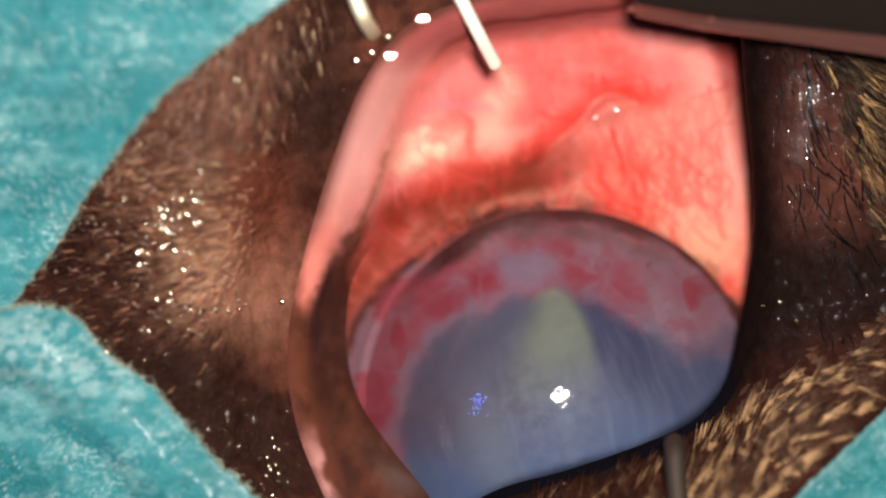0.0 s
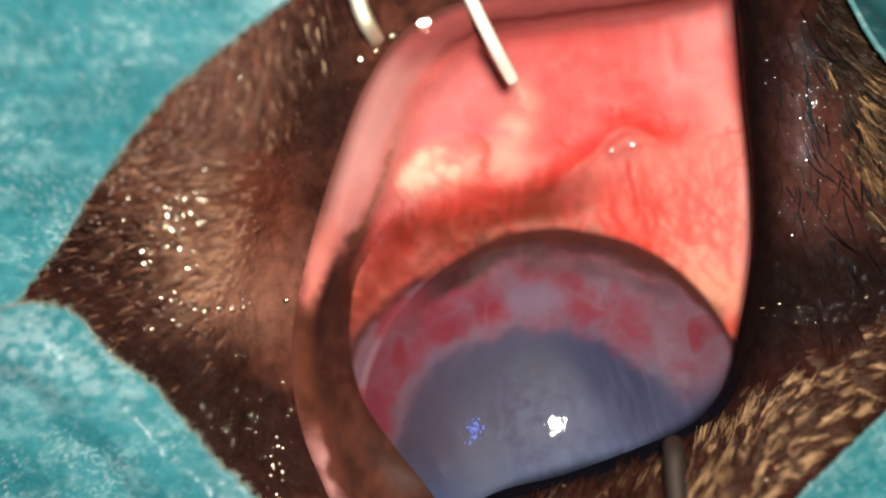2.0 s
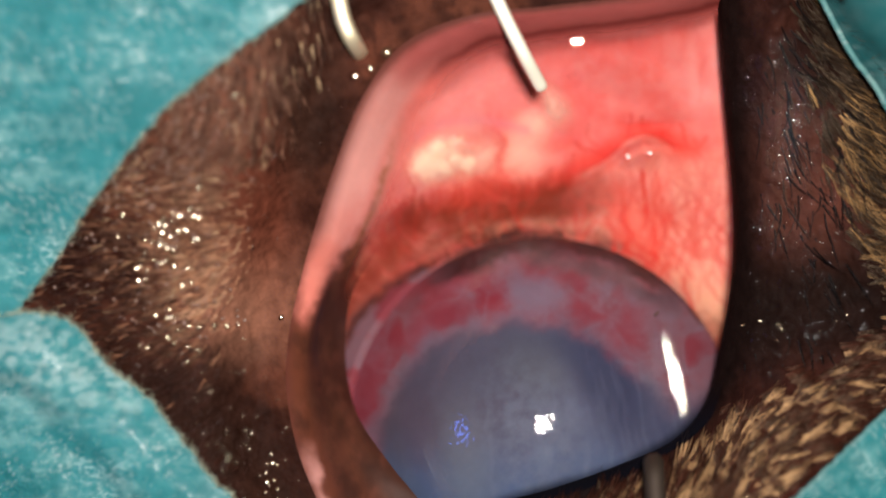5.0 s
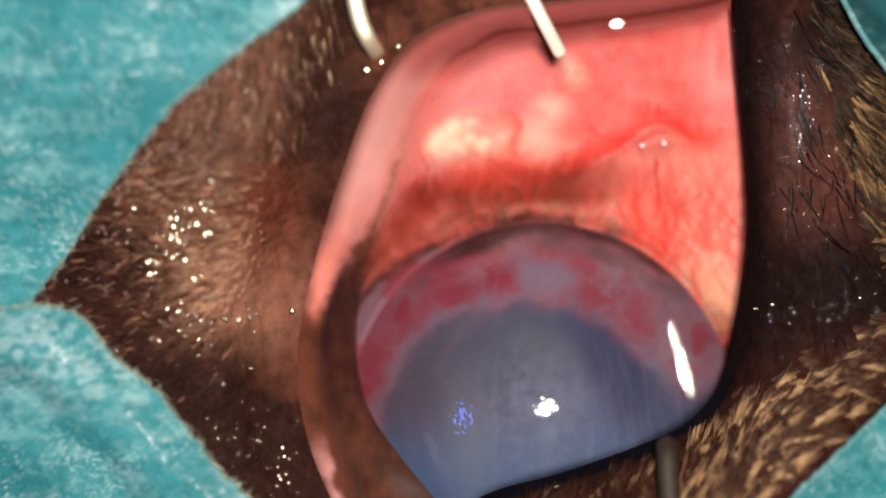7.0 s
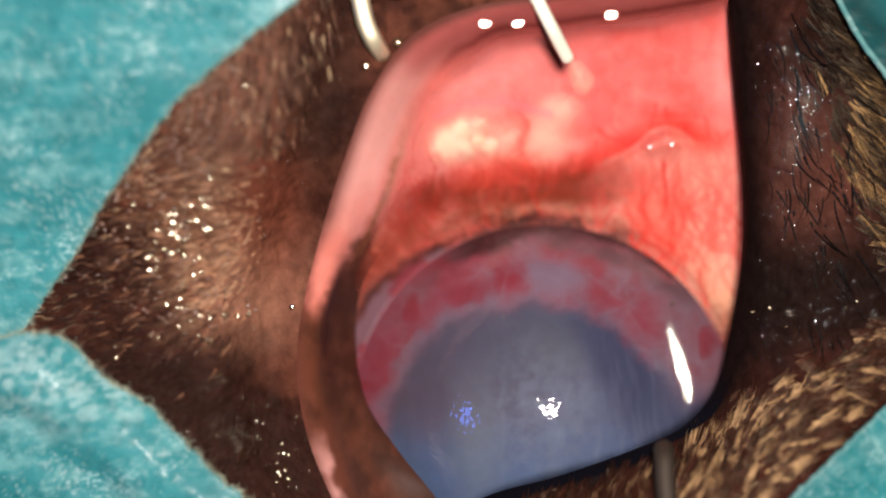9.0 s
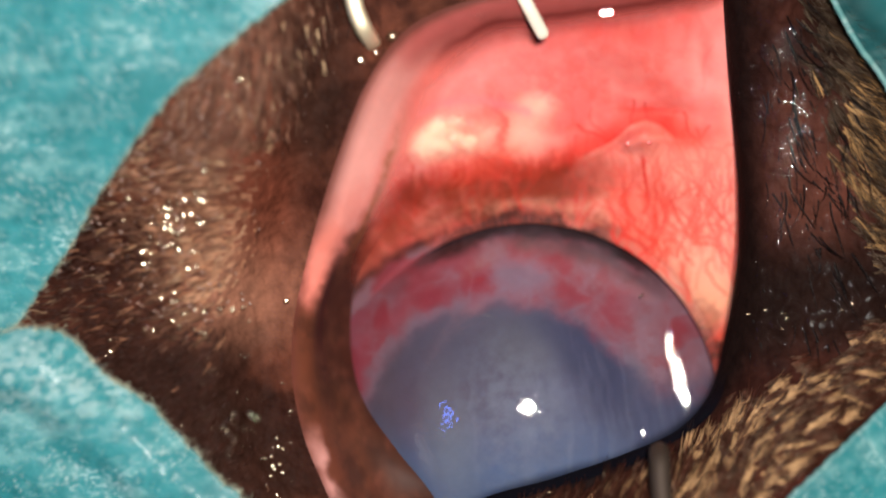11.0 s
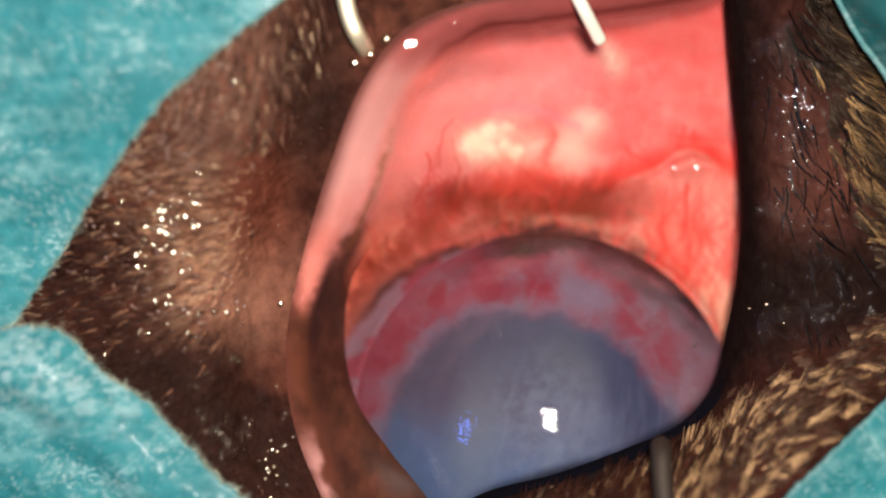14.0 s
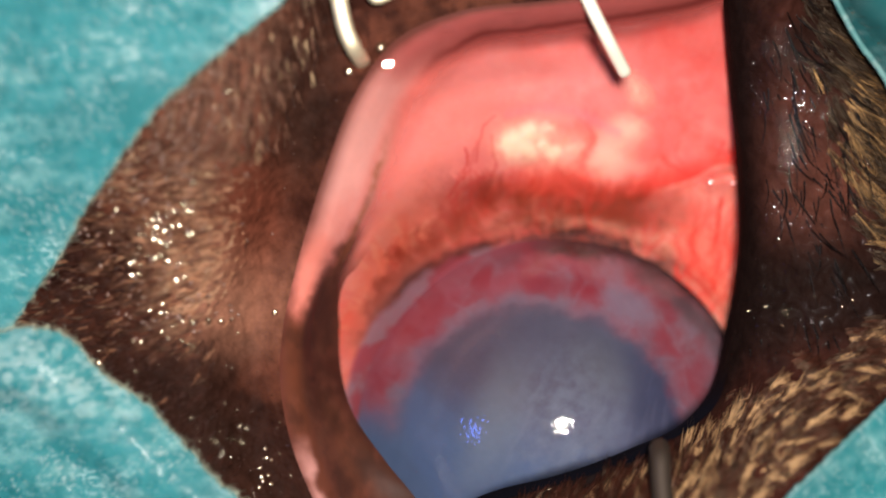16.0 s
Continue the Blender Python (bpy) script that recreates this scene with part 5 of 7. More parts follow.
def drape_tint(P, seed):
    mx, my = plan(P)
    col = np.tile(lin(57, 146, 152), P.shape[:2] + (1,)).astype(float)
    col = mix(col, lin(42, 124, 130), smooth(0.42, 0.68, fbm(mx * 0.3, my * 0.3, seed)) * 0.55)
    # pressed dots in uneven rows
    gx, gy = mx / 0.86 + 0.35 * fbm(mx * 0.6, my * 0.6, seed + 3), my / 0.86 + 0.35 * fbm(mx * 0.6, my * 0.6, seed + 4)
    gx = gx + 0.5 * (np.floor(gy).astype(int) % 2)
    cx, cy = np.floor(gx).astype(np.int64), np.floor(gy).astype(np.int64)
    off = np.hypot(gx - cx - 0.5 - 0.35 * (hash3(cx, cy, seed) - 0.5), gy - cy - 0.5 - 0.35 * (hash3(cx, cy, seed + 1) - 0.5))
    col = mix(col, lin(40, 126, 132), smooth(0.40, 0.22, off) * (0.15 + 0.55 * hash3(cx, cy, seed + 2)))
    # whitish rubbed patches and drawn-out fibres
    rub = smooth(0.50, 0.72, fbm(mx * 0.7, my * 1.3, seed + 5, 5))
    col = mix(col, lin(160, 212, 210), rub * 0.32 * (1 - 0.6 * smooth(0.40, 0.25, off)))
    line = smooth(0.60, 0.82, fbm(mx * 1.6, my * 6.5, seed + 9))
    col = mix(col, lin(196, 230, 228), line * 0.22)
    fleck = smooth(0.74, 0.86, vnoise(mx * 15.0, my * 15.0, seed + 15)) * smooth(0.45, 0.7, fbm(mx * 0.5, my * 0.5, seed + 16))
    col = mix(col, lin(225, 244, 242), fleck * 0.45)
    if seed == 331:
        # worn whitish fibres, with the sheen along the flap's roll painted in
        worn = blob(mx, my, -16.2, -4.6, 4.2, 1.7, -18, 0.8) * smooth(0.40, 0.62, fbm(mx * 2.6, my * 4.6, seed + 13))
        col = mix(col, lin(214, 238, 236), worn * 0.38)
    return col


def drape_piece(name, curves, seed, nu=260, nv=110, waves=0.35, label="", fold=False, brow=False):
    if fold:
        a, b = np.array(curves[1]), np.array(curves[2])
        ripple = [a * (1 - f) + b * f + np.array([0, 0, dz]) for f, dz in ((0.20, -0.08), (0.42, -0.80), (0.70, -0.70))]
        curves = curves[:2] + [r.tolist() for r in ripple] + [(b - np.array([0, 0, 1.3])).tolist()] + curves[3:]
    P = loft(curves, nu, nv)
    rim = np.linspace(0, 1, nv)[:, None]
    mx, my = plan(P)
    # torn edge
    jag = (fbm(mx[0] * 3.0, my[0] * 3.0, seed + 2) - 0.5) * 0.30
    out = P[3] - P[0]
    out /= np.linalg.norm(out, axis=-1)[:, None]
    P[:4] += (out * jag[:, None])[None] * np.linspace(1, 0.2, 4)[:, None, None]
    P[..., 2] += waves * (fbm(mx * 0.35, my * 0.35, seed + 7) - 0.5) * 2 * smooth(0.0, 0.1, rim) + 0.04 * (fbm(mx * 1.6, my * 1.6, seed + 8) - 0.5)
    P = facing_up(raise_brow(P) if brow else P)
    col = drape_tint(P, seed)
    edge = 1 - smooth(0.0, 0.007, rim)
    col = mix(col, lin(196, 190, 160), np.tile(edge, (1, nu)) * 0.15)
    ob = sheet_object(name, P, col, DRAPE, 0.22, drape)
    if label:
        tagged(ob, label)
    return ob, P


upper_sheet, UP_P = drape_piece("upper_sheet", [
    [(-0.57, 14.92, 3.00), (-5.62, 10.36, 4.20), (-9.02, 7.82, 4.20), (-10.80, 6.33, 4.00), (-13.01, 3.79, 3.60), (-14.50, 1.72, 3.20), (-15.73, -0.21, 2.60), (-17.12, -2.06, 2.40), (-18.61, -4.01, 2.20), (-21.48, -7.58, 2.00)],
    [(-1.98, 16.33, 3.10), (-6.91, 11.77, 4.20), (-10.20, 9.19, 4.20), (-12.20, 7.78, 4.10), (-14.46, 5.21, 3.70), (-16.15, 3.09, 3.30), (-17.59, 0.97, 3.00), (-19.04, -0.69, 2.70), (-20.72, -2.82, 2.40), (-23.86, -6.15, 2.00)],
    [(-6.72, 21.08, 2.80), (-11.93, 17.54, 2.80), (-15.48, 14.93, 2.80), (-17.84, 13.04, 2.80), (-20.45, 10.44, 2.80), (-22.34, 7.83, 2.80), (-23.78, 5.24, 2.60), (-25.02, 2.63, 2.20), (-26.47, 0.26, 2.00), (-29.39, -2.83, 1.50)],
    [(-23.05, 89.41, -45.00), (-43.63, 80.59, -45.00), (-61.52, 69.11, -46.00), (-73.33, 57.30, -46.00), (-82.18, 45.49, -46.00), (-88.09, 33.68, -46.00), (-91.04, 21.87, -46.00), (-93.99, 10.07, -46.00), (-95.47, -1.74, -46.00), (-96.94, -16.50, -46.00)],
], 301, 420, 240, 0.35, "teal sheet over the brow with a frayed cut edge", brow=True)
lower_flap, LOW_P = drape_piece("lower_flap", [
    [(-25.73, -0.69, 2.20), (-20.91, -2.53, 2.90), (-18.99, -2.62, 3.20), (-17.09, -2.34, 3.30), (-15.85, -2.50, 3.40), (-14.91, -3.00, 3.40), (-14.02, -4.18, 3.30), (-12.97, -5.17, 3.20), (-11.91, -6.00, 3.10), (-10.49, -7.77, 3.10), (-9.07, -9.47, 3.10), (-8.13, -10.42, 3.10), (-5.77, -13.21, 3.10), (-3.40, -15.81, 3.10)],
    [(-26.33, -2.10, 3.00), (-21.31, -3.75, 3.60), (-19.40, -3.74, 3.80), (-17.51, -3.55, 3.90), (-16.33, -3.79, 3.90), (-15.63, -4.45, 3.90), (-14.93, -5.39, 3.80), (-14.00, -6.34, 3.60), (-12.95, -7.17, 3.50), (-11.65, -8.82, 3.40), (-10.24, -10.48, 3.30), (-9.30, -11.42, 3.30), (-6.94, -14.15, 3.20), (-4.82, -16.74, 3.20)],
    [(-29.20, -7.55, 2.80), (-24.44, -8.49, 3.00), (-22.06, -8.48, 3.20), (-20.40, -8.48, 3.20), (-19.46, -8.71, 3.20), (-18.75, -9.19, 3.20), (-18.04, -9.90, 3.20), (-17.35, -10.85, 3.00), (-16.41, -11.80, 3.00), (-15.24, -13.23, 2.80), (-13.83, -14.66, 2.60), (-12.89, -15.62, 2.50), (-11.00, -18.00, 2.40), (-9.11, -20.39, 2.20)],
    [(-93.99, -16.50, -46.00), (-91.04, -25.36, -46.00), (-88.09, -31.26, -46.00), (-85.14, -37.17, -46.00), (-82.18, -41.59, -46.00), (-79.23, -46.02, -46.00), (-76.28, -50.45, -46.00), (-71.85, -54.88, -46.00), (-67.42, -59.31, -46.00), (-61.52, -62.26, -46.00), (-55.62, -65.21, -46.00), (-49.71, -68.16, -46.00), (-40.86, -71.11, -46.00), (-32.00, -72.59, -46.00)],
], 331, 420, 240, 0.35, "teal flap with a fuzzy torn edge and a rolled fold", fold=True)
# shade put into the shape: its upper part drops steeply to look dark
right_sheet, _ = drape_piece("outer_sheet", [
    [(12.22, 20.40, 2.40), (15.54, 13.29, 2.20), (16.96, 10.45, 2.10), (17.80, 8.91, 2.20), (18.89, 7.38, 2.20), (20.36, 3.35, 1.80), (20.72, -1.40, 1.80), (19.92, -4.95, 2.60), (18.29, -6.76, 3.60), (16.35, -8.55, 4.20), (14.46, -10.35, 4.40), (12.11, -12.42, 4.40), (8.60, -15.25, 4.20)],
    [(12.75, 20.60, 0.20), (16.00, 13.48, 0.00), (17.42, 10.64, -0.10), (18.28, 9.12, 0.20), (19.45, 7.58, 0.40), (22.14, 3.61, 0.80), (22.35, -1.65, 1.00), (21.57, -5.69, 1.60), (19.55, -8.02, 2.80), (17.36, -10.00, 3.40), (15.46, -12.00, 3.60), (13.10, -14.12, 3.60), (9.58, -16.96, 3.40)],
    [(14.90, 21.40, -9.50), (18.10, 14.30, -9.50), (19.60, 11.50, -9.50), (20.60, 10.00, -9.00), (22.60, 8.60, -8.00), (29.77, 3.94, -4.00), (29.77, -2.67, -4.00), (28.16, -8.75, -1.50), (25.11, -13.07, -0.40), (22.20, -15.73, -0.40), (19.78, -17.67, -0.40), (16.87, -19.85, -0.60), (12.51, -23.25, -2.00)],
    [(35.90, 89.77, -46.00), (56.56, 77.96, -46.00), (71.32, 57.30, -46.00), (80.18, 42.54, -46.00), (86.08, 27.78, -46.00), (89.03, 7.11, -46.00), (89.03, -10.60, -46.00), (83.13, -31.26, -46.00), (71.32, -46.02, -46.00), (59.51, -57.83, -46.00), (47.70, -66.69, -46.00), (32.94, -71.11, -46.00), (15.23, -74.07, -46.00)],
], 361, 260, 130, 0.3, "teal sheet on the far side of the opening, sloped steeply to look dark")


def fray(parent, edge, count, seed):
    """Loose fibres along a cut edge."""
    rng = np.random.default_rng(seed)
    i = rng.integers(1, len(edge) - 1, count)
    p = edge[i] + rng.normal(0, 0.05, (count, 3)) * (1, 1, 0.5)
    tang = edge[i + 1] - edge[i - 1]
    tang /= np.linalg.norm(tang, axis=1)[:, None]
    outward = np.stack([tang[:, 1], -tang[:, 0], 0 * tang[:, 0]], -1)
    ways = outward * rng.uniform(-0.6, 0.8, (count, 1)) + tang * rng.normal(0, 0.8, (count, 1)) + np.array([0, 0, 0.2])
    ob = strands("frayed_edge", p, ways, rng.uniform(0.1, 0.42, count), np.full(count, 0.010), rng.normal(0, 0.4, count), np.tile(lin(190, 196, 172), (count, 1)), HAIR, parent, seed + 1, 0.1)
    tagged(ob, "pale loose fibres of the torn edge")


fray(upper_sheet, UP_P[0], 600, 401)
fray(lower_flap, LOW_P[0], 1100, 411)

# ---- instruments ----
speculum = tagged(new("eyelid_speculum"), "polished steel wire speculum hooked under the eyelid", "eyelid speculum")
bar("wire_loop", raise_brow(spline([(-4.35, 13.98, 2.90), (-3.93, 11.85, 2.90), (-3.68, 10.43, 2.85), (-3.45, 9.50, 2.80), (-3.16, 8.85, 2.65), (-2.90, 8.42, 1.90), (-2.72, 8.15, 0.00)], 60)), 0.33, STEEL, speculum, flat=0.6)
bar("wire_arm", raise_brow(spline([(-2.75, 14.24, 2.60), (-2.46, 11.87, 2.60), (-2.23, 10.92, 2.60), (-1.63, 11.16, 2.60), (-1.40, 14.24, 2.60)], 40)), 0.26, STEEL, speculum, flat=0.6)

lower_wire = tagged(new("lower_speculum"), "dark steel wire arm holding the lower eyelid", "eyelid speculum")
bar("wire_arm", spline([(9.33, -8.25, 3.40), (9.34, -8.65, 3.90), (9.36, -9.38, 4.10), (9.47, -10.78, 4.20), (9.76, -14.29, 4.40)], 60), 0.44, DULL_STEEL, lower_wire)

probe = tagged(new("surgical_hook"), "straight polished steel hook drawing back the conjunctiva", "surgical hook")
bar("shaft", spline([(1.79, 14.65, 3.30), (3.45, 11.01, 3.10), (4.21, 9.54, 2.70), (4.90, 8.30, 1.90)], 40), 0.28, BRIGHT_STEEL, probe, flat=0.55)

holder = tagged(new("needle_holder"), "dark steel needle holder with blunt flat jaws", "needle holder")


def jaw(name, outline, z0, z1, parent, steel):
    bm = bmesh.new()
    vs = [bm.verts.new((x * U, y * U, z0 * U)) for x, y, z in outline]
    face = bm.faces.new(vs)
    ext = bmesh.ops.extrude_face_region(bm, geom=[face])
    bmesh.ops.translate(bm, verts=[g for g in ext["geom"] if isinstance(g, bmesh.types.BMVert)], vec=(0, 0, (z1 - z0) * U))
    for v in bm.verts:
        v.co.z += (v.co.y - 10 * U) * 0.8
    bmesh.ops.recalc_face_normals(bm, faces=bm.faces[:])
    bmesh.ops.bevel(bm, geom=bm.edges[:], offset=0.3 * U, segments=4, affect="EDGES")
    me = bpy.data.meshes.new(name)
    bm.to_mesh(me)
    me.materials.append(steel)
    ob = new(name, me)
    ob.parent = parent
    return ob


# lower jaw in red steel, painted as if it reflected the tissue
jaw("lower_jaw", [(7.53, 10.13, 5.00), (7.68, 9.66, 5.00), (10.67, 9.10, 5.00), (19.09, 7.89, 5.00), (30.79, 6.11, 5.00), (30.79, 8.92, 5.00), (19.09, 9.38, 5.00), (11.14, 9.66, 5.00)], 5.0, 6.6, holder, RED_STEEL)
jaw("upper_jaw", [(7.53, 11.02, 5.00), (7.58, 10.13, 5.00), (11.14, 9.48, 5.00), (19.09, 8.68, 5.00), (30.79, 7.04, 5.00), (30.79, 13.13, 5.00), (19.09, 12.19, 5.00), (11.14, 11.72, 5.00)], 5.6, 7.2, holder, DARK_STEEL)


# ---- what moves ----
def motions():
    walk(eyeball, [
        (0, mm_pose(5.001, -6.779, -10.800, -0.74, -0.83, 13.49)),
        (0.5, mm_pose(4.904, -7.150, -10.800, -0.10, -0.97, 12.75)),
        (1, mm_pose(4.803, -7.374, -10.800, 0.62, -0.98, 11.83)),
        (1.5, mm_pose(4.824, -7.742, -10.800, 1.80, -1.09, 9.78)),
        (2, mm_pose(4.813, -7.797, -10.800, 1.86, -1.04, 9.29)),
        (2.5, mm_pose(4.772, -7.805, -10.800, 1.82, -0.94, 9.57)),
        (2.8, mm_pose(4.443, -7.893, -10.800, 1.69, -1.53, 9.69)),
        (3, mm_pose(4.225, -7.949, -10.800, 1.61, -1.94, 9.77)),
        (3.2, mm_pose(4.084, -8.103, -10.800, 1.68, -2.19, 9.29)),
        (5.3, mm_pose(4.431, -7.699, -10.800, 0.71, -1.09, 0.45)),
        (5.5, mm_pose(4.638, -7.447, -10.800, 0.69, -0.66, -1.09)),
        (6, mm_pose(4.703, -6.795, -10.800, -1.30, 0.68, -2.69)),
        (6.5, mm_pose(4.239, -7.220, -10.800, -0.59, -0.32, 0.15)),
        (7, mm_pose(4.298, -7.270, -10.800, -0.53, -0.36, 0.18)),
        (7.5, mm_pose(4.268, -7.355, -10.800, -0.28, -0.57, 0.62)),
        (8, mm_pose(4.181, -7.617, -10.800, 0.31, -0.69, 0.46)),
        (8.5, mm_pose(4.154, -7.445, -10.800, 0.10, -0.62, 0.03)),
        (9, mm_pose(4.437, -7.250, -10.800, -0.20, 0.63, -0.74)),
        (9.2, mm_pose(4.527, -7.207, -10.800, -0.34, 0.81, -1.15)),
        (11.3, mm_pose(3.672, -7.200, -10.800, -0.13, -2.13, 2.61)),
        (11.5, mm_pose(4.305, -6.664, -10.800, -1.35, -0.82, -0.23)),
        (12, mm_pose(3.993, -6.981, -10.800, -0.34, -0.88, 0.68)),
        (12.5, mm_pose(4.108, -6.996, -10.800, -0.24, -1.35, -1.34)),
        (13, mm_pose(4.247, -7.376, -10.800, -1.01, -0.34, -8.40)),
        (13.5, mm_pose(4.343, -7.860, -10.800, -0.47, 0.67, -9.99)),
        (14, mm_pose(4.368, -7.856, -10.800, -0.89, 1.31, -12.89)),
        (14.5, mm_pose(4.469, -7.785, -10.800, -1.08, 1.59, -15.03)),
        (15, mm_pose(4.594, -7.848, -10.800, -1.72, 2.39, -19.58)),
        (15.5, mm_pose(4.700, -7.719, -10.800, -1.92, 2.59, -21.09)),
        (16, mm_pose(4.758, -7.949, -10.800, -2.37, 3.11, -24.47)),
    ])
    # the painted shine shows when its sheet rises above the cornea
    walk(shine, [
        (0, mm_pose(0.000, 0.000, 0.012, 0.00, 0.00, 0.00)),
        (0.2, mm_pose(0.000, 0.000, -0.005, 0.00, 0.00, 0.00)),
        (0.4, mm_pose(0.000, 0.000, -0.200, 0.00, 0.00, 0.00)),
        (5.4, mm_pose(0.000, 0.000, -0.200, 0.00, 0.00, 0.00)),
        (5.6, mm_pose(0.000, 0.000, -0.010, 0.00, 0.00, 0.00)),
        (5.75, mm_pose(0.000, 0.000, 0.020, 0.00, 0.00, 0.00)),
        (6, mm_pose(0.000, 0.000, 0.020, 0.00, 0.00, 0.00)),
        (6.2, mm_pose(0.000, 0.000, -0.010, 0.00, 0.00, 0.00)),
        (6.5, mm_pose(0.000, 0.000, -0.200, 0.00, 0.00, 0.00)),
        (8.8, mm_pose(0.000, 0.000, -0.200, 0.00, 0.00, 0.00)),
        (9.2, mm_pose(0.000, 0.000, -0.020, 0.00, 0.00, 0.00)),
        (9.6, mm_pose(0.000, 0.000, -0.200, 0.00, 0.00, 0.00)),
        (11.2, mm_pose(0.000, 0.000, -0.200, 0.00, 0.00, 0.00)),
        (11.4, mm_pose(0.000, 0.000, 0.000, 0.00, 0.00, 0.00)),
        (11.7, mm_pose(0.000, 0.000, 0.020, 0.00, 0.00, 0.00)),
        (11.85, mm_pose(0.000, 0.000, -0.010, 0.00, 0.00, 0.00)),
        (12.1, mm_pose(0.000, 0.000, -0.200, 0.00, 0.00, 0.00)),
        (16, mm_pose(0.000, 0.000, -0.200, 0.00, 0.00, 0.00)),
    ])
    walk(conjunctiva, [
        (0, mm_pose(4.732, -6.830, -10.800, -1.35, 1.29, 12.47)),
        (0.5, mm_pose(4.677, -7.222, -10.800, -0.99, 0.77, 11.59)),
        (1, mm_pose(4.639, -7.504, -10.800, -1.00, 0.26, 10.79)),
        (1.5, mm_pose(4.699, -7.959, -10.800, -0.63, -0.08, 8.79)),
        (2, mm_pose(4.651, -8.056, -10.800, -1.19, 0.30, 8.42)),
        (2.5, mm_pose(4.595, -8.021, -10.800, -1.00, 0.42, 8.44)),
        (2.8, mm_pose(4.295, -8.052, -10.800, 0.12, -0.24, 7.86)),
        (3, mm_pose(4.041, -7.958, -10.800, 1.87, -0.34, 7.50)),
        (3.2, mm_pose(3.893, -8.047, -10.800, 2.57, -0.59, 7.34)),
        (5.3, mm_pose(4.287, -7.788, -10.800, -0.21, 0.17, 1.75)),
        (5.5, mm_pose(4.595, -7.539, -10.800, -0.25, -0.37, 1.12)),
        (6, mm_pose(4.724, -6.376, -10.800, 2.84, 0.57, -0.05)),
        (6.5, mm_pose(4.209, -7.176, -10.800, -0.25, -0.07, 0.32)),
        (7, mm_pose(4.257, -7.226, -10.800, -0.20, -0.02, 0.12)),
        (7.5, mm_pose(4.207, -7.330, -10.800, -0.15, -0.07, 0.41)),
        (8, mm_pose(4.157, -7.621, -10.800, 0.21, -0.53, 0.41)),
        (8.5, mm_pose(4.129, -7.436, -10.800, 0.09, -0.47, 0.13)),
        (9, mm_pose(4.529, -7.164, -10.800, 0.61, -0.24, -0.26)),
        (9.2, mm_pose(4.621, -7.064, -10.800, 1.05, -0.06, -0.41)),
        (11.3, mm_pose(4.338, -6.108, -10.800, 5.50, -5.50, 0.22)),
        (11.5, mm_pose(4.742, -5.888, -10.800, 5.50, -4.85, -0.62)),
        (12, mm_pose(4.249, -6.551, -10.800, 3.71, -3.36, -0.39)),
        (12.5, mm_pose(4.236, -6.428, -10.800, 5.23, -2.48, -1.99)),
        (13, mm_pose(4.234, -7.117, -10.800, 1.38, 0.01, -4.75)),
        (13.5, mm_pose(4.355, -7.882, -10.800, -1.14, 0.51, -4.89)),
        (14, mm_pose(4.422, -7.916, -10.800, -2.08, 0.85, -5.59)),
        (14.5, mm_pose(4.542, -7.856, -10.800, -2.35, 1.03, -6.43)),
        (15, mm_pose(4.752, -7.830, -10.800, -1.53, 1.33, -8.48)),
        (15.5, mm_pose(4.896, -7.700, -10.800, -1.48, 1.25, -8.62)),
        (16, mm_pose(5.034, -7.851, -10.800, -0.62, 1.35, -10.21)),
    ])
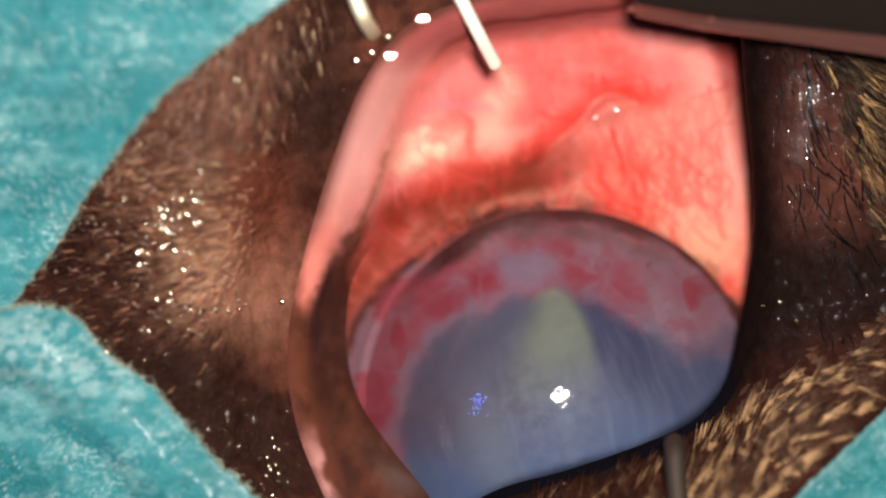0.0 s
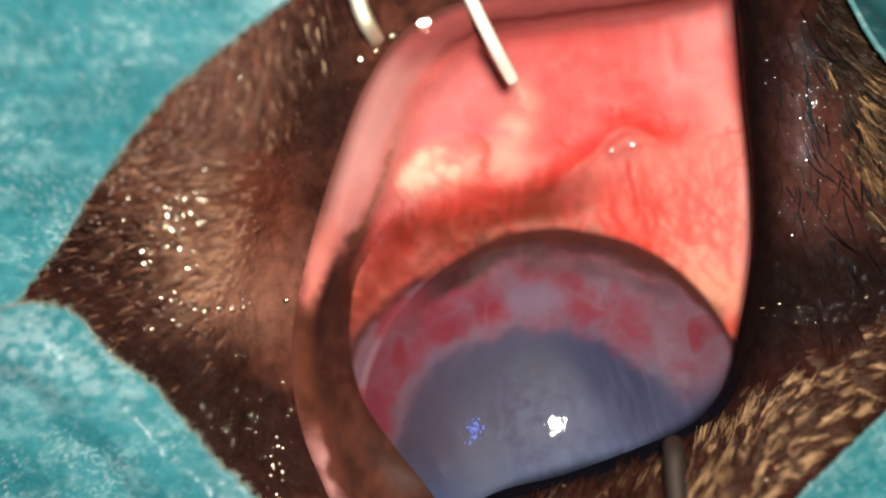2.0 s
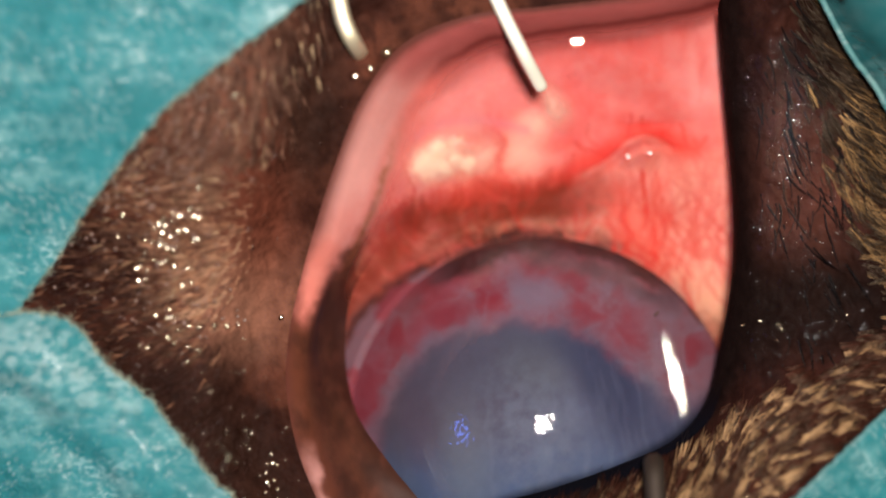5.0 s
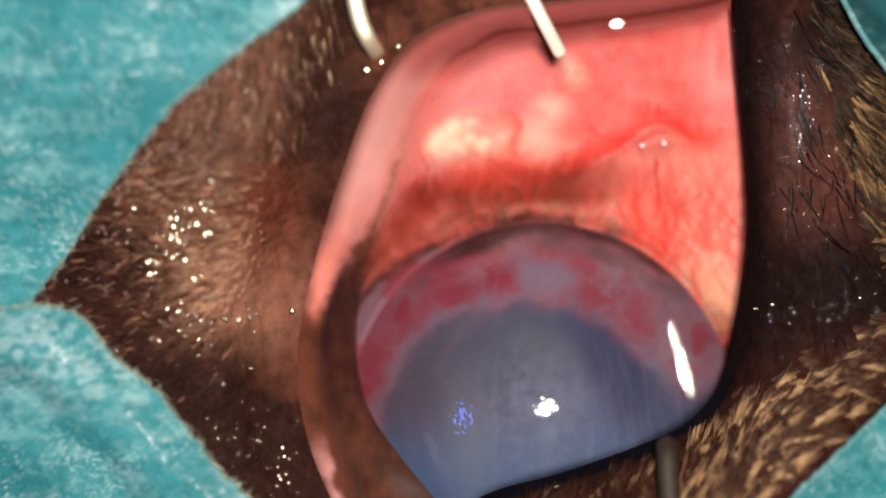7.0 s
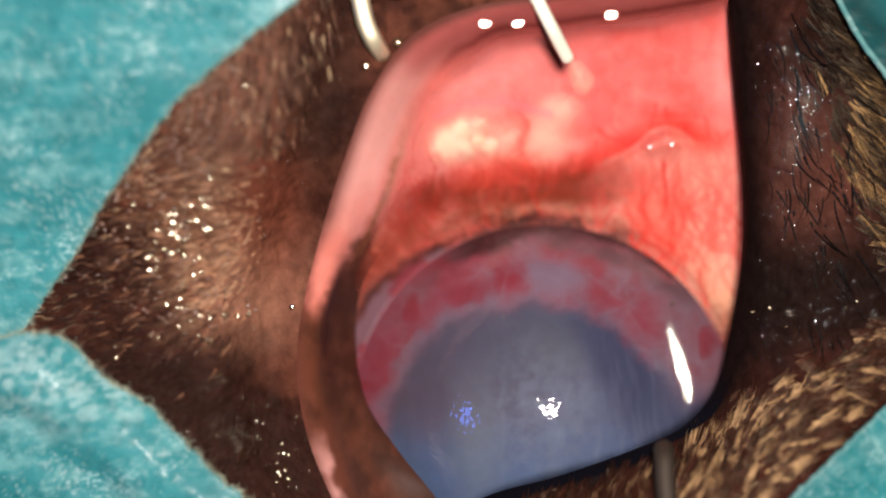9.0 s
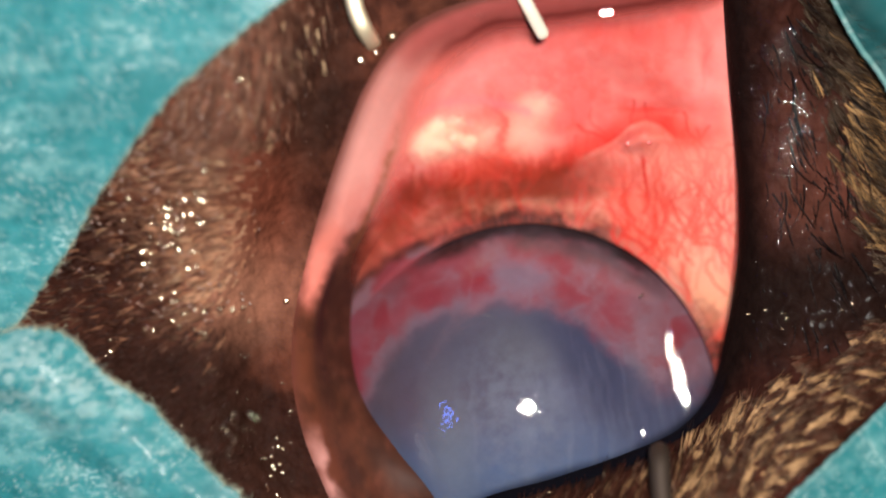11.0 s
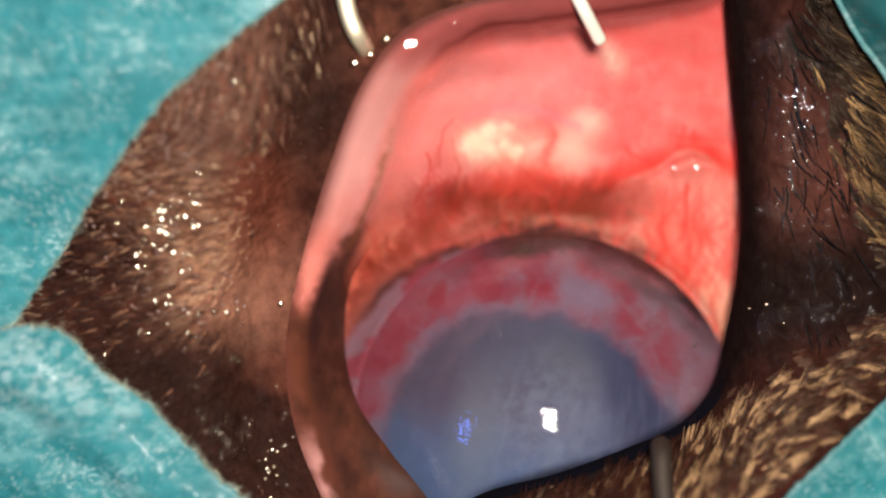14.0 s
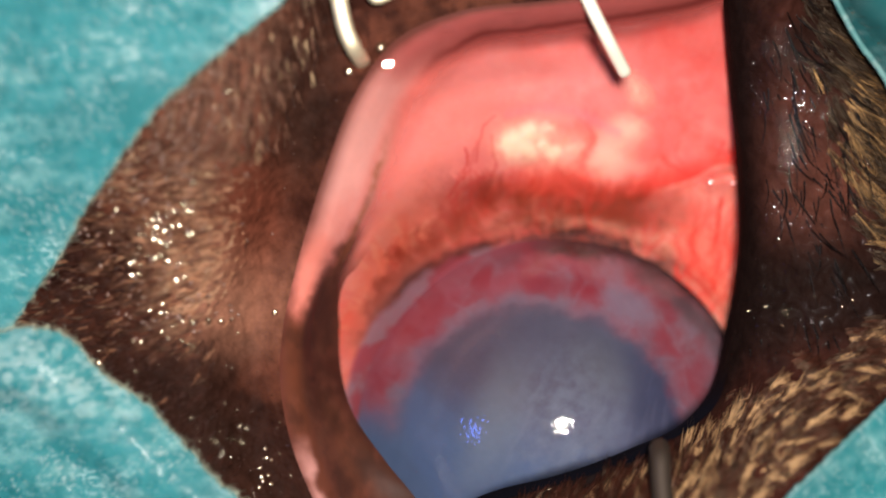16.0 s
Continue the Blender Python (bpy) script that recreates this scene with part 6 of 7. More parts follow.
    walk(cheek, [
        (0, mm_pose(-0.429, 0.405, 0.000, 0.00, 0.00, 0.00)),
        (0.5, mm_pose(-0.429, 0.405, 0.000, 0.00, 0.00, 0.00)),
        (1, mm_pose(-0.429, 0.453, 0.000, 0.00, 0.00, 0.00)),
        (1.5, mm_pose(-0.286, 0.429, 0.000, 0.00, 0.00, 0.00)),
        (2, mm_pose(-0.262, 0.453, 0.000, 0.00, 0.00, 0.00)),
        (2.5, mm_pose(-0.381, 0.691, 0.000, 0.00, 0.00, 0.00)),
        (2.8, mm_pose(-0.572, 0.238, 0.000, 0.00, 0.00, 0.00)),
        (3, mm_pose(-0.667, -0.191, 0.000, 0.00, 0.00, 0.00)),
        (3.2, mm_pose(-0.786, -0.286, 0.000, 0.00, 0.00, 0.00)),
        (5.3, mm_pose(-0.333, -0.262, 0.000, 0.00, 0.00, 0.00)),
        (5.5, mm_pose(-0.191, -0.357, 0.000, 0.00, 0.00, 0.00)),
        (6, mm_pose(0.310, -0.333, 0.000, 0.00, 0.00, 0.00)),
        (6.5, mm_pose(-0.167, 0.024, 0.000, 0.00, 0.00, 0.00)),
        (7, mm_pose(0.000, 0.000, 0.000, 0.00, 0.00, 0.00)),
        (7.5, mm_pose(0.000, -0.048, 0.000, 0.00, 0.00, 0.00)),
        (8, mm_pose(-0.143, -0.286, 0.000, 0.00, 0.00, 0.00)),
        (8.5, mm_pose(-0.071, 0.000, 0.000, 0.00, 0.00, 0.00)),
        (9, mm_pose(-0.024, 0.167, 0.000, 0.00, 0.00, 0.00)),
        (9.2, mm_pose(-0.048, 0.214, 0.000, 0.00, 0.00, 0.00)),
        (11.3, mm_pose(-0.262, 0.476, 0.000, 0.00, 0.00, 0.00)),
        (11.5, mm_pose(-0.262, 0.524, 0.000, 0.00, 0.00, 0.00)),
        (12, mm_pose(-0.286, 0.643, 0.000, 0.00, 0.00, 0.00)),
        (12.5, mm_pose(-0.286, 0.524, 0.000, 0.00, 0.00, 0.00)),
        (13, mm_pose(-0.405, 0.262, 0.000, 0.00, 0.00, 0.00)),
        (13.5, mm_pose(-0.524, 0.214, 0.000, 0.00, 0.00, 0.00)),
        (14, mm_pose(-0.500, 0.310, 0.000, 0.00, 0.00, 0.00)),
        (14.5, mm_pose(-0.524, 0.405, 0.000, 0.00, 0.00, 0.00)),
        (15, mm_pose(-0.619, 0.333, 0.000, 0.00, 0.00, 0.00)),
        (15.5, mm_pose(-0.667, 0.262, 0.000, 0.00, 0.00, 0.00)),
        (16, mm_pose(-0.738, -0.048, 0.000, 0.00, 0.00, 0.00)),
    ])
    walk(lid, [
        (0, mm_pose(0.310, 0.119, 0.000, 0.00, 0.00, 0.00)),
        (0.5, mm_pose(0.287, 0.048, 0.000, 0.00, 0.00, 0.00)),
        (1, mm_pose(0.215, 0.072, 0.000, 0.00, 0.00, 0.00)),
        (1.5, mm_pose(0.430, 0.119, 0.000, 0.00, 0.00, 0.00)),
        (2, mm_pose(0.287, 0.024, 0.000, 0.00, 0.00, 0.00)),
        (2.5, mm_pose(0.287, 0.024, 0.000, 0.00, 0.00, 0.00)),
        (3, mm_pose(-0.072, -0.310, 0.000, 0.00, 0.00, 0.00)),
        (3.2, mm_pose(-0.191, -0.382, 0.000, 0.00, 0.00, 0.00)),
        (5.3, mm_pose(-0.573, -0.884, 0.000, 0.00, 0.00, 0.00)),
        (5.5, mm_pose(-0.597, -1.098, 0.000, 0.00, 0.00, 0.00)),
        (6, mm_pose(-0.024, -0.382, 0.000, 0.00, 0.00, 0.00)),
        (6.5, mm_pose(-0.143, -0.096, 0.000, 0.00, 0.00, 0.00)),
        (7, mm_pose(0.000, 0.000, 0.000, 0.00, 0.00, 0.00)),
        (7.5, mm_pose(-0.024, -0.024, 0.000, 0.00, 0.00, 0.00)),
        (8, mm_pose(-0.215, -0.119, 0.000, 0.00, 0.00, 0.00)),
        (8.5, mm_pose(-0.287, -0.072, 0.000, 0.00, 0.00, 0.00)),
        (9, mm_pose(-0.119, -0.143, 0.000, 0.00, 0.00, 0.00)),
        (11.3, mm_pose(-0.310, -0.239, 0.000, 0.00, 0.00, 0.00)),
        (11.5, mm_pose(-0.287, -0.191, 0.000, 0.00, 0.00, 0.00)),
        (12, mm_pose(-0.167, -0.072, 0.000, 0.00, 0.00, 0.00)),
        (12.5, mm_pose(-0.096, -0.072, 0.000, 0.00, 0.00, 0.00)),
        (13, mm_pose(-0.239, -0.167, 0.000, 0.00, 0.00, 0.00)),
        (13.5, mm_pose(-0.287, -0.119, 0.000, 0.00, 0.00, 0.00)),
        (14, mm_pose(-0.239, 0.000, 0.000, 0.00, 0.00, 0.00)),
        (14.5, mm_pose(-0.167, 0.096, 0.000, 0.00, 0.00, 0.00)),
        (15, mm_pose(-0.143, 0.096, 0.000, 0.00, 0.00, 0.00)),
        (15.5, mm_pose(-0.215, 0.048, 0.000, 0.00, 0.00, 0.00)),
        (16, mm_pose(-0.287, -0.096, 0.000, 0.00, 0.00, 0.00)),
    ])
    walk(tear, [
        (0, mm_pose(0.187, 0.072, -1.200, 0.00, 0.00, 0.00)),
        (0.5, mm_pose(0.173, 0.029, -1.200, 0.00, 0.00, 0.00)),
        (1, mm_pose(0.130, 0.043, -1.200, 0.00, 0.00, 0.00)),
        (1.5, mm_pose(0.259, 0.072, -1.200, 0.00, 0.00, 0.00)),
        (2, mm_pose(0.173, 0.014, -1.200, 0.00, 0.00, 0.00)),
        (2.5, mm_pose(0.173, 0.014, -1.200, 0.00, 0.00, 0.00)),
        (3, mm_pose(-0.043, -0.187, -1.200, 0.00, 0.00, 0.00)),
        (3.2, mm_pose(-0.115, -0.230, -1.200, 0.00, 0.00, 0.00)),
        (4.6, mm_pose(-0.269, -0.432, -0.500, 0.00, 0.00, 0.00)),
        (5.2, mm_pose(-0.335, -0.518, 0.550, 0.00, 0.00, 0.00)),
        (5.3, mm_pose(-0.346, -0.533, 0.545, 0.00, 0.00, 0.00)),
        (5.5, mm_pose(-0.360, -0.662, 0.535, 0.00, 0.00, 0.00)),
        (6, mm_pose(-0.014, -0.230, 0.510, 0.00, 0.00, 0.00)),
        (6.2, mm_pose(-0.043, -0.161, 0.500, 0.00, 0.00, 0.00)),
        (6.5, mm_pose(-0.086, -0.058, 0.250, 0.00, 0.00, 0.00)),
        (6.8, mm_pose(-0.035, -0.023, 0.000, 0.00, 0.00, 0.00)),
        (7, mm_pose(0.000, -0.000, 0.000, 0.00, 0.00, 0.00)),
        (7.5, mm_pose(-0.014, -0.014, 0.000, 0.00, 0.00, 0.00)),
        (8, mm_pose(-0.130, -0.072, 0.000, 0.00, 0.00, 0.00)),
        (8.5, mm_pose(-0.173, -0.043, 0.000, 0.00, 0.00, 0.00)),
        (9, mm_pose(-0.072, -0.086, 0.180, 0.00, 0.00, 0.00)),
        (9.4, mm_pose(-0.092, -0.096, 0.200, 0.00, 0.00, 0.00)),
        (10.4, mm_pose(-0.142, -0.121, 0.050, 0.00, 0.00, 0.00)),
        (11.3, mm_pose(-0.187, -0.544, 0.050, 0.00, 0.00, 0.00)),
        (11.5, mm_pose(-0.173, -0.515, 0.050, 0.00, 0.00, 0.00)),
        (11.6, mm_pose(-0.158, -0.501, 0.000, 0.00, 0.00, 0.00)),
        (12, mm_pose(-0.101, -0.043, -1.000, 0.00, 0.00, 0.00)),
        (12.4, mm_pose(-0.066, -0.043, -1.200, 0.00, 0.00, 0.00)),
        (12.5, mm_pose(-0.058, -0.043, -1.200, 0.00, 0.00, 0.00)),
        (13, mm_pose(-0.144, -0.101, -1.200, 0.00, 0.00, 0.00)),
        (13.5, mm_pose(-0.173, -0.072, -1.200, 0.00, 0.00, 0.00)),
        (14, mm_pose(-0.144, -0.000, -1.200, 0.00, 0.00, 0.00)),
        (14.5, mm_pose(-0.101, 0.058, -1.200, 0.00, 0.00, 0.00)),
        (15, mm_pose(-0.086, 0.058, -1.200, 0.00, 0.00, 0.00)),
        (15.5, mm_pose(-0.130, 0.029, -1.200, 0.00, 0.00, 0.00)),
        (16, mm_pose(-0.173, -0.058, -1.200, 0.00, 0.00, 0.00)),
    ])
    walk(upper_sheet, [
        (0, mm_pose(-0.432, 0.408, 0.000, 0.00, 0.00, 0.00)),
        (0.5, mm_pose(-0.432, 0.408, 0.000, 0.00, 0.00, 0.00)),
        (1, mm_pose(-0.432, 0.456, 0.000, 0.00, 0.00, 0.00)),
        (1.5, mm_pose(-0.288, 0.432, 0.000, 0.00, 0.00, 0.00)),
        (2, mm_pose(-0.264, 0.456, 0.000, 0.00, 0.00, 0.00)),
        (2.5, mm_pose(-0.384, 0.696, 0.000, 0.00, 0.00, 0.00)),
        (2.8, mm_pose(-0.576, 0.240, 0.000, 0.00, 0.00, 0.00)),
        (3, mm_pose(-0.672, -0.192, 0.000, 0.00, 0.00, 0.00)),
        (3.2, mm_pose(-0.792, -0.288, 0.000, 0.00, 0.00, 0.00)),
        (5.3, mm_pose(-0.336, -0.264, 0.000, 0.00, 0.00, 0.00)),
        (5.5, mm_pose(-0.192, -0.360, 0.000, 0.00, 0.00, 0.00)),
        (6, mm_pose(0.312, -0.336, 0.000, 0.00, 0.00, 0.00)),
        (6.5, mm_pose(-0.168, 0.024, 0.000, 0.00, 0.00, 0.00)),
        (7, mm_pose(0.000, 0.000, 0.000, 0.00, 0.00, 0.00)),
        (7.5, mm_pose(0.000, -0.048, 0.000, 0.00, 0.00, 0.00)),
        (8, mm_pose(-0.048, -0.177, 0.000, 0.00, 0.00, 0.69)),
        (8.5, mm_pose(0.118, 0.222, 0.000, 0.00, 0.00, 1.39)),
        (9, mm_pose(0.258, 0.502, 0.000, 0.00, 0.00, 2.08)),
        (9.2, mm_pose(0.234, 0.550, 0.000, 0.00, 0.00, 2.08)),
        (11.3, mm_pose(0.018, 0.814, 0.000, 0.00, 0.00, 2.08)),
        (11.5, mm_pose(0.018, 0.862, 0.000, 0.00, 0.00, 2.08)),
        (12, mm_pose(-0.006, 0.982, 0.000, 0.00, 0.00, 2.08)),
        (12.5, mm_pose(-0.006, 0.862, 0.000, 0.00, 0.00, 2.08)),
        (13, mm_pose(-0.126, 0.598, 0.000, 0.00, 0.00, 2.08)),
        (13.5, mm_pose(-0.246, 0.550, 0.000, 0.00, 0.00, 2.08)),
        (14, mm_pose(-0.222, 0.646, 0.000, 0.00, 0.00, 2.08)),
        (14.5, mm_pose(-0.246, 0.742, 0.000, 0.00, 0.00, 2.08)),
        (15, mm_pose(-0.342, 0.670, 0.000, 0.00, 0.00, 2.08)),
        (15.5, mm_pose(-0.390, 0.598, 0.000, 0.00, 0.00, 2.08)),
        (16, mm_pose(-0.462, 0.286, 0.000, 0.00, 0.00, 2.08)),
    ])
    walk(lower_flap, [
        (0, mm_pose(-0.474, 0.715, 0.000, 0.00, 0.00, 2.45)),
        (0.5, mm_pose(-0.509, 0.710, 0.000, 0.00, 0.00, 2.14)),
        (1, mm_pose(-0.472, 0.702, 0.000, 0.00, 0.00, 1.93)),
        (1.5, mm_pose(-0.413, 0.782, 0.000, 0.00, 0.00, 2.14)),
        (2, mm_pose(-0.364, 0.642, 0.000, 0.00, 0.00, 1.93)),
        (2.5, mm_pose(-0.340, 0.716, 0.000, 0.00, 0.00, 1.83)),
        (3, mm_pose(-0.321, -0.045, 0.000, 0.00, 0.00, 0.51)),
        (3.2, mm_pose(-0.356, -0.084, 0.000, 0.00, 0.00, 0.61)),
        (5.3, mm_pose(-0.183, -0.618, 0.000, 0.00, 0.00, -0.97)),
        (5.5, mm_pose(-0.069, -0.824, 0.000, 0.00, 0.00, -1.47)),
        (6, mm_pose(0.199, -0.312, 0.000, 0.00, 0.00, -0.61)),
        (6.5, mm_pose(-0.168, 0.022, 0.000, 0.00, 0.00, 0.10)),
        (7, mm_pose(0.000, 0.000, 0.000, 0.00, 0.00, 0.00)),
        (7.5, mm_pose(0.000, -0.024, 0.000, 0.00, 0.00, 0.00)),
        (8, mm_pose(-0.147, -0.402, 0.000, 0.00, 0.00, -0.52)),
        (8.5, mm_pose(-0.427, 0.226, 0.000, 0.00, 0.00, 3.54)),
        (9, mm_pose(-0.948, 0.543, 0.000, 0.00, 0.00, 5.83)),
        (9.2, mm_pose(-0.916, 0.517, 0.000, 0.00, 0.00, 5.59)),
        (11.3, mm_pose(-0.773, 0.357, 0.000, 0.00, 0.00, 4.29)),
        (11.5, mm_pose(-0.771, 0.359, 0.000, 0.00, 0.00, 4.18)),
        (12, mm_pose(-0.779, 0.547, 0.000, 0.00, 0.00, 4.63)),
        (12.5, mm_pose(-0.854, 0.659, 0.000, 0.00, 0.00, 5.11)),
        (13, mm_pose(-0.986, 0.436, 0.000, 0.00, 0.00, 5.02)),
        (13.5, mm_pose(-1.005, 0.433, 0.000, 0.00, 0.00, 4.89)),
        (14, mm_pose(-0.888, 0.468, 0.000, 0.00, 0.00, 4.53)),
        (14.5, mm_pose(-0.801, 0.528, 0.000, 0.00, 0.00, 4.42)),
        (15, mm_pose(-0.826, 0.526, 0.000, 0.00, 0.00, 4.52)),
        (15.5, mm_pose(-0.873, 0.456, 0.000, 0.00, 0.00, 4.42)),
        (16, mm_pose(-0.778, 0.207, 0.000, 0.00, 0.00, 3.86)),
    ])
    walk(right_sheet, [
        (0, mm_pose(0.310, 0.119, 0.000, 0.00, 0.00, 0.00)),
        (0.5, mm_pose(0.287, 0.048, 0.000, 0.00, 0.00, 0.00)),
        (1, mm_pose(0.215, 0.072, 0.000, 0.00, 0.00, 0.00)),
        (1.5, mm_pose(0.430, 0.119, 0.000, 0.00, 0.00, 0.00)),
        (2, mm_pose(0.287, 0.024, 0.000, 0.00, 0.00, 0.00)),
        (2.5, mm_pose(0.287, 0.024, 0.000, 0.00, 0.00, 0.00)),
        (3, mm_pose(-0.072, -0.310, 0.000, 0.00, 0.00, 0.00)),
        (3.2, mm_pose(-0.191, -0.382, 0.000, 0.00, 0.00, 0.00)),
        (5.3, mm_pose(-0.573, -0.884, 0.000, 0.00, 0.00, 0.00)),
        (5.5, mm_pose(-0.597, -1.098, 0.000, 0.00, 0.00, 0.00)),
        (6, mm_pose(-0.024, -0.382, 0.000, 0.00, 0.00, 0.00)),
        (6.5, mm_pose(-0.143, -0.096, 0.000, 0.00, 0.00, 0.00)),
        (7, mm_pose(0.000, 0.000, 0.000, 0.00, 0.00, 0.00)),
        (7.5, mm_pose(-0.024, -0.024, 0.000, 0.00, 0.00, 0.00)),
        (8, mm_pose(-0.215, -0.119, 0.000, 0.00, 0.00, 0.00)),
        (8.5, mm_pose(-0.287, -0.072, 0.000, 0.00, 0.00, 0.00)),
        (9, mm_pose(-0.119, -0.143, 0.000, 0.00, 0.00, 0.00)),
        (11.3, mm_pose(-0.310, -0.239, 0.000, 0.00, 0.00, 0.00)),
        (11.5, mm_pose(-0.287, -0.191, 0.000, 0.00, 0.00, 0.00)),
        (12, mm_pose(-0.167, -0.072, 0.000, 0.00, 0.00, 0.00)),
        (12.5, mm_pose(-0.096, -0.072, 0.000, 0.00, 0.00, 0.00)),
        (13, mm_pose(-0.239, -0.167, 0.000, 0.00, 0.00, 0.00)),
        (13.5, mm_pose(-0.287, -0.119, 0.000, 0.00, 0.00, 0.00)),
        (14, mm_pose(-0.239, 0.000, 0.000, 0.00, 0.00, 0.00)),
        (14.5, mm_pose(-0.167, 0.096, 0.000, 0.00, 0.00, 0.00)),
        (15, mm_pose(-0.143, 0.096, 0.000, 0.00, 0.00, 0.00)),
        (15.5, mm_pose(-0.215, 0.048, 0.000, 0.00, 0.00, 0.00)),
        (16, mm_pose(-0.287, -0.096, 0.000, 0.00, 0.00, 0.00)),
    ])
    walk(speculum, [
        (0, mm_pose(-0.143, 0.808, 0.000, 0.00, 0.00, 0.00)),
        (0.5, mm_pose(-0.071, 0.618, 0.000, 0.00, 0.00, 0.00)),
        (1, mm_pose(-0.095, 0.594, 0.000, 0.00, 0.00, 0.00)),
        (1.5, mm_pose(0.119, 0.404, 0.000, 0.00, 0.00, 0.00)),
        (2, mm_pose(0.000, 0.546, 0.000, 0.00, 0.00, 0.00)),
        (2.5, mm_pose(-0.071, 0.737, 0.000, 0.00, 0.00, 0.00)),
        (3, mm_pose(-0.618, -0.071, 0.000, 0.00, 0.00, 0.00)),
        (3.2, mm_pose(-0.832, -0.475, 0.000, 0.00, 0.00, 0.00)),
        (5.3, mm_pose(-0.594, 0.024, 0.000, 0.00, 0.00, 0.00)),
        (5.5, mm_pose(-0.428, -0.143, 0.000, 0.00, 0.00, 0.00)),
        (6, mm_pose(0.356, -0.143, 0.000, 0.00, 0.00, 0.00)),
        (6.5, mm_pose(-0.238, -0.071, 0.000, 0.00, 0.00, 0.00)),
        (7, mm_pose(0.000, 0.000, 0.000, 0.00, 0.00, 0.00)),
        (7.5, mm_pose(-0.071, -0.095, 0.000, 0.00, 0.00, 0.00)),
        (8, mm_pose(-0.119, -0.261, 0.000, 0.00, 0.00, 0.00)),
        (8.5, mm_pose(-0.071, -0.071, 0.000, 0.00, 0.00, 0.00)),
        (9, mm_pose(0.238, -0.071, 0.000, 0.00, 0.00, 0.00)),
        (9.2, mm_pose(0.214, -0.024, 0.000, 0.00, 0.00, 0.00)),
        (11.3, mm_pose(-0.166, 0.404, 0.000, 0.00, 0.00, 0.00)),
        (11.5, mm_pose(-0.071, 0.404, 0.000, 0.00, 0.00, 0.00)),
        (12, mm_pose(0.024, 0.451, 0.000, 0.00, 0.00, 0.00)),
        (12.5, mm_pose(0.000, 0.285, 0.000, 0.00, 0.00, 0.00)),
        (13, mm_pose(-0.166, 0.309, 0.000, 0.00, 0.00, 0.00)),
        (13.5, mm_pose(-0.356, 0.119, 0.000, 0.00, 0.00, 0.00)),
        (14, mm_pose(-0.428, 0.119, 0.000, 0.00, 0.00, 0.00)),
        (14.5, mm_pose(-0.451, 0.166, 0.000, 0.00, 0.00, 0.00)),
        (15, mm_pose(-0.428, 0.071, 0.000, 0.00, 0.00, 0.00)),
        (15.5, mm_pose(-0.546, 0.000, 0.000, 0.00, 0.00, 0.00)),
        (16, mm_pose(-0.594, -0.380, 0.000, 0.00, 0.00, 0.00)),
    ])
    walk(lower_wire, [
        (0, mm_pose(0.310, 0.119, 0.000, 0.00, 0.00, 0.00)),
        (0.5, mm_pose(0.287, 0.048, 0.000, 0.00, 0.00, 0.00)),
        (1, mm_pose(0.215, 0.072, 0.000, 0.00, 0.00, 0.00)),
        (1.5, mm_pose(0.430, 0.119, 0.000, 0.00, 0.00, 0.00)),
        (2, mm_pose(0.287, 0.024, 0.000, 0.00, 0.00, 0.00)),
        (2.5, mm_pose(0.287, 0.024, 0.000, 0.00, 0.00, 0.00)),
        (3, mm_pose(-0.072, -0.310, 0.000, 0.00, 0.00, 0.00)),
        (3.2, mm_pose(-0.191, -0.382, 0.000, 0.00, 0.00, 0.00)),
        (5.3, mm_pose(-0.573, -0.884, 0.000, 0.00, 0.00, 0.00)),
        (5.5, mm_pose(-0.597, -1.098, 0.000, 0.00, 0.00, 0.00)),
        (6, mm_pose(-0.024, -0.382, 0.000, 0.00, 0.00, 0.00)),
        (6.5, mm_pose(-0.143, -0.096, 0.000, 0.00, 0.00, 0.00)),
        (7, mm_pose(0.000, 0.000, 0.000, 0.00, 0.00, 0.00)),
        (7.5, mm_pose(-0.024, -0.024, 0.000, 0.00, 0.00, 0.00)),
        (8, mm_pose(-0.215, -0.119, 0.000, 0.00, 0.00, 0.00)),
        (8.5, mm_pose(-0.287, -0.072, 0.000, 0.00, 0.00, 0.00)),
        (9, mm_pose(-0.119, -0.143, 0.000, 0.00, 0.00, 0.00)),
        (11.3, mm_pose(-0.310, -0.239, 0.000, 0.00, 0.00, 0.00)),
        (11.5, mm_pose(-0.287, -0.191, 0.000, 0.00, 0.00, 0.00)),
        (12, mm_pose(-0.167, -0.072, 0.000, 0.00, 0.00, 0.00)),
        (12.5, mm_pose(-0.096, -0.072, 0.000, 0.00, 0.00, 0.00)),
        (13, mm_pose(-0.239, -0.167, 0.000, 0.00, 0.00, 0.00)),
        (13.5, mm_pose(-0.287, -0.119, 0.000, 0.00, 0.00, 0.00)),
        (14, mm_pose(-0.239, 0.000, 0.000, 0.00, 0.00, 0.00)),
        (14.5, mm_pose(-0.167, 0.096, 0.000, 0.00, 0.00, 0.00)),
        (15, mm_pose(-0.143, 0.096, 0.000, 0.00, 0.00, 0.00)),
        (15.5, mm_pose(-0.215, 0.048, 0.000, 0.00, 0.00, 0.00)),
        (16, mm_pose(-0.287, -0.096, 0.000, 0.00, 0.00, 0.00)),
    ])
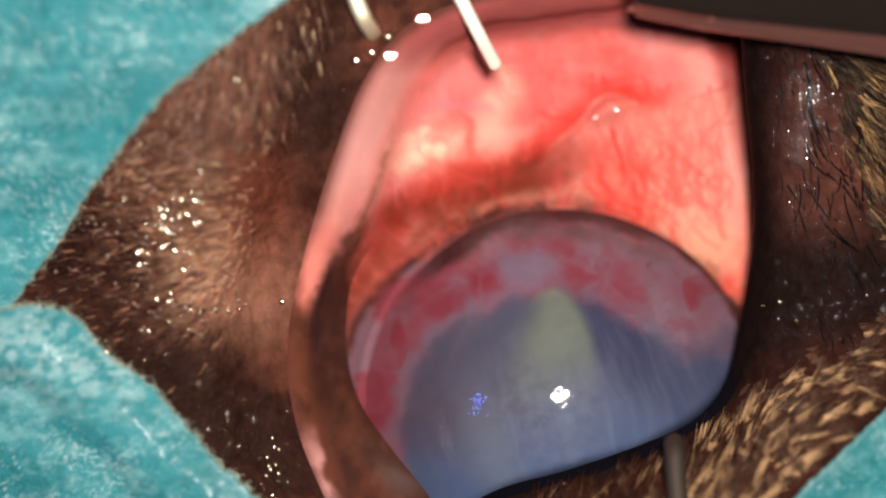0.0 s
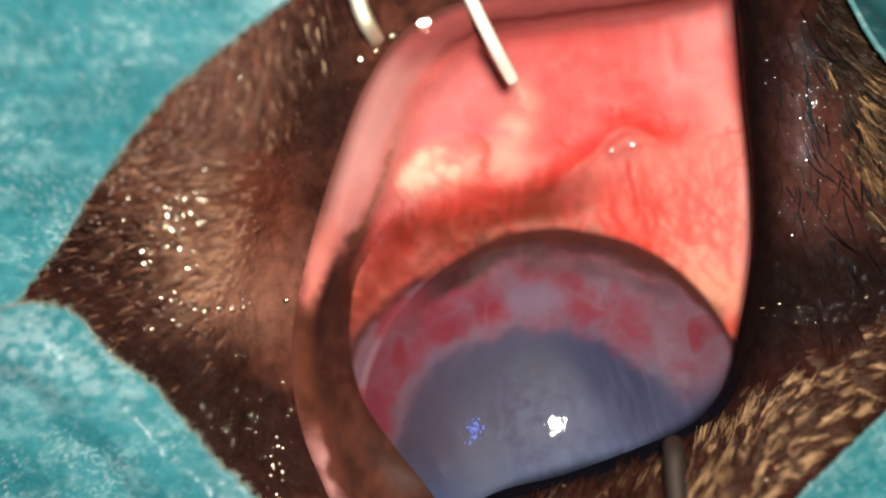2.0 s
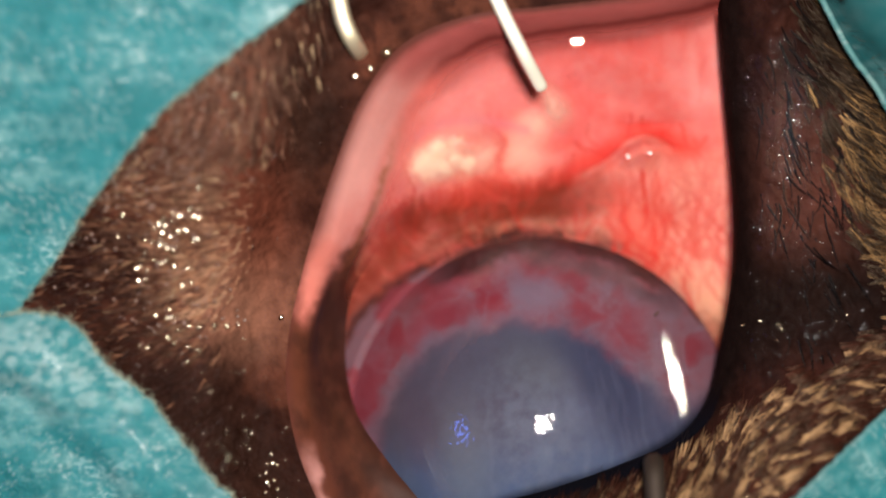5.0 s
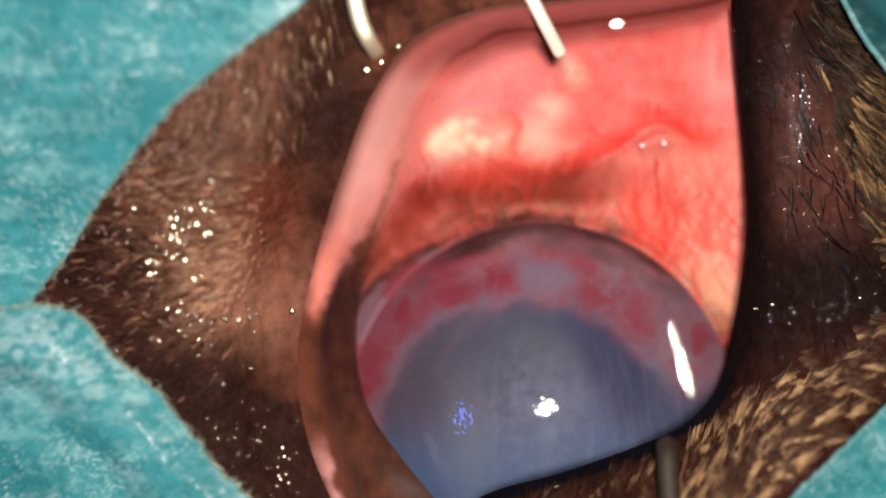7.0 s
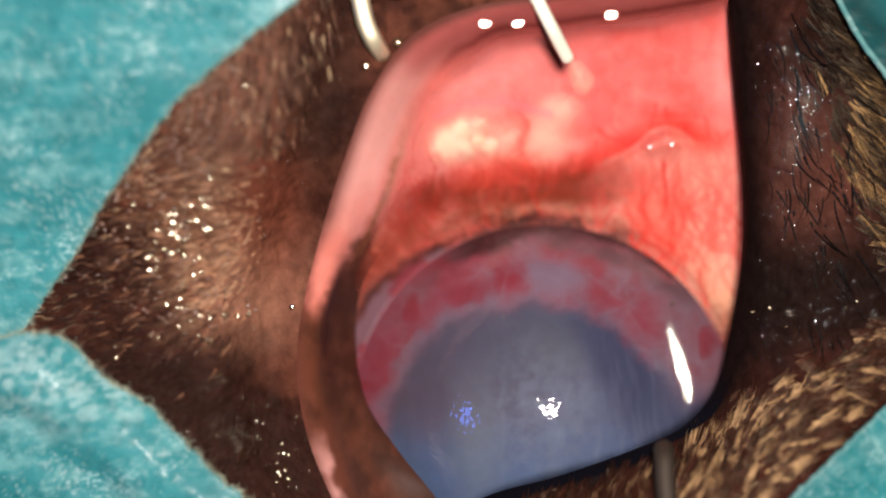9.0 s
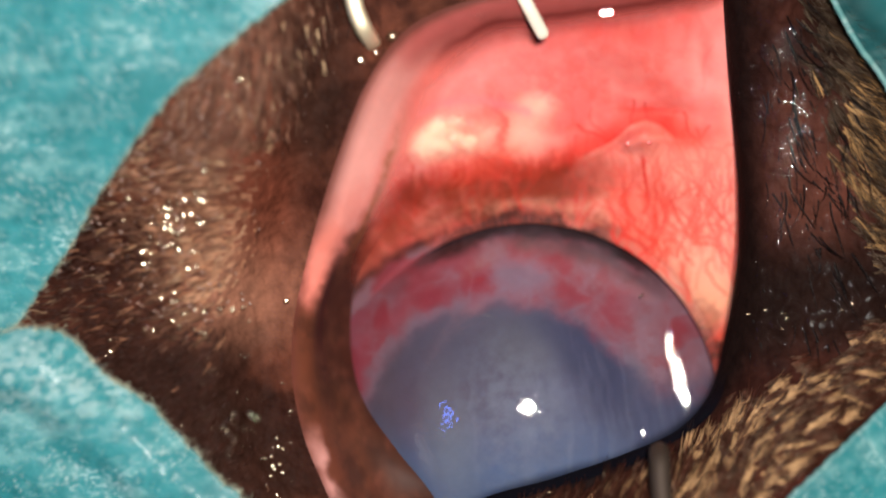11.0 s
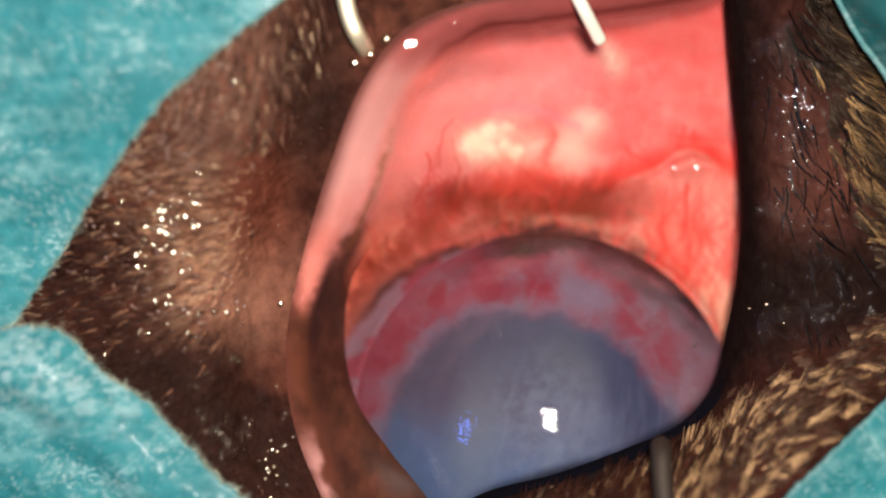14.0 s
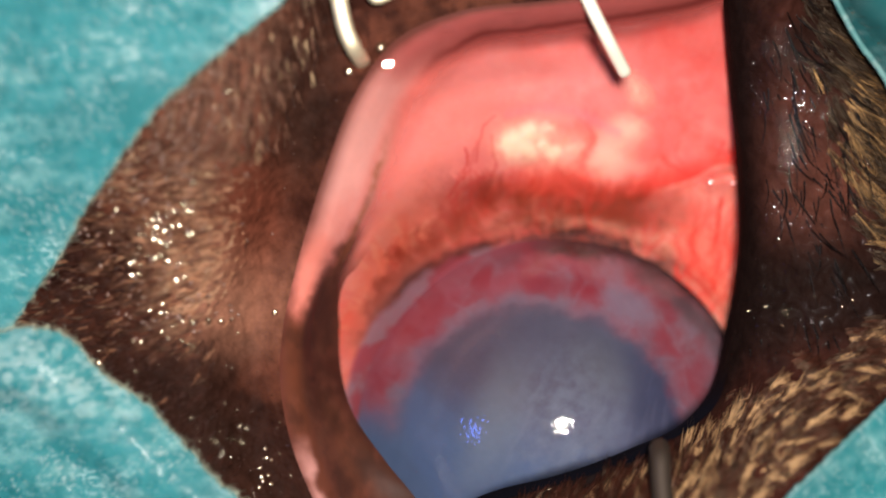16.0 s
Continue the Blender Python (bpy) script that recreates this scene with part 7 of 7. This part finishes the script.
    walk(probe, [
        (0, mm_pose(-2.709, -0.523, 0.000, 0.00, 0.00, 0.00)),
        (0.5, mm_pose(-2.519, -0.855, 0.000, 0.00, 0.00, 0.00)),
        (1, mm_pose(-2.471, -1.022, 0.000, 0.00, 0.00, 0.00)),
        (1.5, mm_pose(-2.043, -1.544, 0.000, 0.00, 0.00, 0.00)),
        (2, mm_pose(-1.996, -1.140, 0.000, 0.00, 0.00, 0.00)),
        (2.5, mm_pose(-2.043, -0.808, 0.000, 0.00, 0.00, 0.00)),
        (3, mm_pose(-2.257, -2.305, 0.000, 0.00, 0.00, 0.00)),
        (3.2, mm_pose(-2.376, -2.637, 0.000, 0.00, 0.00, 0.00)),
        (5.3, mm_pose(-0.261, -0.879, 0.000, 0.00, 0.00, 0.00)),
        (5.5, mm_pose(0.143, -0.475, 0.000, 0.00, 0.00, 0.00)),
        (6, mm_pose(1.045, -0.048, 0.000, 0.00, 0.00, 0.00)),
        (6.5, mm_pose(-0.143, 0.024, 0.000, 0.00, 0.00, 0.00)),
        (7, mm_pose(0.000, 0.000, 0.000, 0.00, 0.00, 0.00)),
        (7.5, mm_pose(-0.119, -0.119, 0.000, 0.00, 0.00, 0.00)),
        (8, mm_pose(-0.261, -0.451, 0.000, 0.00, 0.00, 0.00)),
        (8.5, mm_pose(-0.214, -0.238, 0.000, 0.00, 0.00, 0.00)),
        (9, mm_pose(0.333, -0.238, 0.000, 0.00, 0.00, 0.00)),
        (9.2, mm_pose(0.499, -0.238, 0.000, 0.00, 0.00, 0.00)),
        (11.3, mm_pose(-0.784, 0.832, 0.000, 0.00, 0.00, 0.00)),
        (11.5, mm_pose(-0.143, 0.665, 0.000, 0.00, 0.00, 0.00)),
        (12, mm_pose(-0.546, 0.238, 0.000, 0.00, 0.00, 0.00)),
        (12.5, mm_pose(0.404, -0.475, 0.000, 0.00, 0.00, 0.00)),
        (13, mm_pose(1.164, -0.238, 0.000, 0.00, 0.00, 0.00)),
        (13.5, mm_pose(1.758, 0.523, 0.000, 0.00, 0.00, 0.00)),
        (14, mm_pose(1.687, 0.523, 0.000, 0.00, 0.00, 0.00)),
        (14.5, mm_pose(1.996, 0.523, 0.000, 0.00, 0.00, 0.00)),
        (15, mm_pose(2.519, -0.119, 0.000, 0.00, 0.00, 0.00)),
        (15.5, mm_pose(2.590, -0.119, 0.000, 0.00, 0.00, 0.00)),
        (16, mm_pose(2.732, -0.832, 0.000, 0.00, 0.00, 0.00)),
    ])
    walk(hook_reflection, [
        (0, mm_pose(2.254, 7.975, -2.000, 0.00, 0.00, 0.00)),
        (0.5, mm_pose(2.448, 7.636, -2.000, 0.00, 0.00, 0.00)),
        (1, mm_pose(2.497, 7.466, -2.000, 0.00, 0.00, 0.00)),
        (1.5, mm_pose(2.933, 6.933, -2.000, 0.00, 0.00, 0.00)),
        (2, mm_pose(2.982, 7.345, -2.000, 0.00, 0.00, 0.00)),
        (2.5, mm_pose(2.933, 7.684, -2.000, 0.00, 0.00, 0.00)),
        (3, mm_pose(2.715, 6.157, -2.000, 0.00, 0.00, 0.00)),
        (3.2, mm_pose(2.594, 5.818, -2.000, 0.00, 0.00, 0.00)),
        (5.3, mm_pose(4.751, 7.611, -2.000, 0.00, 0.00, 0.00)),
        (5.5, mm_pose(5.163, 8.023, -2.000, 0.00, 0.00, 0.00)),
        (6, mm_pose(6.084, 8.460, -2.000, 0.00, 0.00, 0.00)),
        (6.5, mm_pose(4.872, 8.532, -2.000, 0.00, 0.00, 0.00)),
        (7, mm_pose(5.018, 8.508, -2.000, 0.00, 0.00, 0.00)),
        (7.5, mm_pose(4.896, 8.387, -2.000, 0.00, 0.00, 0.00)),
        (8, mm_pose(4.751, 8.048, -2.000, 0.00, 0.00, 0.00)),
        (8.5, mm_pose(4.800, 8.266, -2.000, 0.00, 0.00, 0.00)),
        (9, mm_pose(5.357, 8.266, -2.000, 0.00, 0.00, 0.00)),
        (9.2, mm_pose(5.527, 8.266, -2.000, 0.00, 0.00, 0.00)),
        (11.3, mm_pose(4.218, 9.357, -2.000, 0.00, 0.00, 0.00)),
        (11.5, mm_pose(4.872, 9.187, -2.000, 0.00, 0.00, 0.00)),
        (12, mm_pose(4.460, 8.751, -2.000, 0.00, 0.00, 0.00)),
        (12.5, mm_pose(5.430, 8.023, -2.000, 0.00, 0.00, 0.00)),
        (13, mm_pose(6.205, 8.266, -2.000, 0.00, 0.00, 0.00)),
        (13.5, mm_pose(6.811, 9.042, -2.000, 0.00, 0.00, 0.00)),
        (14, mm_pose(6.739, 9.042, -2.000, 0.00, 0.00, 0.00)),
        (14.5, mm_pose(7.054, 9.042, -2.000, 0.00, 0.00, 0.00)),
        (15, mm_pose(7.587, 8.387, -2.000, 0.00, 0.00, 0.00)),
        (15.5, mm_pose(7.660, 8.387, -2.000, 0.00, 0.00, 0.00)),
        (16, mm_pose(7.805, 7.660, -2.000, 0.00, 0.00, 0.00)),
    ])
    walk(holder, [
        (0, mm_pose(0.000, -0.000, 0.000, 0.00, 0.00, 0.00)),
        (0.5, mm_pose(0.360, -0.360, 0.000, 0.00, 0.00, 0.00)),
        (1, mm_pose(0.288, -0.600, 0.000, 0.00, 0.00, 0.00)),
        (1.5, mm_pose(0.528, -0.288, 0.000, 0.00, 0.00, 0.00)),
        (1.7, mm_pose(0.720, -0.192, 0.000, 0.00, 0.00, 0.00)),
        (1.8, mm_pose(1.320, -1.080, 0.000, 0.00, 0.00, -3.00)),
        (1.9, mm_pose(6.960, 0.240, 0.000, 0.00, 0.00, -3.00)),
        (2, mm_pose(12.480, 2.880, 0.000, 0.00, 0.00, -3.00)),
        (2.2, mm_pose(16.800, 7.200, 0.000, 0.00, 0.00, -3.00)),
        (16, mm_pose(16.800, 7.200, 0.000, 0.00, 0.00, -3.00)),
    ])

    # the added glint mirror slides along the upper lid
    walk(pool, [level_row(t, x, y, 2.9) for t, x, y in (
        (0, -0.82, 9.65), (0.6, -0.95, 9.45), (1.2, -0.86, 9.45), (2.4, -0.58, 9.5), (2.7, 1.6, 9.2), (3.0, 4.75, 8.95), (3.2, 5.0, 8.95),
        (5.4, 6.05, 8.68), (6.0, 6.85, 8.9), (6.6, 7.3, 9.6), (7.4, 7.2, 9.2), (8.2, 7.0, 9.15), (9.0, 7.05, 9.8), (9.2, 7.1, 9.8),
        (11.3, 6.85, 9.9), (11.5, 6.8, 9.9), (12.5, 1.25, 9.7), (13.3, -0.3, 9.2), (14.0, -1.35, 8.6), (14.5, -1.4, 8.55), (15.5, -1.85, 8.1), (16.0, -2.3, 7.75))])

    # these added mirrors tip away while their glint is not wanted
    walk(film_pool, [level_row(t, x, y, 2.9, tip) for t, x, y, tip in (
        (0, -2.2, 8.1, 0), (0.6, -2.2, 8.0, 0), (1.5, -1.6, 8.6, 7), (3.2, 1.0, 9.3, 8), (5.3, 1.4, 9.4, 8), (8.2, 1.6, 9.4, 7), (8.7, 1.7, 9.42, 2),
        (8.9, 1.75, 9.42, 0), (9.2, 1.75, 9.42, 0), (10.2, 1.6, 9.6, 4), (11.3, 1.5, 9.7, 6), (14.0, 0.5, 9.3, 8), (16.0, 0.2, 9.2, 8))])
    walk(side_pool, [level_row(t, x, y, 2.9, tip) for t, x, y, tip in (
        (0, 3.2, 9.5, 8), (3.2, 3.2, 9.5, 8), (8.2, 3.1, 9.4, 7), (8.7, 3.1, 9.42, 2), (8.9, 3.15, 9.42, 0), (9.2, 3.15, 9.42, 0), (10.2, 3.3, 9.6, 4),
        (11.3, 3.4, 9.7, 3), (12.3, 3.55, 9.72, 0), (12.8, 3.55, 9.72, 0), (13.6, 3.4, 9.6, 6), (16.0, 3.2, 9.5, 8))])
    walk(hook_drop, [level_row(t, x, y, 2.0, tip) for t, x, y, tip in (
        (0, 3.6, 7.0, 8), (6.0, 5.6, 7.3, 8), (12.5, 6.0, 7.1, 8), (13.2, 6.8, 7.2, 6), (13.4, 6.86, 7.2, 0), (13.6, 6.88, 7.2, 0), (14.0, 7.0, 7.3, 7),
        (14.6, 7.4, 7.4, 7), (14.9, 7.85, 7.45, 0), (15.1, 7.95, 7.5, 0), (15.6, 8.1, 7.7, 0), (15.9, 8.15, 7.5, 6), (16.0, 8.2, 7.4, 8))])


motions()
